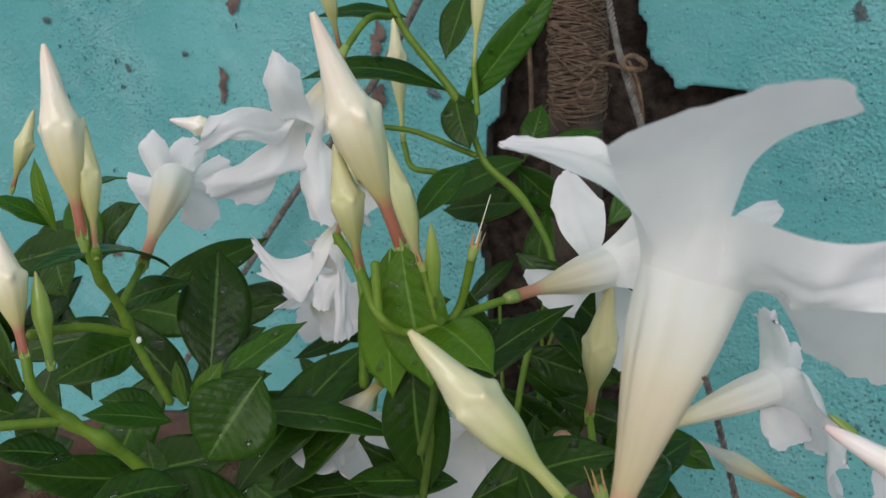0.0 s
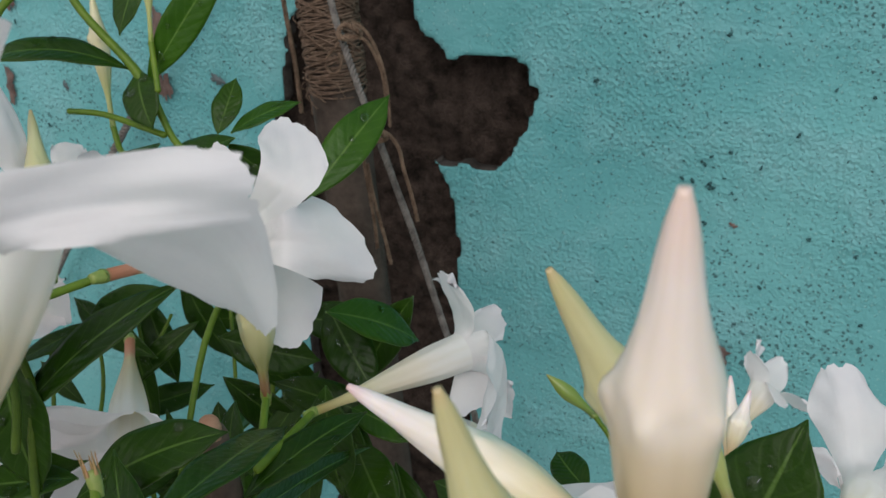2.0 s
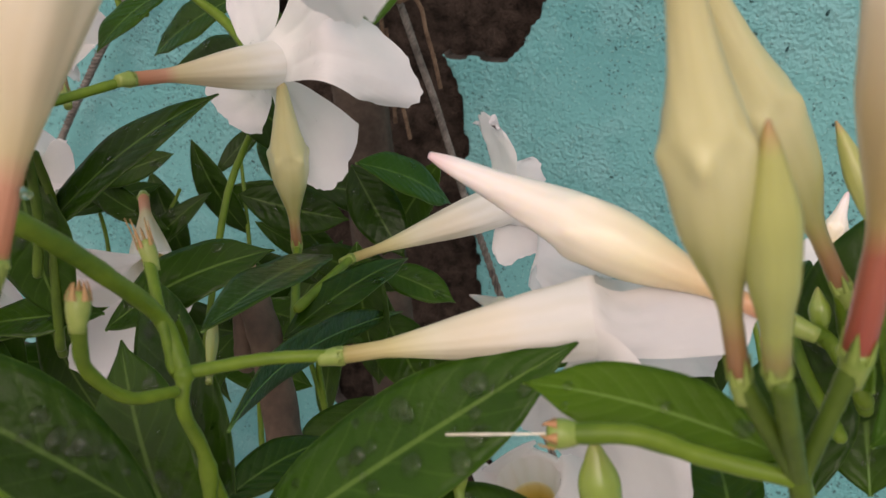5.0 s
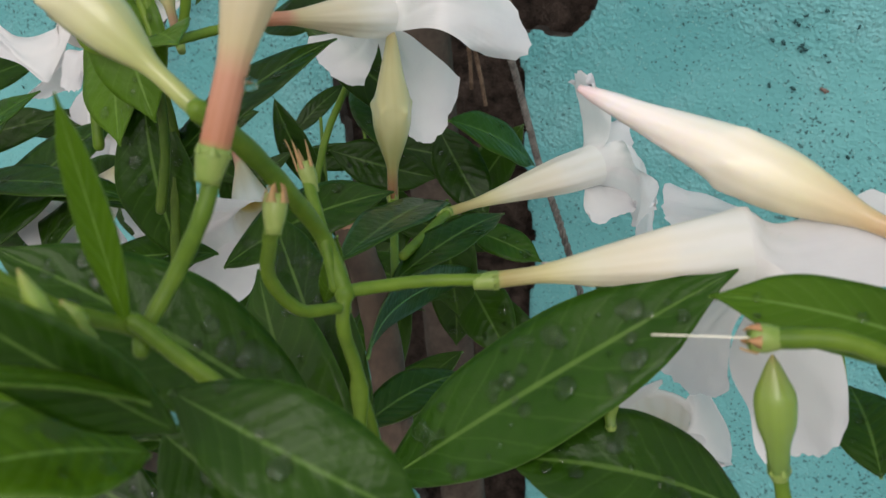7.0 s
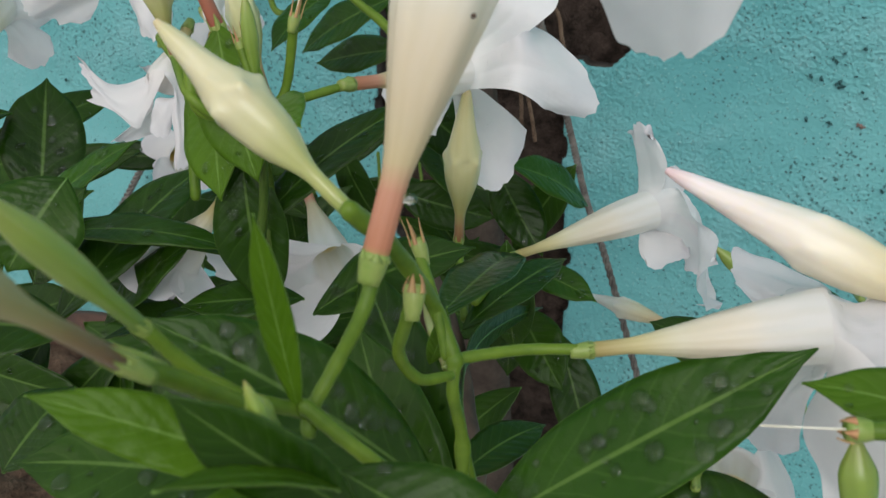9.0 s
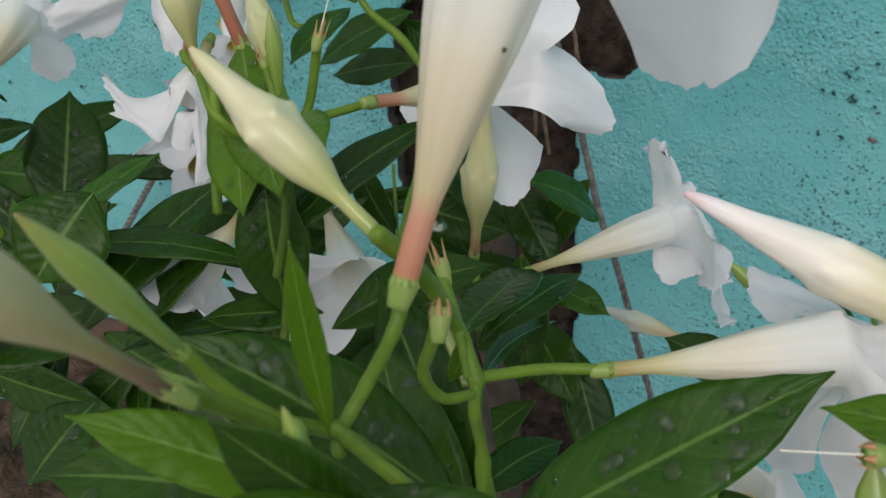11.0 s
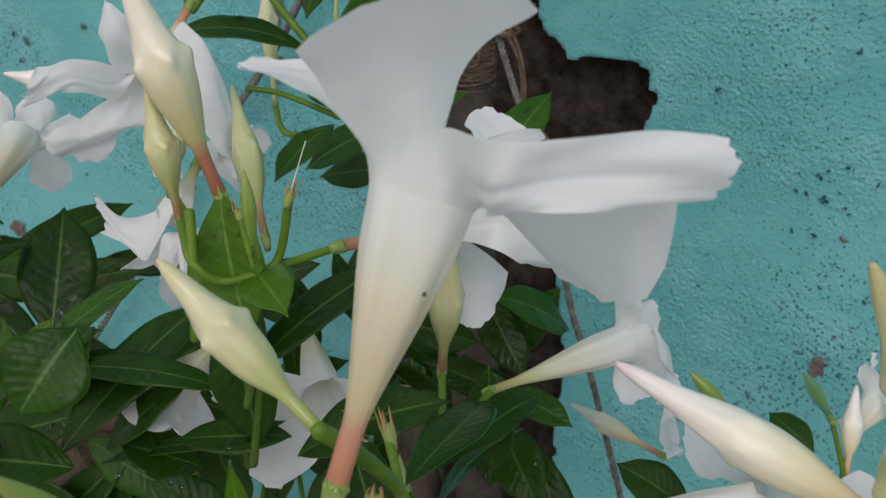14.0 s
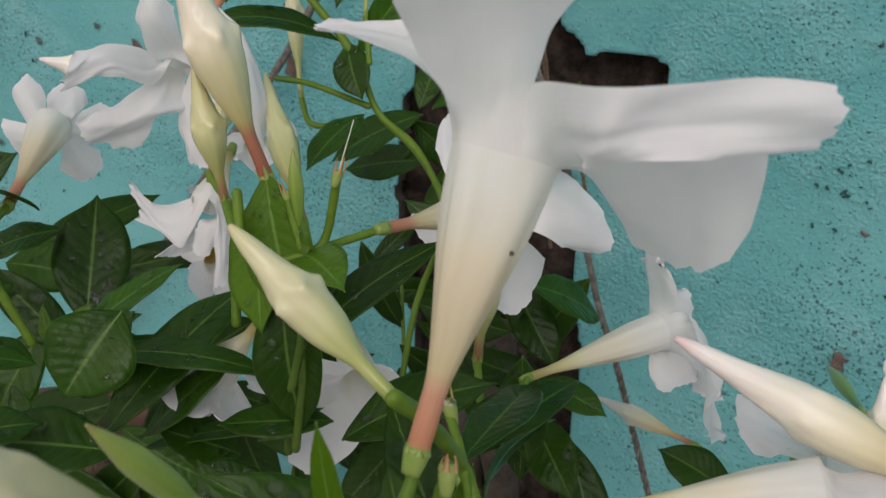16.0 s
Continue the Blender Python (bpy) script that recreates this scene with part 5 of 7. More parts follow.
leaf(SHOOT_B, (-0.1829, 0.2134, 0.9166), (-0.1631, 0.1986, 0.8753), 0.024, mat=NEWLEAF, up=(0.2, -1, 0.3), arch=0.03, fold=0.12, drops=7)

SHOOT_C = thing("flowering_shoot", "back shoot with ragged open white flowers", "plant", group="flowering shoots")
flower(SHOOT_C, (-0.2626, 0.3001, 0.9564), (-0.2662, 0.2760, 0.9299), [dict(s=[((-0.2718, 0.2659, 0.9363), (-0.2647, 0.2672, 0.9392), (-0.2605, 0.2720, 0.9363)), ((-0.2725, 0.2609, 0.9477), (-0.2627, 0.2569, 0.9518), (-0.2591, 0.2661, 0.9470)), ((-0.2711, 0.2596, 0.9575), (-0.2639, 0.2568, 0.9648), (-0.2611, 0.2622, 0.9571))], ruffle=0.04, pull=0.05), dict(s=[((-0.2721, 0.2655, 0.9357), (-0.2675, 0.2575, 0.9326), (-0.2686, 0.2600, 0.9272)), ((-0.2729, 0.2431, 0.9434), (-0.2677, 0.2379, 0.9389), (-0.2678, 0.2390, 0.9346)), ((-0.2754, 0.2258, 0.9402), (-0.2799, 0.2256, 0.9322), (-0.2805, 0.2278, 0.9284))], ruffle=0.05), dict(s=[((-0.2730, 0.2610, 0.9249), (-0.2659, 0.2594, 0.9199), (-0.2608, 0.2674, 0.9168)), ((-0.2863, 0.2552, 0.9149), (-0.2734, 0.2518, 0.9130), (-0.2687, 0.2591, 0.9116)), ((-0.2999, 0.2499, 0.9084), (-0.2967, 0.2497, 0.9015), (-0.2850, 0.2589, 0.8986))], ruffle=0.05), dict(s=[((-0.2622, 0.2694, 0.9177), (-0.2562, 0.2709, 0.9169), (-0.2541, 0.2780, 0.9178)), ((-0.2602, 0.2654, 0.9045), (-0.2501, 0.2634, 0.9068), (-0.2484, 0.2720, 0.9057)), ((-0.2571, 0.2635, 0.8950), (-0.2489, 0.2626, 0.8943), (-0.2461, 0.2712, 0.8944))], ruffle=0.05), dict(s=[((-0.2622, 0.2854, 0.9426), (-0.2544, 0.2837, 0.9368), (-0.2523, 0.2838, 0.9302)), ((-0.2555, 0.2923, 0.9501), (-0.2446, 0.2908, 0.9343), (-0.2461, 0.2817, 0.9197)), ((-0.2484, 0.2953, 0.9284), (-0.2408, 0.2956, 0.9102), (-0.2385, 0.2901, 0.8967))], ruffle=0.05)], spread=0.16, seed=12, r_mouth=0.0078, r_neck=0.0018, ruffle=0.06, label="ragged open white flower with yellow throat")
bud(SHOOT_C, (-0.2921, 0.2620, 0.9275), (-0.3082, 0.2425, 0.9355), 0.0042, BLUSH)
flower(SHOOT_C, (-0.2563, 0.2891, 0.8927), (-0.2514, 0.2661, 0.8771), [dict(s=[((-0.2566, 0.2637, 0.8793), (-0.2541, 0.2571, 0.8747), (-0.2518, 0.2542, 0.8697)), ((-0.2692, 0.2557, 0.8776), (-0.2633, 0.2519, 0.8726), (-0.2554, 0.2489, 0.8655)), ((-0.2796, 0.2522, 0.8874), (-0.2777, 0.2516, 0.8810), (-0.2728, 0.2514, 0.8760))], ruffle=0.06, pull=0.02), dict(s=[((-0.2481, 0.2563, 0.8735), (-0.2435, 0.2572, 0.8728), (-0.2401, 0.2608, 0.8745)), ((-0.2495, 0.2526, 0.8618), (-0.2444, 0.2522, 0.8604), (-0.2418, 0.2541, 0.8625))], ruffle=0.045), dict(s=[((-0.2393, 0.2566, 0.8758), (-0.2372, 0.2566, 0.8716), (-0.2362, 0.2596, 0.8704)), ((-0.2390, 0.2490, 0.8531), (-0.2343, 0.2488, 0.8505), (-0.2335, 0.2555, 0.8513))], ruffle=0.06), dict(s=[((-0.2588, 0.2727, 0.8824), (-0.2545, 0.2759, 0.8810), (-0.2504, 0.2755, 0.8781)), ((-0.2686, 0.2732, 0.8775), (-0.2673, 0.2798, 0.8735), (-0.2566, 0.2802, 0.8688))], ruffle=0.05), dict(s=[((-0.2546, 0.2592, 0.8677), (-0.2586, 0.2576, 0.8658), (-0.2551, 0.2596, 0.8633)), ((-0.2716, 0.2534, 0.8555), (-0.2679, 0.2562, 0.8540), (-0.2560, 0.2613, 0.8566))], ruffle=0.045)], spread=0.16, seed=13, r_mouth=0.0075, mat=PALE_TUBE, ruffle=0.07, label="drooping white flower")
flower(SHOOT_C, (-0.2928, 0.2046, 0.8898), (-0.3296, 0.2614, 0.9007), [dict(s=[((-0.3360, 0.2562, 0.9038), (-0.3314, 0.2564, 0.9071), (-0.3302, 0.2602, 0.9062)), ((-0.3411, 0.2559, 0.9156), (-0.3362, 0.2560, 0.9180), (-0.3324, 0.2619, 0.9153)), ((-0.3380, 0.2583, 0.9210), (-0.3369, 0.2603, 0.9232), (-0.3350, 0.2612, 0.9202))], ruffle=0.03, pull=0.0), dict(s=[((-0.3361, 0.2553, 0.9020), (-0.3348, 0.2520, 0.8987), (-0.3353, 0.2525, 0.8946)), ((-0.3511, 0.2546, 0.9025), (-0.3471, 0.2531, 0.8964), (-0.3400, 0.2535, 0.8881))], ruffle=0.03, pull=0.05), dict(s=[((-0.3324, 0.2647, 0.9046), (-0.3284, 0.2678, 0.9056), (-0.3253, 0.2702, 0.9041)), ((-0.3411, 0.2739, 0.9119), (-0.3351, 0.2811, 0.9149), (-0.3289, 0.2846, 0.9090))], ruffle=0.04), dict(s=[((-0.3260, 0.2721, 0.9035), (-0.3229, 0.2706, 0.8996), (-0.3237, 0.2709, 0.8956)), ((-0.3229, 0.2890, 0.9060), (-0.3200, 0.2885, 0.8984), (-0.3242, 0.2804, 0.8891))], ruffle=0.05), dict(s=[((-0.3255, 0.2702, 0.8948), (-0.3267, 0.2674, 0.8914), (-0.3283, 0.2653, 0.8904)), ((-0.3246, 0.2837, 0.8816), (-0.3262, 0.2781, 0.8735), (-0.3350, 0.2701, 0.8746))], ruffle=0.04)], seed=14, r_mouth=0.0088, spread=0.22, ruffle=0.05, neck=0.35, label="small white flower with a pink neck")
flower(SHOOT_C, (-0.3390, 0.3544, 0.8142), (-0.3008, 0.3295, 0.8174), [((-0.2666, 0.3287, 0.8240), 0.03, 0.1, 0.2), ((-0.2729, 0.3123, 0.8087), 0.026, 0.1, 0.2), ((-0.2992, 0.3447, 0.8341), 0.026, 0, 0.2), ((-0.3019, 0.3067, 0.8089), 0.024, 0.1, 0.2), ((-0.3269, 0.3301, 0.8271), 0.02, 0, 0.2)], seed=41, r_mouth=0.008, mat=PALE_TUBE, label="white flower half hidden behind leaves")
flower(SHOOT_C, (-0.3341, 0.3978, 0.8714), (-0.3104, 0.3797, 0.8642), [((-0.2876, 0.3839, 0.8778), 0.02, 0.1, 0.2), ((-0.2977, 0.3555, 0.8538), 0.026, 0.1, 0.2), ((-0.2914, 0.3713, 0.8565), 0.02, 0, 0.2), ((-0.3212, 0.3644, 0.8661), 0.02, 0.1, 0.2), ((-0.3220, 0.3955, 0.8807), 0.02, 0, 0.2)], seed=42, r_mouth=0.007, mat=PALE_TUBE, label="white flower half hidden behind buds")
flower(SHOOT_C, (-0.2207, 0.3103, 0.8210), (-0.1747, 0.2550, 0.8203), [((-0.2077, 0.2410, 0.8225), 0.02, 0.1, 0.2), ((-0.1570, 0.2594, 0.8227), 0.018, 0.1, 0.2), ((-0.1912, 0.2327, 0.8092), (-0.1714, 0.2218, 0.7956), 0.3, 0.1), ((-0.2225, 0.2424, 0.8182), 0.02, 0.1, 0.2), ((-0.1568, 0.2513, 0.8091), 0.02, 0.1, 0.1)], seed=15, r_mouth=0.008, mat=TUBE, label="hanging white flower with yellow throat")
flower(SHOOT_C, (-0.2040, 0.2325, 0.8492), (-0.2181, 0.2215, 0.8294), seed=16, r_mouth=0.009, radius=0.026, width=0.028, mat=PALE_TUBE, label="white flower with yellow throat")
flower(SHOOT_C, (-0.1195, 0.2962, 0.8145), (-0.0813, 0.3574, 0.8157), [((-0.0870, 0.3537, 0.8553), 0.01, 0.0, 0.2, 0.3, 0.8), ((-0.0448, 0.2794, 0.8214), 0.024, 0.1, 0.2), ((-0.0501, 0.3409, 0.8036), 0.022, 0, 0.2), ((-0.0738, 0.3877, 0.8199), 0.024, 0, 0.1), ((-0.0634, 0.3291, 0.8047), 0.024, 0, 0.1)], seed=17, r_mouth=0.0085, r_neck=0.0018, mat=PALE_TUBE, neck=0.2, ruffle=0.08, label="white trumpet flower seen from the side")
stem(SHOOT_C, [(-0.1179, 0.2550, 0.8164), (-0.1195, 0.2962, 0.8145)], 0.0018, 0.0016)
bud(SHOOT_C, (-0.0590, 0.3669, 0.7562), (-0.1267, 0.4407, 0.7229), 0.0054, BLUSH)

SHOOT_L = thing("flowering_shoot", "leafy shoot with tall cream buds on curved stalks", "plant", group="flowering shoots")
bud(SHOOT_L, (-0.2745, 0.1650, 0.9177), (-0.2849, 0.1703, 0.9795), 0.0068, CREAM)
bud(SHOOT_L, (-0.2702, 0.1657, 0.9143), (-0.2780, 0.1752, 0.9559), 0.004, GREENISH)
bud(SHOOT_L, (-0.3108, 0.1687, 0.9281), (-0.3051, 0.1782, 0.9543), 0.0032, GREENISH)
bud(SHOOT_L, (-0.2719, 0.1346, 0.8899), (-0.2847, 0.1411, 0.9308), 0.0058, CREAM)
bud(SHOOT_L, (-0.2685, 0.1404, 0.8852), (-0.2742, 0.1451, 0.9144), 0.003, YOUNG)
stem(SHOOT_L, [(-0.2568, 0.1759, 0.8557), (-0.2664, 0.1740, 0.8757), (-0.2710, 0.1725, 0.8906), (-0.2717, 0.1664, 0.9045), (-0.2740, 0.1649, 0.9168)], 0.0016, 0.0014, nodes=(0.4, 0.72))
stem(SHOOT_L, [(-0.2710, 0.1725, 0.8906), (-0.2744, 0.1794, 0.8922), (-0.2928, 0.2046, 0.8898)], 0.0014, 0.0015)
stem(SHOOT_L, [(-0.2725, 0.1668, 0.9063), (-0.2702, 0.1657, 0.9143)], 0.0018, 0.0018)
stem(SHOOT_L, [(-0.2686, 0.1720, 0.8816), (-0.2727, 0.1585, 0.8890), (-0.2798, 0.1435, 0.8916)], 0.0015, 0.0016)
stem(SHOOT_L, [(-0.2399, 0.1531, 0.8405), (-0.2501, 0.1439, 0.8585), (-0.2605, 0.1369, 0.8688), (-0.2678, 0.1324, 0.8805), (-0.2719, 0.1346, 0.8899)], 0.0022, 0.0016, nodes=(0.3, 0.5))
stem(SHOOT_L, [(-0.2605, 0.1369, 0.8688), (-0.2708, 0.1209, 0.8728)], 0.0016, 0.0016)
leaf(SHOOT_L, (-0.2808, 0.2213, 0.8359), (-0.3009, 0.2552, 0.8766), 0.031, mat=LEAF, up=(0.65,-0.75,0.3), arch=0.03, drops=12, label="upright dark leaf with raindrops")
leaf(SHOOT_L, (-0.2157, 0.1780, 0.8761), (-0.2233, 0.1567, 0.8536), 0.030, mat=LEAF, up=(0.5, -0.7, 0.7), arch=0.07, fold=0.3, drops=3)
leaf(SHOOT_L, (-0.2650, 0.2022, 0.8426), (-0.2358, 0.2296, 0.8682), 0.015, mat=MIDLEAF, up=(-0.2,-0.7,1), drops=6)
leaf(SHOOT_L, (-0.2580, 0.1770, 0.8465), (-0.2794, 0.1566, 0.8539), 0.012, mat=MIDLEAF, up=(0,-0.4,1))
leaf(SHOOT_L, (-0.2310, 0.1752, 0.8242), (-0.2152, 0.2418, 0.8588), 0.024, mat=LEAF, up=(0,-0.8,1), drops=14)
leaf(SHOOT_L, (-0.1899, 0.2227, 0.8341), (-0.2735, 0.1962, 0.8355), 0.013, mat=LEAF, up=(0,-0.3,1), arch=0.1)
leaf(SHOOT_L, (-0.1644, 0.2189, 0.8261), (-0.2011, 0.2009, 0.8243), 0.016, mat=LEAF, up=(0,-0.4,1))
leaf(SHOOT_L, (-0.2935, 0.2188, 0.8838), (-0.2946, 0.1540, 0.9045), 0.014, mat=LEAF, up=(0,-0.3,1), arch=0.12, drops=5)
leaf(SHOOT_L, (-0.2988, 0.2336, 0.8692), (-0.3208, 0.2052, 0.8607), 0.018, mat=LEAF, up=(0,-0.5,1), arch=0.1, drops=4)
leaf(SHOOT_L, (-0.2616, 0.1901, 0.8391), (-0.2329, 0.2032, 0.8598), 0.018, mat=LEAF, up=(0,-0.4,1))
leaf(SHOOT_L, (-0.2889, 0.1983, 0.8617), (-0.3026, 0.1635, 0.8561), 0.022, mat=LEAF, up=(0.3,-0.6,1))

SHOOT_T = thing("climbing_shoot", "climbing stem with paired glossy leaves near the wrapped post", "plant", group="flowering shoots")
stem(SHOOT_T, [(-0.2882, 0.3754, 0.9732), (-0.2744, 0.3732, 0.9526), (-0.2511, 0.3741, 0.9283), (-0.2393, 0.3726, 0.9116), (-0.2283, 0.3700, 0.8936), (-0.2039, 0.3640, 0.8791), (-0.1793, 0.3422, 0.8571), (-0.1762, 0.3056, 0.8287), (-0.1664, 0.2640, 0.7821)], 0.0021, 0.0013, nodes=(0.3, 0.6), n=40)
leaf(SHOOT_T, (-0.2521, 0.3730, 0.9270), (-0.3155, 0.3410, 0.9322), 0.019, mat=LEAF, up=(0,-0.5,1), arch=0.12)
leaf(SHOOT_T, (-0.2435, 0.3746, 0.9206), (-0.2053, 0.3982, 0.9782), 0.018, mat=MIDLEAF, up=(0.6,-1,0.3), arch=0.03)
leaf(SHOOT_T, (-0.2509, 0.3970, 0.9757), (-0.2507, 0.3691, 0.9431), 0.018, mat=LEAF, up=(0,-1,0.3))
leaf(SHOOT_T, (-0.2482, 0.3745, 0.9257), (-0.2321, 0.3600, 0.9029), 0.019, mat=LEAF, up=(0.2,-1,0.3))
leaf(SHOOT_T, (-0.2353, 0.3665, 0.8941), (-0.2388, 0.3199, 0.8783), 0.018, mat=LEAF, up=(0,-0.8,1))
leaf(SHOOT_T, (-0.2118, 0.3800, 0.8964), (-0.2130, 0.4017, 0.9183), 0.014, mat=LEAF, up=(0.3,-1,0.3))
leaf(SHOOT_T, (-0.2062, 0.3827, 0.8969), (-0.1830, 0.4095, 0.9067), 0.013, mat=MIDLEAF, up=(0,-0.6,1))
leaf(SHOOT_T, (-0.1688, 0.3852, 0.8670), (-0.1483, 0.4363, 0.9058), 0.022, mat=MIDLEAF, up=(0.3,-1,0.5))
leaf(SHOOT_T, (-0.2759, 0.3760, 0.9603), (-0.3150, 0.3547, 0.9604), 0.012, mat=LEAF, up=(0,-0.5,1))
stem(SHOOT_T, [(-0.2340, 0.3688, 0.8975), (-0.2654, 0.3677, 0.9050), (-0.2809, 0.3605, 0.9077)], 0.0016, 0.0014)
stem(SHOOT_T, [(-0.2779, 0.3633, 0.9619), (-0.2705, 0.3320, 0.9655), (-0.2757, 0.3182, 0.9517)], 0.0017, 0.0016)
bud(SHOOT_T, (-0.2939, 0.4007, 0.8876), (-0.3104, 0.4196, 0.9534), 0.0052, LIME, shoulder=0.66)
stem(SHOOT_T, [(-0.2673, 0.3885, 0.8779), (-0.2859, 0.3954, 0.8762), (-0.2939, 0.4007, 0.8876)], 0.0017, 0.0016)
bud(SHOOT_T, (-0.2385, 0.3754, 0.9390), (-0.2389, 0.3850, 1.0031), 0.0040, LIME)
stem(SHOOT_T, [(-0.2322, 0.3677, 0.9192), (-0.2385, 0.3754, 0.9390)], 0.0014, 0.0014)
bud(SHOOT_T, (-0.2674, 0.3054, 0.9563), (-0.2709, 0.2958, 1.0051), 0.0040, GREENISH)
flower(SHOOT_R, (0.0255, 0.5209, 0.6944), (0.0355, 0.5452, 0.7113), [((0.0242, 0.5503, 0.7328), 0.012, 0, 0.2, 0.3, 0.5), ((0.0281, 0.5647, 0.7344), 0.014, 0.0, 0.2, 0.3, 0.5), ((0.0432, 0.5659, 0.7228), 0.014, 0, 0.2, 0.3, 0.5), ((0.0643, 0.5428, 0.7044), 0.014, 0.0, 0.2, 0.3, 0.6), ((0.0472, 0.5280, 0.7143), 0.014, 0, 0.2, 0.3, 0.5)], seed=21, r_mouth=0.009, mat=PALE_TUBE, ruffle=0.06, label="small white flower near the wall")
stem(SHOOT_R, [(0.0255, 0.5209, 0.6944), (0.0241, 0.4992, 0.6750), (0.0307, 0.4469, 0.6587)], 0.0014, 0.0016)
bud(SHOOT_R, (0.0245, 0.4657, 0.7045), (0.0204, 0.4860, 0.7516), 0.0062, BLUSH)
stem(SHOOT_R, [(0.0245, 0.4657, 0.7045), (0.0304, 0.4297, 0.6731)], 0.0014, 0.0016)
bud(SHOOT_R, (0.0377, 0.2751, 0.8428), (0.0421, 0.2870, 0.8638), 0.0034, BLUSH)
bud(SHOOT_R, (-0.0340, 0.4078, 0.7630), (-0.0578, 0.4062, 0.7818), 0.0036, YOUNG)
bud(SHOOT_R, (0.0116, 0.4636, 0.7395), (-0.0086, 0.5595, 0.7129), 0.0042, YOUNG)
stem(SHOOT_R, [(0.0116, 0.4636, 0.7395), (0.0229, 0.4364, 0.7214), (0.0317, 0.4056, 0.6979)], 0.0014, 0.0015)
leaf(SHOOT_R, (0.0055, 0.4073, 0.7534), (-0.0186, 0.4230, 0.7596), 0.016, mat=LEAF, up=(0,-.6,1))
bud(SHOOT_R, (0.0322, 0.2132, 0.8572), (0.0240, 0.2216, 0.8804), 0.0026, GREENISH)
bud(SHOOT_R, (0.0375, 0.2058, 0.8619), (0.0351, 0.2101, 0.8723), 0.0022, YOUNG)
bud(SHOOT_R, (0.0061, 0.1496, 0.8454), (0.0018, 0.1532, 0.8668), 0.0037, YOUNG, label="plump green bud")
bud(SHOOT_F, (-0.0269, 0.1635, 0.8362), (-0.0293, 0.1674, 0.8455), 0.0022, YOUNG)
leaf(SHOOT_R, (0.0346, 0.2561, 0.8461), (0.0283, 0.2755, 0.8426), 0.014, mat=LEAF, up=(0,-1,.5))
leaf(SHOOT_R, (0.0262, 0.1833, 0.8241), (0.0183, 0.2073, 0.8298), 0.016, mat=LEAF, up=(0.2,-1,.4))
leaf(SHOOT_R, (0.0019, 0.1693, 0.8180), (-0.0479, 0.1539, 0.8296), 0.026, mat=LEAF, up=(0,-0.6,1), arch=0.12, drops=8)
leaf(SHOOT_R, (-0.0029, 0.2723, 0.8252), (-0.0184, 0.2893, 0.8253), 0.012, mat=LEAF, up=(0,-0.5,1))
leaf(SHOOT_R, (-0.0322, 0.2790, 0.7970), (-0.0618, 0.2818, 0.8069), 0.018, mat=LEAF, up=(0,-0.5,1))
leaf(SHOOT_R, (0.0419, 0.1491, 0.8874), (0.0380, 0.1566, 0.8937), 0.006, mat=NEWLEAF, up=(-.6,-1,0))
flower(SHOOT_F, (-0.0206, 0.2051, 0.7898), (-0.0231, 0.1991, 0.8143), [((-0.0369, 0.1895, 0.8190), 0.02, 0.1, 0.2), ((-0.0336, 0.2046, 0.8216), 0.02, 0.1, 0.2), ((-0.0177, 0.2182, 0.8114), 0.02, 0, 0.2), ((-0.0029, 0.2100, 0.8069), 0.024, 0.1, 0.2), ((-0.0180, 0.1788, 0.8178), 0.024, 0.1, 0.2)], seed=22, r_mouth=0.008, mat=PALE_TUBE, ruffle=0.07, label="crumpled white flower low among the leaves")
leaf(SHOOT_L, (-0.2533, 0.1890, 0.8274), (-0.2352, 0.2023, 0.8606), 0.028, mat=LEAF, up=(0.2,-0.6,1), arch=0.08)
leaf(SHOOT_L, (-0.1667, 0.1860, 0.8094), (-0.1944, 0.1793, 0.8227), 0.018, mat=LEAF, up=(0,-0.5,1))
leaf(SHOOT_L, (-0.1789, 0.2205, 0.8185), (-0.2385, 0.1975, 0.8031), 0.009, mat=LEAF, up=(0,-0.2,1))
leaf(SHOOT_L, (-0.2110, 0.1643, 0.8328), (-0.2559, 0.1445, 0.8354), 0.026, mat=LEAF, up=(0,-0.5,1))
leaf(SHOOT_L, (-0.2866, 0.1990, 0.8287), (-0.3110, 0.1893, 0.8324), 0.014, mat=MIDLEAF, up=(0,-0.5,1))
leaf(SHOOT_L, (-0.1868, 0.1134, 0.8258), (-0.1812, 0.1353, 0.8393), 0.022, mat=LEAF, up=(0,-0.6,1))
leaf(SHOOT_L, (-0.2531, 0.1311, 0.8611), (-0.2682, 0.1141, 0.8686), 0.014, mat=LEAF, up=(0,-0.3,1))
leaf(SHOOT_L, (-0.2469, 0.1271, 0.8457), (-0.2270, 0.1508, 0.8468), 0.018, mat=LEAF, up=(0,-0.4,1))
leaf(SHOOT_L, (-0.3581, 0.2180, 0.8784), (-0.3423, 0.2073, 0.8638), 0.022, mat=LEAF, up=(0,-1,.4))
leaf(SHOOT_L, (-0.3376, 0.2016, 0.8983), (-0.3525, 0.1877, 0.9120), 0.012, mat=MIDLEAF, up=(0,-0.3,1))
leaf(SHOOT_L, (-0.3346, 0.2210, 0.9095), (-0.3371, 0.2428, 0.9063), 0.008, mat=MIDLEAF, up=(0,-0.3,1))
leaf(SHOOT_L, (-0.3353, 0.2019, 0.8962), (-0.3485, 0.2076, 0.9230), 0.007, mat=NEWLEAF, up=(0.5,-1,0))
leaf(SHOOT_L, (-0.2681, 0.1732, 0.8371), (-0.2504, 0.1640, 0.8235), 0.014, mat=LEAF, up=(0,-1,.4))
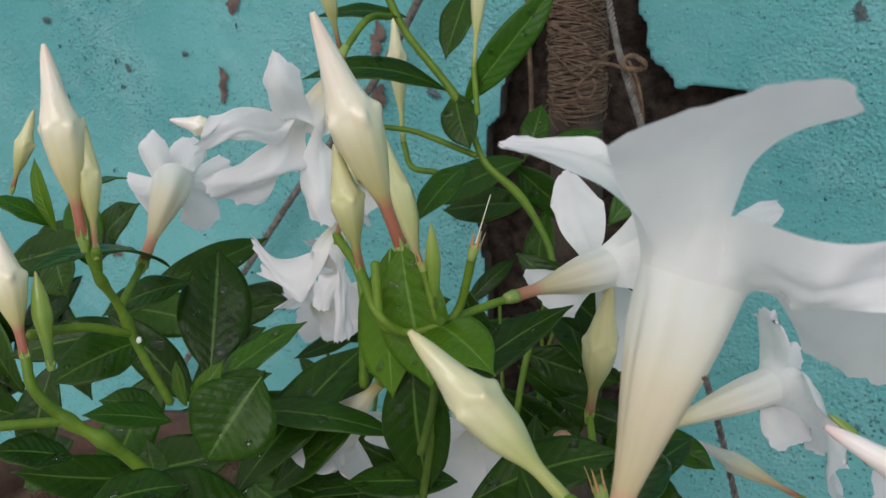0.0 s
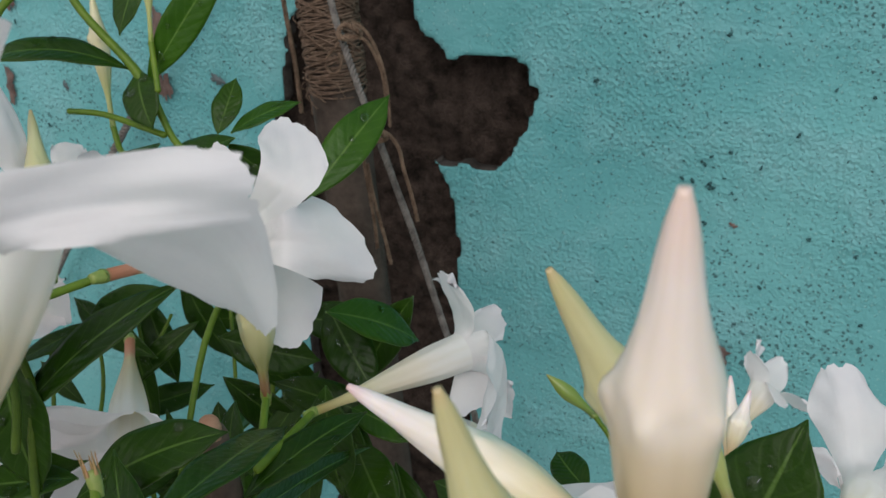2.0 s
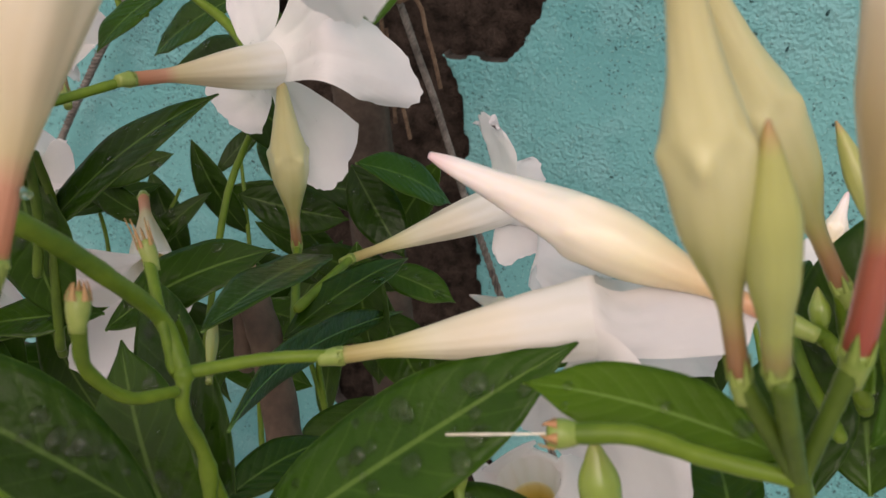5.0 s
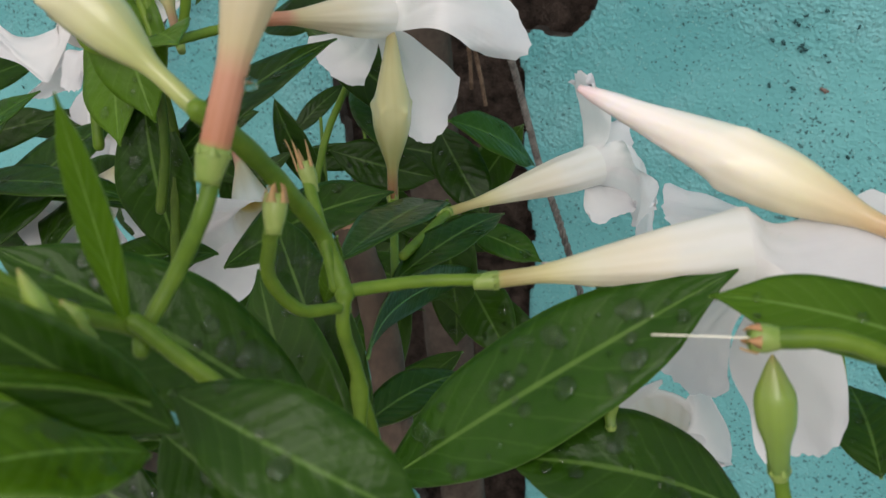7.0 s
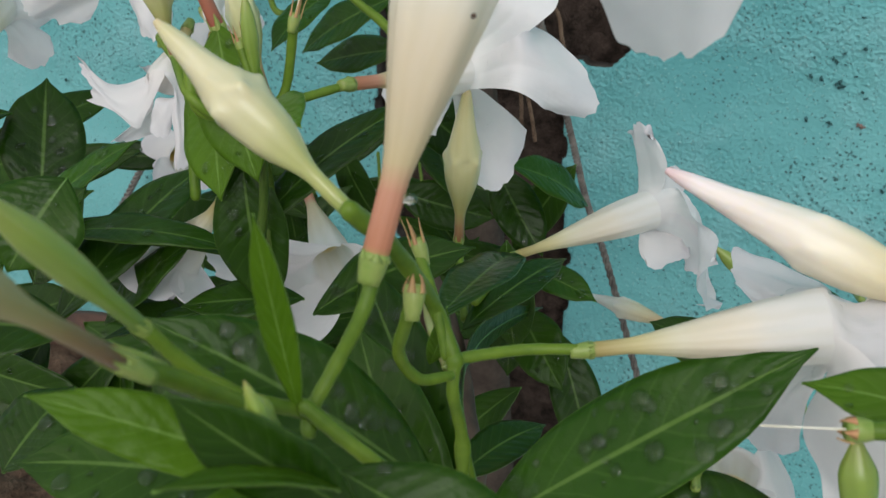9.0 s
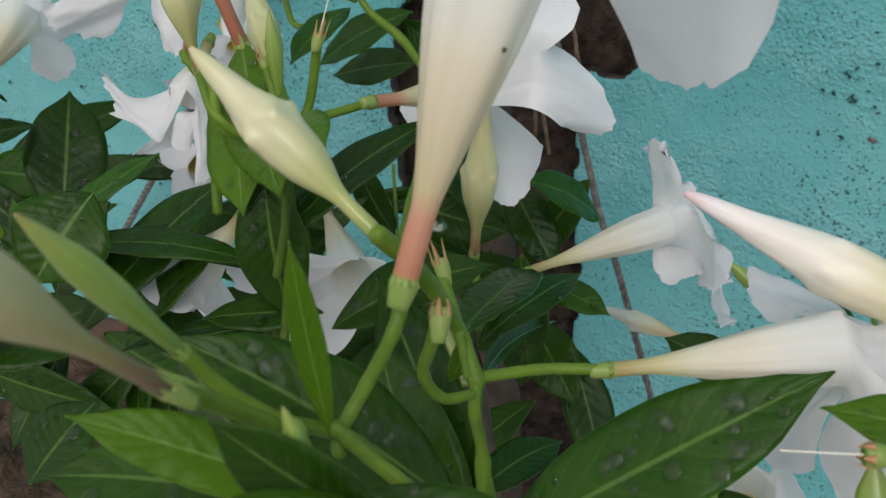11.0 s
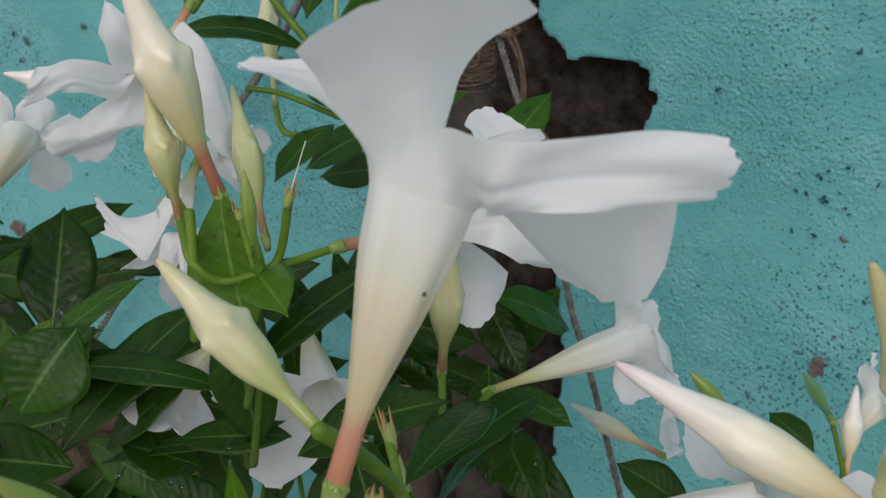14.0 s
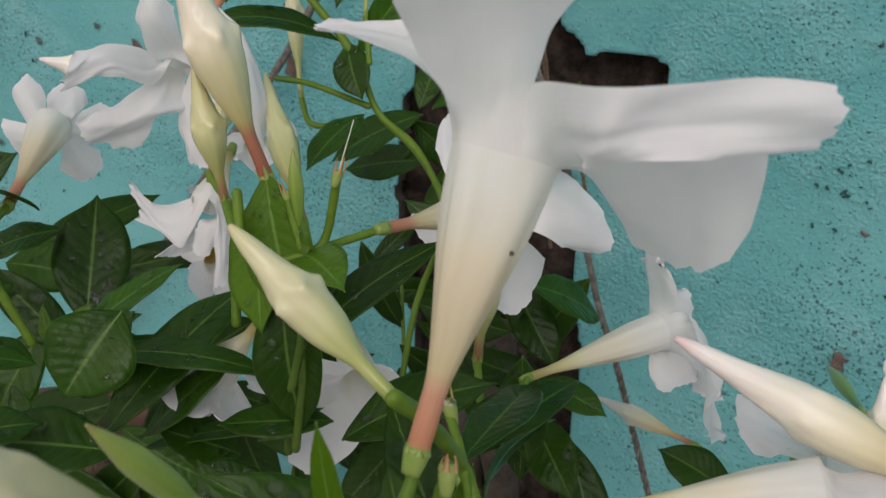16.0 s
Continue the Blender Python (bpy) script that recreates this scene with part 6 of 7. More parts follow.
leaf(SHOOT_L, (-0.2610, 0.1874, 0.8458), (-0.2711, 0.1942, 0.8587), 0.008, mat=NEWLEAF, up=(0,-1,0))
leaf(SHOOT_L, (-0.2602, 0.1883, 0.8467), (-0.2521, 0.1996, 0.8612), 0.008, mat=NEWLEAF, up=(0,-1,0))
leaf(SHOOT_L, (-0.2042, 0.2156, 0.8015), (-0.2273, 0.1980, 0.8167), 0.022, mat=LEAF, up=(0,-0.5,1))
leaf(SHOOT_L, (-0.2305, 0.1949, 0.8138), (-0.2010, 0.2133, 0.8446), 0.016, mat=LEAF, up=(0,-0.5,1))
leaf(SHOOT_L, (-0.2447, 0.1905, 0.8466), (-0.1817, 0.2111, 0.8437), 0.014, mat=LEAF, up=(0,-0.3,1), arch=0.1)
leaf(SHOOT_B, (-0.1803, 0.2154, 0.8771), (-0.1703, 0.2089, 0.8262), 0.024, mat=LEAF, up=(0.3,-1,.4))
leaf(SHOOT_B, (-0.1536, 0.2069, 0.8289), (-0.1078, 0.2300, 0.8508), 0.022, mat=LEAF, up=(0,-0.6,1))
speck = bead(np.array((-0.0650, 0.1242, 0.9461)), unit(np.array((0.1, -1, 0.3))), 0.00045)
part("speck", grid("speck", speck[0], True), WOODY, SHOOT_N, "tiny brown speck")
drop = bead(np.array((-0.0733, 0.1170, 0.9172)), unit(np.array((0.3, -1, -0.4))), 0.0013)
DROPS.append(drop)
sap = bead(np.array((-0.2618, 0.1706, 0.8813)), unit(np.array((0.1, -1, 0.4))), 0.0011)
part("sap_bead", grid("sap_bead", sap[0], True), PETAL, SHOOT_L, "small white bead of sap")

SHOOT_D = thing("leafy_stem", "dense dark foliage low behind the flowers", "plant", group="flowering shoots")
leaf(SHOOT_D, (-0.2021, 0.3397, 0.7751), (-0.1811, 0.3179, 0.7387), 0.0187, mat=LEAF, up=(0.10, -0.9, 0.58), arch=0.045)
leaf(SHOOT_D, (-0.1375, 0.3557, 0.7578), (-0.1065, 0.3316, 0.7327), 0.0250, mat=LEAF, up=(0.28, -0.9, 0.53), arch=0.059)
leaf(SHOOT_D, (-0.1868, 0.3283, 0.8193), (-0.1455, 0.3462, 0.8054), 0.0213, mat=LEAF, up=(0.21, -0.9, 0.52), arch=0.023)
leaf(SHOOT_D, (-0.1712, 0.2926, 0.7757), (-0.1922, 0.2632, 0.7443), 0.0197, mat=LEAF, up=(0.36, -0.9, 0.98), arch=0.059)
leaf(SHOOT_D, (-0.1578, 0.3755, 0.8183), (-0.1281, 0.3622, 0.7824), 0.0230, mat=LEAF, up=(0.41, -0.9, 0.87), arch=0.025)
leaf(SHOOT_D, (-0.2145, 0.3502, 0.7337), (-0.2014, 0.4146, 0.7540), 0.0228, mat=MIDLEAF, up=(-0.45, -0.9, 0.38), arch=0.051)
leaf(SHOOT_D, (-0.1782, 0.3135, 0.7613), (-0.2415, 0.2912, 0.7696), 0.0222, mat=LEAF, up=(-0.37, -0.9, 0.64), arch=0.065)
leaf(SHOOT_D, (-0.1525, 0.3169, 0.8260), (-0.1874, 0.3605, 0.8427), 0.0187, mat=LEAF, up=(0.39, -0.9, 0.99), arch=0.066)
leaf(SHOOT_D, (-0.1133, 0.2934, 0.7573), (-0.1455, 0.2732, 0.7147), 0.0206, mat=LEAF, up=(-0.42, -0.9, 0.68), arch=0.074)
leaf(SHOOT_D, (-0.1208, 0.3646, 0.7433), (-0.0915, 0.3359, 0.6893), 0.0235, mat=LEAF, up=(0.37, -0.9, 0.59), arch=0.079)
leaf(SHOOT_D, (-0.1247, 0.3652, 0.7660), (-0.1824, 0.3588, 0.7795), 0.0186, mat=LEAF, up=(0.49, -0.9, 0.92), arch=0.073)
leaf(SHOOT_D, (-0.1732, 0.3333, 0.7518), (-0.2202, 0.2892, 0.7658), 0.0240, mat=LEAF, up=(-0.19, -0.9, 0.36), arch=0.002)
leaf(SHOOT_D, (-0.1275, 0.4073, 0.8119), (-0.1554, 0.3959, 0.7633), 0.0209, mat=LEAF, up=(0.18, -0.9, 0.44), arch=0.017)
leaf(SHOOT_D, (-0.2118, 0.3581, 0.7765), (-0.1537, 0.3556, 0.7433), 0.0227, mat=LEAF, up=(-0.29, -0.9, 0.39), arch=0.035)
leaf(SHOOT_D, (-0.1722, 0.3450, 0.7160), (-0.2291, 0.3426, 0.7268), 0.0237, mat=MIDLEAF, up=(-0.18, -0.9, 0.88), arch=0.028)
leaf(SHOOT_D, (-0.1341, 0.3297, 0.8040), (-0.1268, 0.3236, 0.7532), 0.0244, mat=LEAF, up=(-0.05, -0.9, 0.74), arch=0.066)
leaf(SHOOT_D, (-0.1438, 0.3600, 0.7731), (-0.1404, 0.3524, 0.7189), 0.0252, mat=LEAF, up=(-0.09, -0.9, 0.92), arch=0.039)
leaf(SHOOT_D, (-0.1901, 0.3889, 0.8001), (-0.1386, 0.4114, 0.7832), 0.0220, mat=LEAF, up=(-0.04, -0.9, 0.76), arch=0.020)
leaf(SHOOT_D, (-0.2759, 0.2610, 0.7585), (-0.2847, 0.2566, 0.7091), 0.0258, mat=LEAF, up=(0.04, -0.9, 0.85), arch=0.032)
leaf(SHOOT_D, (-0.2329, 0.2636, 0.7691), (-0.1866, 0.2949, 0.7736), 0.0241, mat=MIDLEAF, up=(0.42, -0.9, 0.45), arch=0.087)
leaf(SHOOT_D, (-0.3320, 0.2468, 0.8132), (-0.3433, 0.2110, 0.7566), 0.0260, mat=MIDLEAF, up=(0.45, -0.9, 0.64), arch=0.095)
leaf(SHOOT_D, (-0.3883, 0.2104, 0.8013), (-0.4325, 0.2275, 0.8432), 0.0222, mat=LEAF, up=(-0.19, -0.9, 0.57), arch=0.085)
leaf(SHOOT_D, (-0.3631, 0.2128, 0.7827), (-0.3941, 0.2037, 0.7504), 0.0221, mat=MIDLEAF, up=(0.04, -0.9, 0.99), arch=0.012)
leaf(SHOOT_D, (-0.4104, 0.2278, 0.7903), (-0.4753, 0.2115, 0.7782), 0.0212, mat=LEAF, up=(-0.03, -0.9, 0.39), arch=0.043)
leaf(SHOOT_D, (-0.2524, 0.2601, 0.7608), (-0.2941, 0.2629, 0.7878), 0.0254, mat=LEAF, up=(0.20, -0.9, 0.98), arch=0.004)
leaf(SHOOT_D, (-0.3658, 0.2121, 0.8232), (-0.3643, 0.1907, 0.7768), 0.0220, mat=LEAF, up=(0.35, -0.9, 0.74), arch=0.072)
leaf(SHOOT_D, (-0.2553, 0.2302, 0.7816), (-0.2872, 0.1990, 0.7335), 0.0223, mat=LEAF, up=(0.03, -0.9, 0.90), arch=0.061)
leaf(SHOOT_D, (-0.3249, 0.2032, 0.7708), (-0.2582, 0.2090, 0.7649), 0.0199, mat=LEAF, up=(-0.24, -0.9, 0.37), arch=0.083)
leaf(SHOOT_D, (-0.3052, 0.2122, 0.7825), (-0.3397, 0.1650, 0.8036), 0.0196, mat=LEAF, up=(0.41, -0.9, 0.98), arch=0.012)
leaf(SHOOT_D, (-0.3083, 0.2359, 0.7686), (-0.3079, 0.1967, 0.7379), 0.0188, mat=LEAF, up=(0.26, -0.9, 0.73), arch=0.091)
leaf(SHOOT_D, (-0.3021, 0.2299, 0.8186), (-0.2682, 0.2432, 0.8514), 0.0234, mat=LEAF, up=(-0.37, -0.9, 0.78), arch=0.008)
leaf(SHOOT_D, (-0.3788, 0.2037, 0.7944), (-0.4176, 0.1827, 0.8183), 0.0231, mat=LEAF, up=(0.34, -0.9, 0.43), arch=0.045)
leaf(SHOOT_D, (-0.2614, 0.2517, 0.8025), (-0.2176, 0.2495, 0.8402), 0.0251, mat=MIDLEAF, up=(0.07, -0.9, 0.43), arch=0.058)
leaf(SHOOT_D, (-0.3261, 0.2119, 0.7775), (-0.2688, 0.2235, 0.8023), 0.0255, mat=LEAF, up=(0.40, -0.9, 0.92), arch=0.069)
leaf(SHOOT_D, (-0.2597, 0.2555, 0.7723), (-0.2553, 0.2299, 0.7334), 0.0218, mat=LEAF, up=(0.39, -0.9, 0.99), arch=0.090)
leaf(SHOOT_D, (-0.4185, 0.2218, 0.7820), (-0.4475, 0.2143, 0.8225), 0.0195, mat=LEAF, up=(-0.11, -0.9, 1.00), arch=0.064)
leaf(SHOOT_D, (-0.2934, 0.2760, 0.7476), (-0.2469, 0.3121, 0.7340), 0.0201, mat=MIDLEAF, up=(0.00, -0.9, 0.83), arch=0.065)
leaf(SHOOT_D, (-0.3859, 0.1931, 0.8087), (-0.4313, 0.1739, 0.8401), 0.0222, mat=LEAF, up=(0.14, -0.9, 0.87), arch=0.008)
leaf(SHOOT_D, (-0.2738, 0.2245, 0.7880), (-0.2317, 0.2348, 0.7651), 0.0194, mat=MIDLEAF, up=(0.04, -0.9, 0.72), arch=0.043)
leaf(SHOOT_D, (-0.3116, 0.2415, 0.8022), (-0.3541, 0.2350, 0.8416), 0.0202, mat=LEAF, up=(0.16, -0.9, 0.82), arch=0.003)
leaf(SHOOT_D, (-0.1671, 0.2938, 0.7884), (-0.1273, 0.3169, 0.7660), 0.0184, mat=MIDLEAF, up=(-0.04, -0.9, 0.44), arch=0.005)
leaf(SHOOT_D, (-0.1879, 0.3191, 0.8728), (-0.1411, 0.3339, 0.8307), 0.0209, mat=LEAF, up=(0.11, -0.9, 0.81), arch=0.070)
leaf(SHOOT_D, (-0.2166, 0.2880, 0.7629), (-0.2628, 0.2730, 0.7852), 0.0191, mat=LEAF, up=(0.30, -0.9, 0.61), arch=0.082)
leaf(SHOOT_D, (-0.1763, 0.3205, 0.7927), (-0.1593, 0.2872, 0.7526), 0.0192, mat=LEAF, up=(-0.21, -0.9, 0.83), arch=0.083)
leaf(SHOOT_D, (-0.2165, 0.3010, 0.7668), (-0.2306, 0.2864, 0.7132), 0.0206, mat=LEAF, up=(-0.28, -0.9, 0.76), arch=0.033)
leaf(SHOOT_D, (-0.2305, 0.4245, 0.8551), (-0.2795, 0.4195, 0.8437), 0.0238, mat=LEAF, up=(-0.42, -0.9, 0.88), arch=0.002)
leaf(SHOOT_D, (-0.2155, 0.4209, 0.8563), (-0.2063, 0.3957, 0.8092), 0.0192, mat=LEAF, up=(-0.32, -0.9, 0.83), arch=0.088)
leaf(SHOOT_D, (-0.2258, 0.4115, 0.8846), (-0.2754, 0.3997, 0.8546), 0.0232, mat=MIDLEAF, up=(-0.44, -0.9, 0.68), arch=0.079)
leaf(SHOOT_D, (-0.2349, 0.4174, 0.8788), (-0.2004, 0.4293, 0.8490), 0.0192, mat=MIDLEAF, up=(-0.25, -0.9, 0.45), arch=0.077)
leaf(SHOOT_D, (-0.2666, 0.2566, 0.7815), (-0.3304, 0.2650, 0.8070), 0.0219, mat=LEAF, up=(0.21, -0.9, 0.94), arch=0.041)
leaf(SHOOT_D, (-0.2655, 0.2856, 0.7734), (-0.2449, 0.2905, 0.7110), 0.0257, mat=LEAF, up=(0.02, -0.9, 0.80), arch=0.080)
leaf(SHOOT_D, (-0.2652, 0.2515, 0.8045), (-0.2543, 0.2138, 0.7468), 0.0193, mat=LEAF, up=(-0.11, -0.9, 0.67), arch=0.027)
leaf(SHOOT_D, (-0.3366, 0.2453, 0.8309), (-0.3847, 0.2020, 0.8257), 0.0196, mat=LEAF, up=(-0.28, -0.9, 0.46), arch=0.072)
leaf(SHOOT_D, (-0.3714, 0.2475, 0.8543), (-0.4045, 0.2715, 0.8818), 0.0205, mat=MIDLEAF, up=(0.35, -0.9, 0.64), arch=0.040)
leaf(SHOOT_D, (-0.3605, 0.2731, 0.8180), (-0.3017, 0.3014, 0.8307), 0.0197, mat=LEAF, up=(0.30, -0.9, 0.57), arch=0.053)
leaf(SHOOT_D, (-0.4084, 0.2685, 0.8347), (-0.4136, 0.2254, 0.8081), 0.0218, mat=LEAF, up=(-0.05, -0.9, 0.47), arch=0.042)
leaf(SHOOT_D, (-0.3697, 0.2746, 0.8316), (-0.3385, 0.3329, 0.8459), 0.0190, mat=LEAF, up=(0.02, -0.9, 0.34), arch=0.057)
leaf(SHOOT_D, (-0.4334, 0.2527, 0.8403), (-0.3964, 0.2716, 0.8646), 0.0229, mat=LEAF, up=(0.39, -0.9, 0.79), arch=0.008)
leaf(SHOOT_D, (-0.3681, 0.2578, 0.8308), (-0.3191, 0.2658, 0.8291), 0.0235, mat=MIDLEAF, up=(-0.29, -0.9, 0.68), arch=0.053)
leaf(SHOOT_D, (-0.4035, 0.2221, 0.8196), (-0.4290, 0.2059, 0.8555), 0.0217, mat=LEAF, up=(-0.14, -0.9, 0.78), arch=0.011)
leaf(SHOOT_D, (-0.4147, 0.2581, 0.8251), (-0.3704, 0.2325, 0.7913), 0.0210, mat=MIDLEAF, up=(-0.26, -0.9, 0.69), arch=0.046)
leaf(SHOOT_D, (-0.4333, 0.2259, 0.7995), (-0.4055, 0.2373, 0.8519), 0.0210, mat=LEAF, up=(0.45, -0.9, 0.83), arch=0.056)
leaf(SHOOT_D, (-0.4180, 0.2333, 0.8520), (-0.3707, 0.2494, 0.8690), 0.0218, mat=LEAF, up=(-0.05, -0.9, 0.57), arch=0.010)
leaf(SHOOT_D, (-0.3877, 0.2649, 0.8498), (-0.3532, 0.2622, 0.8857), 0.0217, mat=LEAF, up=(-0.40, -0.9, 0.32), arch=0.099)
leaf(SHOOT_D, (-0.2473, 0.3529, 0.7531), (-0.2098, 0.3316, 0.7069), 0.0124, mat=LEAF, up=(-0.35, -0.9, 0.78), arch=0.048)
leaf(SHOOT_D, (-0.1924, 0.4112, 0.7471), (-0.2231, 0.3922, 0.7157), 0.0127, mat=LEAF, up=(0.49, -0.9, 0.67), arch=0.026)
leaf(SHOOT_D, (-0.2943, 0.3600, 0.7922), (-0.3266, 0.3330, 0.7760), 0.0131, mat=LEAF, up=(-0.40, -0.9, 0.80), arch=0.025)
leaf(SHOOT_D, (-0.2327, 0.3709, 0.7981), (-0.2648, 0.3442, 0.7657), 0.0124, mat=LEAF, up=(0.43, -0.9, 1.00), arch=0.071)
leaf(SHOOT_D, (-0.1644, 0.3730, 0.7811), (-0.1824, 0.3316, 0.7424), 0.0143, mat=LEAF, up=(-0.08, -0.9, 0.53), arch=0.009)
leaf(SHOOT_D, (-0.2113, 0.4317, 0.7755), (-0.2603, 0.4004, 0.7789), 0.0150, mat=LEAF, up=(0.05, -0.9, 0.34), arch=0.092)
leaf(SHOOT_D, (-0.3180, 0.3656, 0.7327), (-0.3575, 0.3756, 0.7483), 0.0110, mat=LEAF, up=(0.19, -0.9, 0.55), arch=0.076)
leaf(SHOOT_D, (-0.2787, 0.3852, 0.7983), (-0.2535, 0.3725, 0.7553), 0.0165, mat=LEAF, up=(0.43, -0.9, 1.00), arch=0.014)
leaf(SHOOT_D, (-0.2233, 0.4019, 0.7185), (-0.2586, 0.3790, 0.6815), 0.0121, mat=LEAF, up=(-0.09, -0.9, 0.32), arch=0.053)
leaf(SHOOT_D, (-0.2977, 0.3466, 0.7873), (-0.2682, 0.3814, 0.7943), 0.0114, mat=LEAF, up=(0.28, -0.9, 0.81), arch=0.079)
leaf(SHOOT_D, (-0.2428, 0.3481, 0.7869), (-0.3011, 0.3581, 0.8069), 0.0150, mat=LEAF, up=(-0.09, -0.9, 0.50), arch=0.089)
leaf(SHOOT_D, (-0.2584, 0.3680, 0.7249), (-0.2324, 0.3533, 0.6940), 0.0176, mat=LEAF, up=(-0.17, -0.9, 0.66), arch=0.042)
leaf(SHOOT_D, (-0.3033, 0.3207, 0.7449), (-0.3312, 0.2901, 0.7154), 0.0133, mat=LEAF, up=(0.29, -0.9, 0.92), arch=0.088)
leaf(SHOOT_D, (-0.2686, 0.3333, 0.7518), (-0.2221, 0.3319, 0.7074), 0.0117, mat=LEAF, up=(0.41, -0.9, 0.68), arch=0.066)
leaf(SHOOT_D, (-0.1965, 0.4183, 0.7104), (-0.1942, 0.3880, 0.6566), 0.0148, mat=LEAF, up=(0.06, -0.9, 0.41), arch=0.065)
leaf(SHOOT_D, (-0.2432, 0.3611, 0.8199), (-0.2818, 0.3481, 0.8052), 0.0150, mat=LEAF, up=(-0.05, -0.9, 0.51), arch=0.073)
leaf(SHOOT_D, (-0.3205, 0.3545, 0.8053), (-0.3636, 0.3237, 0.8101), 0.0158, mat=LEAF, up=(-0.27, -0.9, 0.51), arch=0.045)
leaf(SHOOT_D, (-0.2595, 0.3509, 0.8009), (-0.2483, 0.3449, 0.7428), 0.0124, mat=LEAF, up=(0.36, -0.9, 0.78), arch=0.006)
leaf(SHOOT_D, (-0.2928, 0.3710, 0.7206), (-0.2437, 0.3941, 0.7070), 0.0149, mat=LEAF, up=(0.03, -0.9, 0.47), arch=0.095)
leaf(SHOOT_D, (-0.1679, 0.3886, 0.7621), (-0.1329, 0.3700, 0.7118), 0.0139, mat=LEAF, up=(0.38, -0.9, 0.53), arch=0.096)
leaf(SHOOT_D, (-0.1940, 0.3778, 0.7890), (-0.1668, 0.3800, 0.7558), 0.0129, mat=LEAF, up=(0.22, -0.9, 0.65), arch=0.030)
leaf(SHOOT_D, (-0.2802, 0.3513, 0.7428), (-0.2449, 0.3905, 0.7465), 0.0173, mat=LEAF, up=(-0.32, -0.9, 0.46), arch=0.013)
leaf(SHOOT_D, (-0.2048, 0.3637, 0.7893), (-0.1746, 0.3760, 0.7631), 0.0110, mat=LEAF, up=(0.09, -0.9, 0.68), arch=0.042)
leaf(SHOOT_D, (-0.2659, 0.4210, 0.7839), (-0.2470, 0.4537, 0.8075), 0.0112, mat=LEAF, up=(0.29, -0.9, 0.41), arch=0.090)
leaf(SHOOT_D, (-0.2291, 0.3727, 0.7276), (-0.1677, 0.3773, 0.7188), 0.0114, mat=LEAF, up=(0.28, -0.9, 0.94), arch=0.032)
leaf(SHOOT_D, (-0.2463, 0.3800, 0.8201), (-0.2231, 0.3853, 0.7696), 0.0162, mat=LEAF, up=(0.03, -0.9, 0.72), arch=0.077)
stem(SHOOT_D, [(-0.3244, 0.3593, 0.8064), (-0.3043, 0.3345, 0.7601), (-0.2749, 0.2832, 0.6993)], 0.0009, 0.0014)
stem(SHOOT_D, [(-0.3011, 0.3663, 0.7995), (-0.2806, 0.3446, 0.7592), (-0.2675, 0.2863, 0.6991)], 0.0009, 0.0014)
stem(SHOOT_D, [(-0.2765, 0.3754, 0.7955), (-0.2609, 0.3529, 0.7584), (-0.2452, 0.2958, 0.6982)], 0.0009, 0.0014)
stem(SHOOT_D, [(-0.2591, 0.3814, 0.7920), (-0.2623, 0.3523, 0.7585), (-0.2209, 0.3061, 0.6972)], 0.0009, 0.0014)
stem(SHOOT_D, [(-0.2327, 0.3994, 0.8054), (-0.2162, 0.3719, 0.7567), (-0.1874, 0.3203, 0.6959)], 0.0009, 0.0014)
stem(SHOOT_D, [(-0.2121, 0.4063, 0.8007), (-0.1928, 0.3818, 0.7558), (-0.1577, 0.3329, 0.6948)], 0.0009, 0.0014)
stem(SHOOT_D, [(-0.2010, 0.4150, 0.8088), (-0.1985, 0.3794, 0.7560), (-0.1564, 0.3334, 0.6947)], 0.0009, 0.0014)
stem(SHOOT_D, [(-0.1414, 0.2620, 0.8201), (-0.1226, 0.2429, 0.8025), (-0.1057, 0.2206, 0.7683)], 0.0055, 0.006, mat=WOODY)
stem(SHOOT_R, [(-0.0340, 0.4078, 0.7630), (-0.0206, 0.3969, 0.7524), (-0.0051, 0.3679, 0.7268)], 0.0012, 0.0014)
stem(SHOOT_R, [(0.0377, 0.2751, 0.8428), (0.0374, 0.2654, 0.8353), (0.0403, 0.2440, 0.8253)], 0.0012, 0.0014)
stem(SHOOT_R, [(0.0458, 0.2009, 0.8860), (0.0481, 0.2124, 0.8666), (0.0510, 0.1871, 0.8613)], 0.0014, 0.0016)
stem(SHOOT_R, [(0.0322, 0.2132, 0.8572), (0.0362, 0.2017, 0.8547), (0.0423, 0.1857, 0.8536)], 0.0013, 0.0014)
leaf(SHOOT_R, (0.0409, 0.2017, 0.8260), (0.0309, 0.2323, 0.8467), 0.026, mat=LEAF, up=(0,-1,.4))
leaf(SHOOT_R, (0.0522, 0.2060, 0.8255), (0.0461, 0.2337, 0.8607), 0.03, mat=LEAF, up=(-0.2,-1,.4))
leaf(SHOOT_R, (0.0168, 0.2498, 0.8160), (0.0008, 0.2730, 0.8280), 0.022, mat=LEAF, up=(0.2,-1,.5))
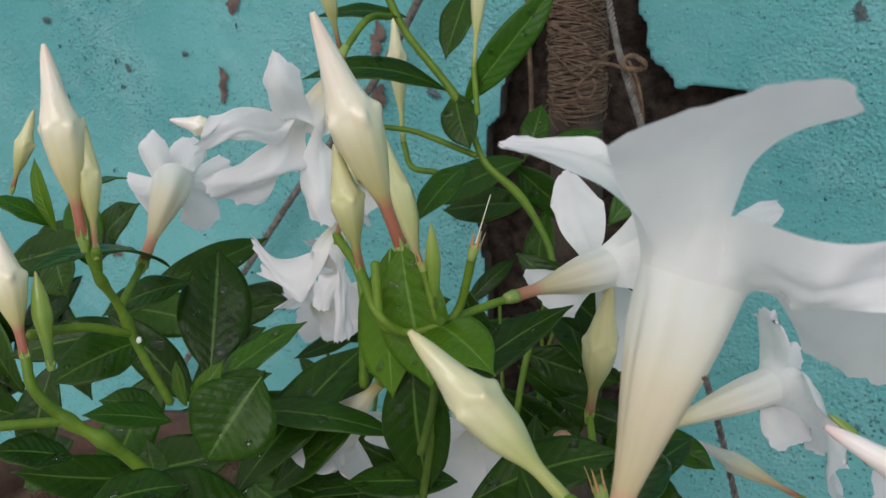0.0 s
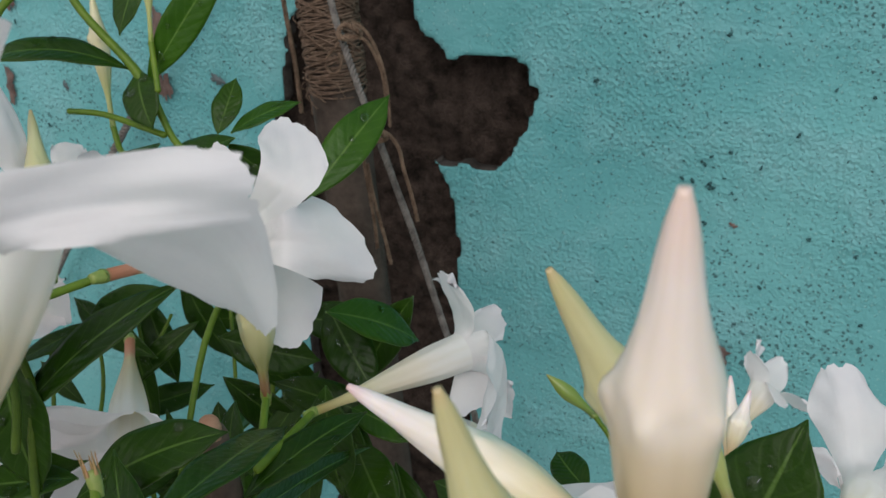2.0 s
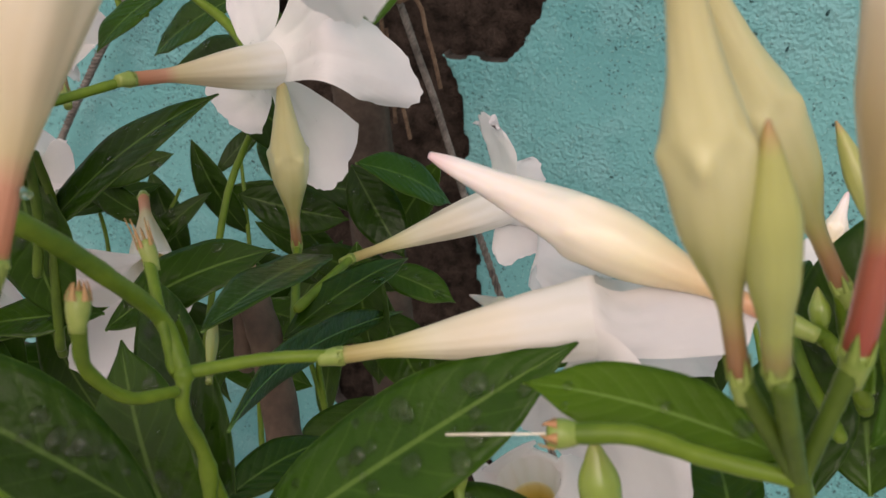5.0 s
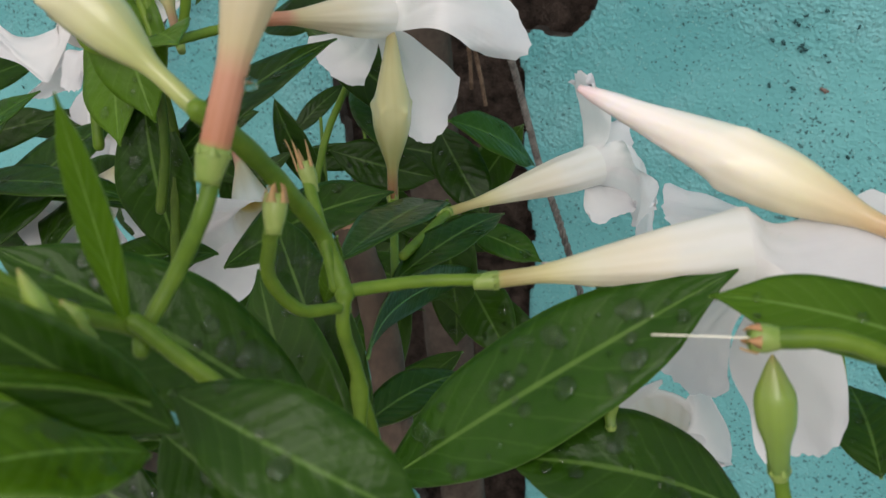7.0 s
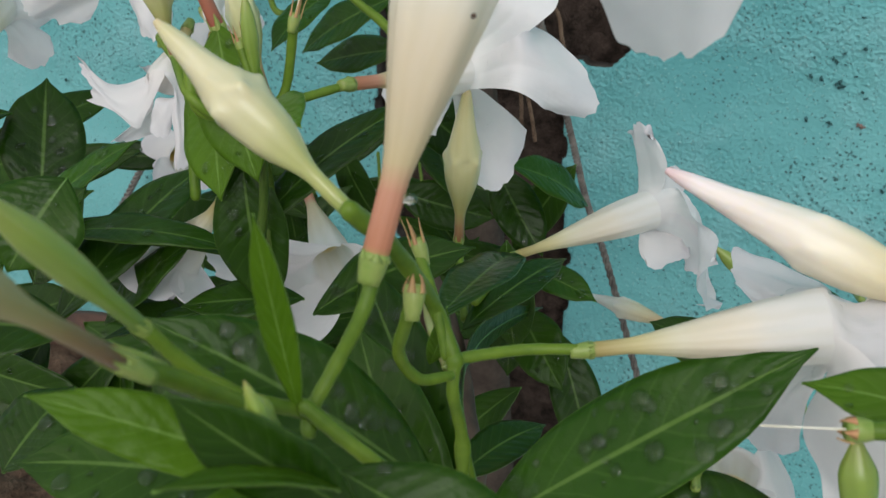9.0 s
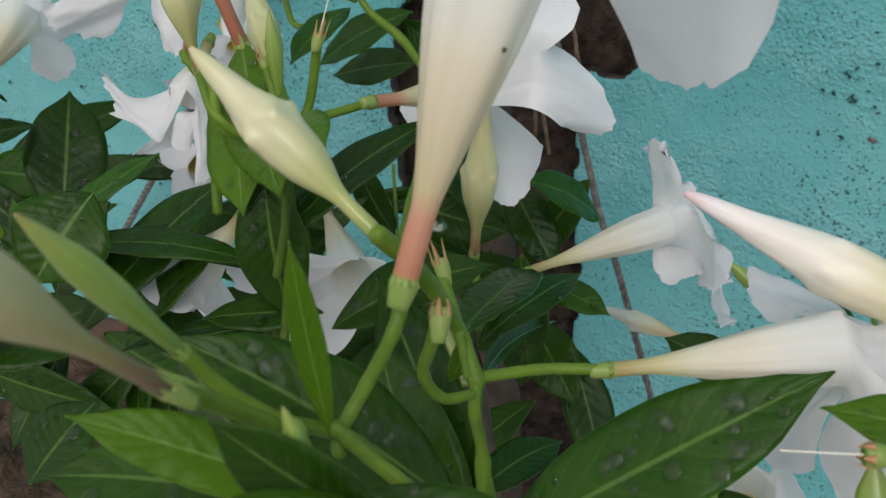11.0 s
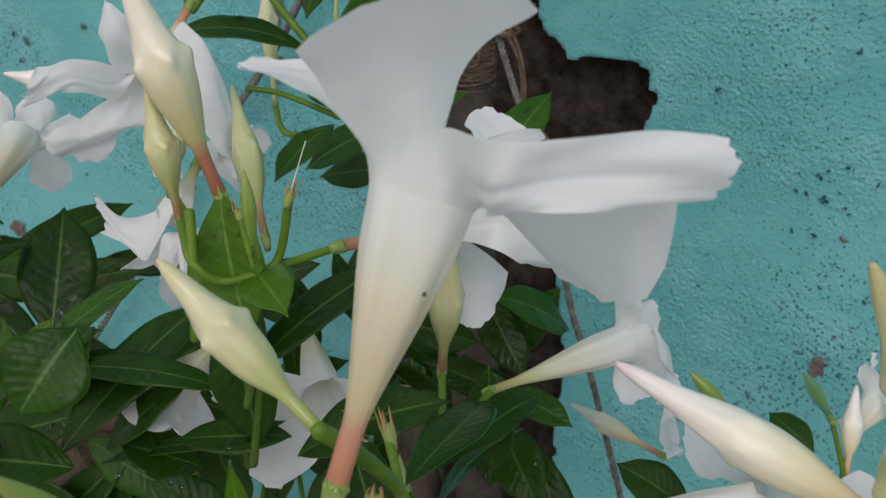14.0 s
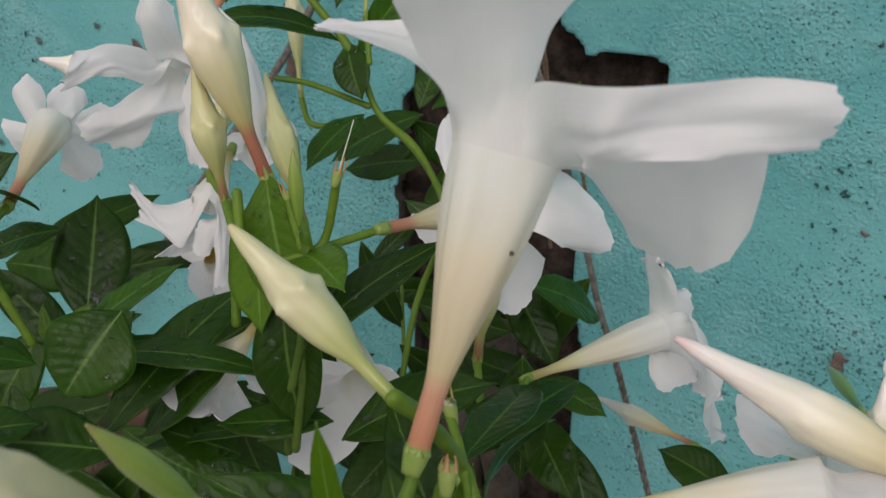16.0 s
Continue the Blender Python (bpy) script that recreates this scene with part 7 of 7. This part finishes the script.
stem(SHOOT_B, [(-0.1768, 0.2110, 0.8760), (-0.1882, 0.2216, 0.8674), (-0.1855, 0.2194, 0.8308), (-0.1818, 0.2155, 0.8100)], 0.0014, 0.0016, mat=SHADED_STEM, nodes=(0.35, 0.7))
stem(SHOOT_B, [(-0.1690, 0.2110, 0.8800), (-0.1707, 0.2148, 0.8623), (-0.1699, 0.2093, 0.8451), (-0.1727, 0.2070, 0.8192)], 0.0013, 0.0016, mat=SHADED_STEM, nodes=(0.5,))
bud(SHOOT_B, (-0.2243, 0.2359, 0.9027), (-0.2185, 0.2432, 0.9373), 0.0035, GREENISH)
stem(SHOOT_B, [(-0.2245, 0.2363, 0.9036), (-0.2075, 0.2265, 0.8916), (-0.2000, 0.2143, 0.8587)], 0.0017, 0.0018)
leaf(SHOOT_N, (-0.1053, 0.1209, 0.8407), (-0.1654, 0.1017, 0.8445), 0.024, mat=LEAF, up=(0,-0.6,1), arch=0.05, drops=12)
stem(SHOOT_D, [(-0.1370, 0.2493, 0.7954), (-0.1383, 0.2544, 0.8127), (-0.1402, 0.2592, 0.8269)], 0.0042, 0.0042, mat=WOODY, name="cut_stub")
stem(SHOOT_D, [(-0.1396, 0.2575, 0.8220), (-0.1402, 0.2592, 0.8269)], 0.0045, 0.0044, mat=BRICK, name="cut_end", label="pale cut end of a woody stub")
stem(SHOOT_R, [(0.0060, 0.1498, 0.8459), (0.0091, 0.1480, 0.8356), (0.0168, 0.1429, 0.8135)], 0.0013, 0.0015)
stem(SHOOT_R, [(0.0716, 0.2744, 0.8244), (0.0710, 0.2656, 0.8212), (0.0744, 0.2039, 0.8051)], 0.0015, 0.0017)
stem(SHOOT_F, [(-0.0206, 0.2051, 0.7898), (-0.0180, 0.2004, 0.7790), (-0.0178, 0.1804, 0.7644)], 0.0014, 0.0016)

# ---------------------------------------------------------------- raindrops
if DROPS:
    tagged(part("raindrops", grid("raindrops", DROPS[0][0], True, extra=DROPS[1:]), WATER), "clear raindrops beaded on the leaves", "water", kind="stuff")
beads = grid("petal_raindrops", PETAL_DROPS[0][0], True, extra=PETAL_DROPS[1:])
tagged(part("petal_raindrops", beads, THIN_WATER), "small clear raindrops on white petals", "raindrops", kind="stuff")
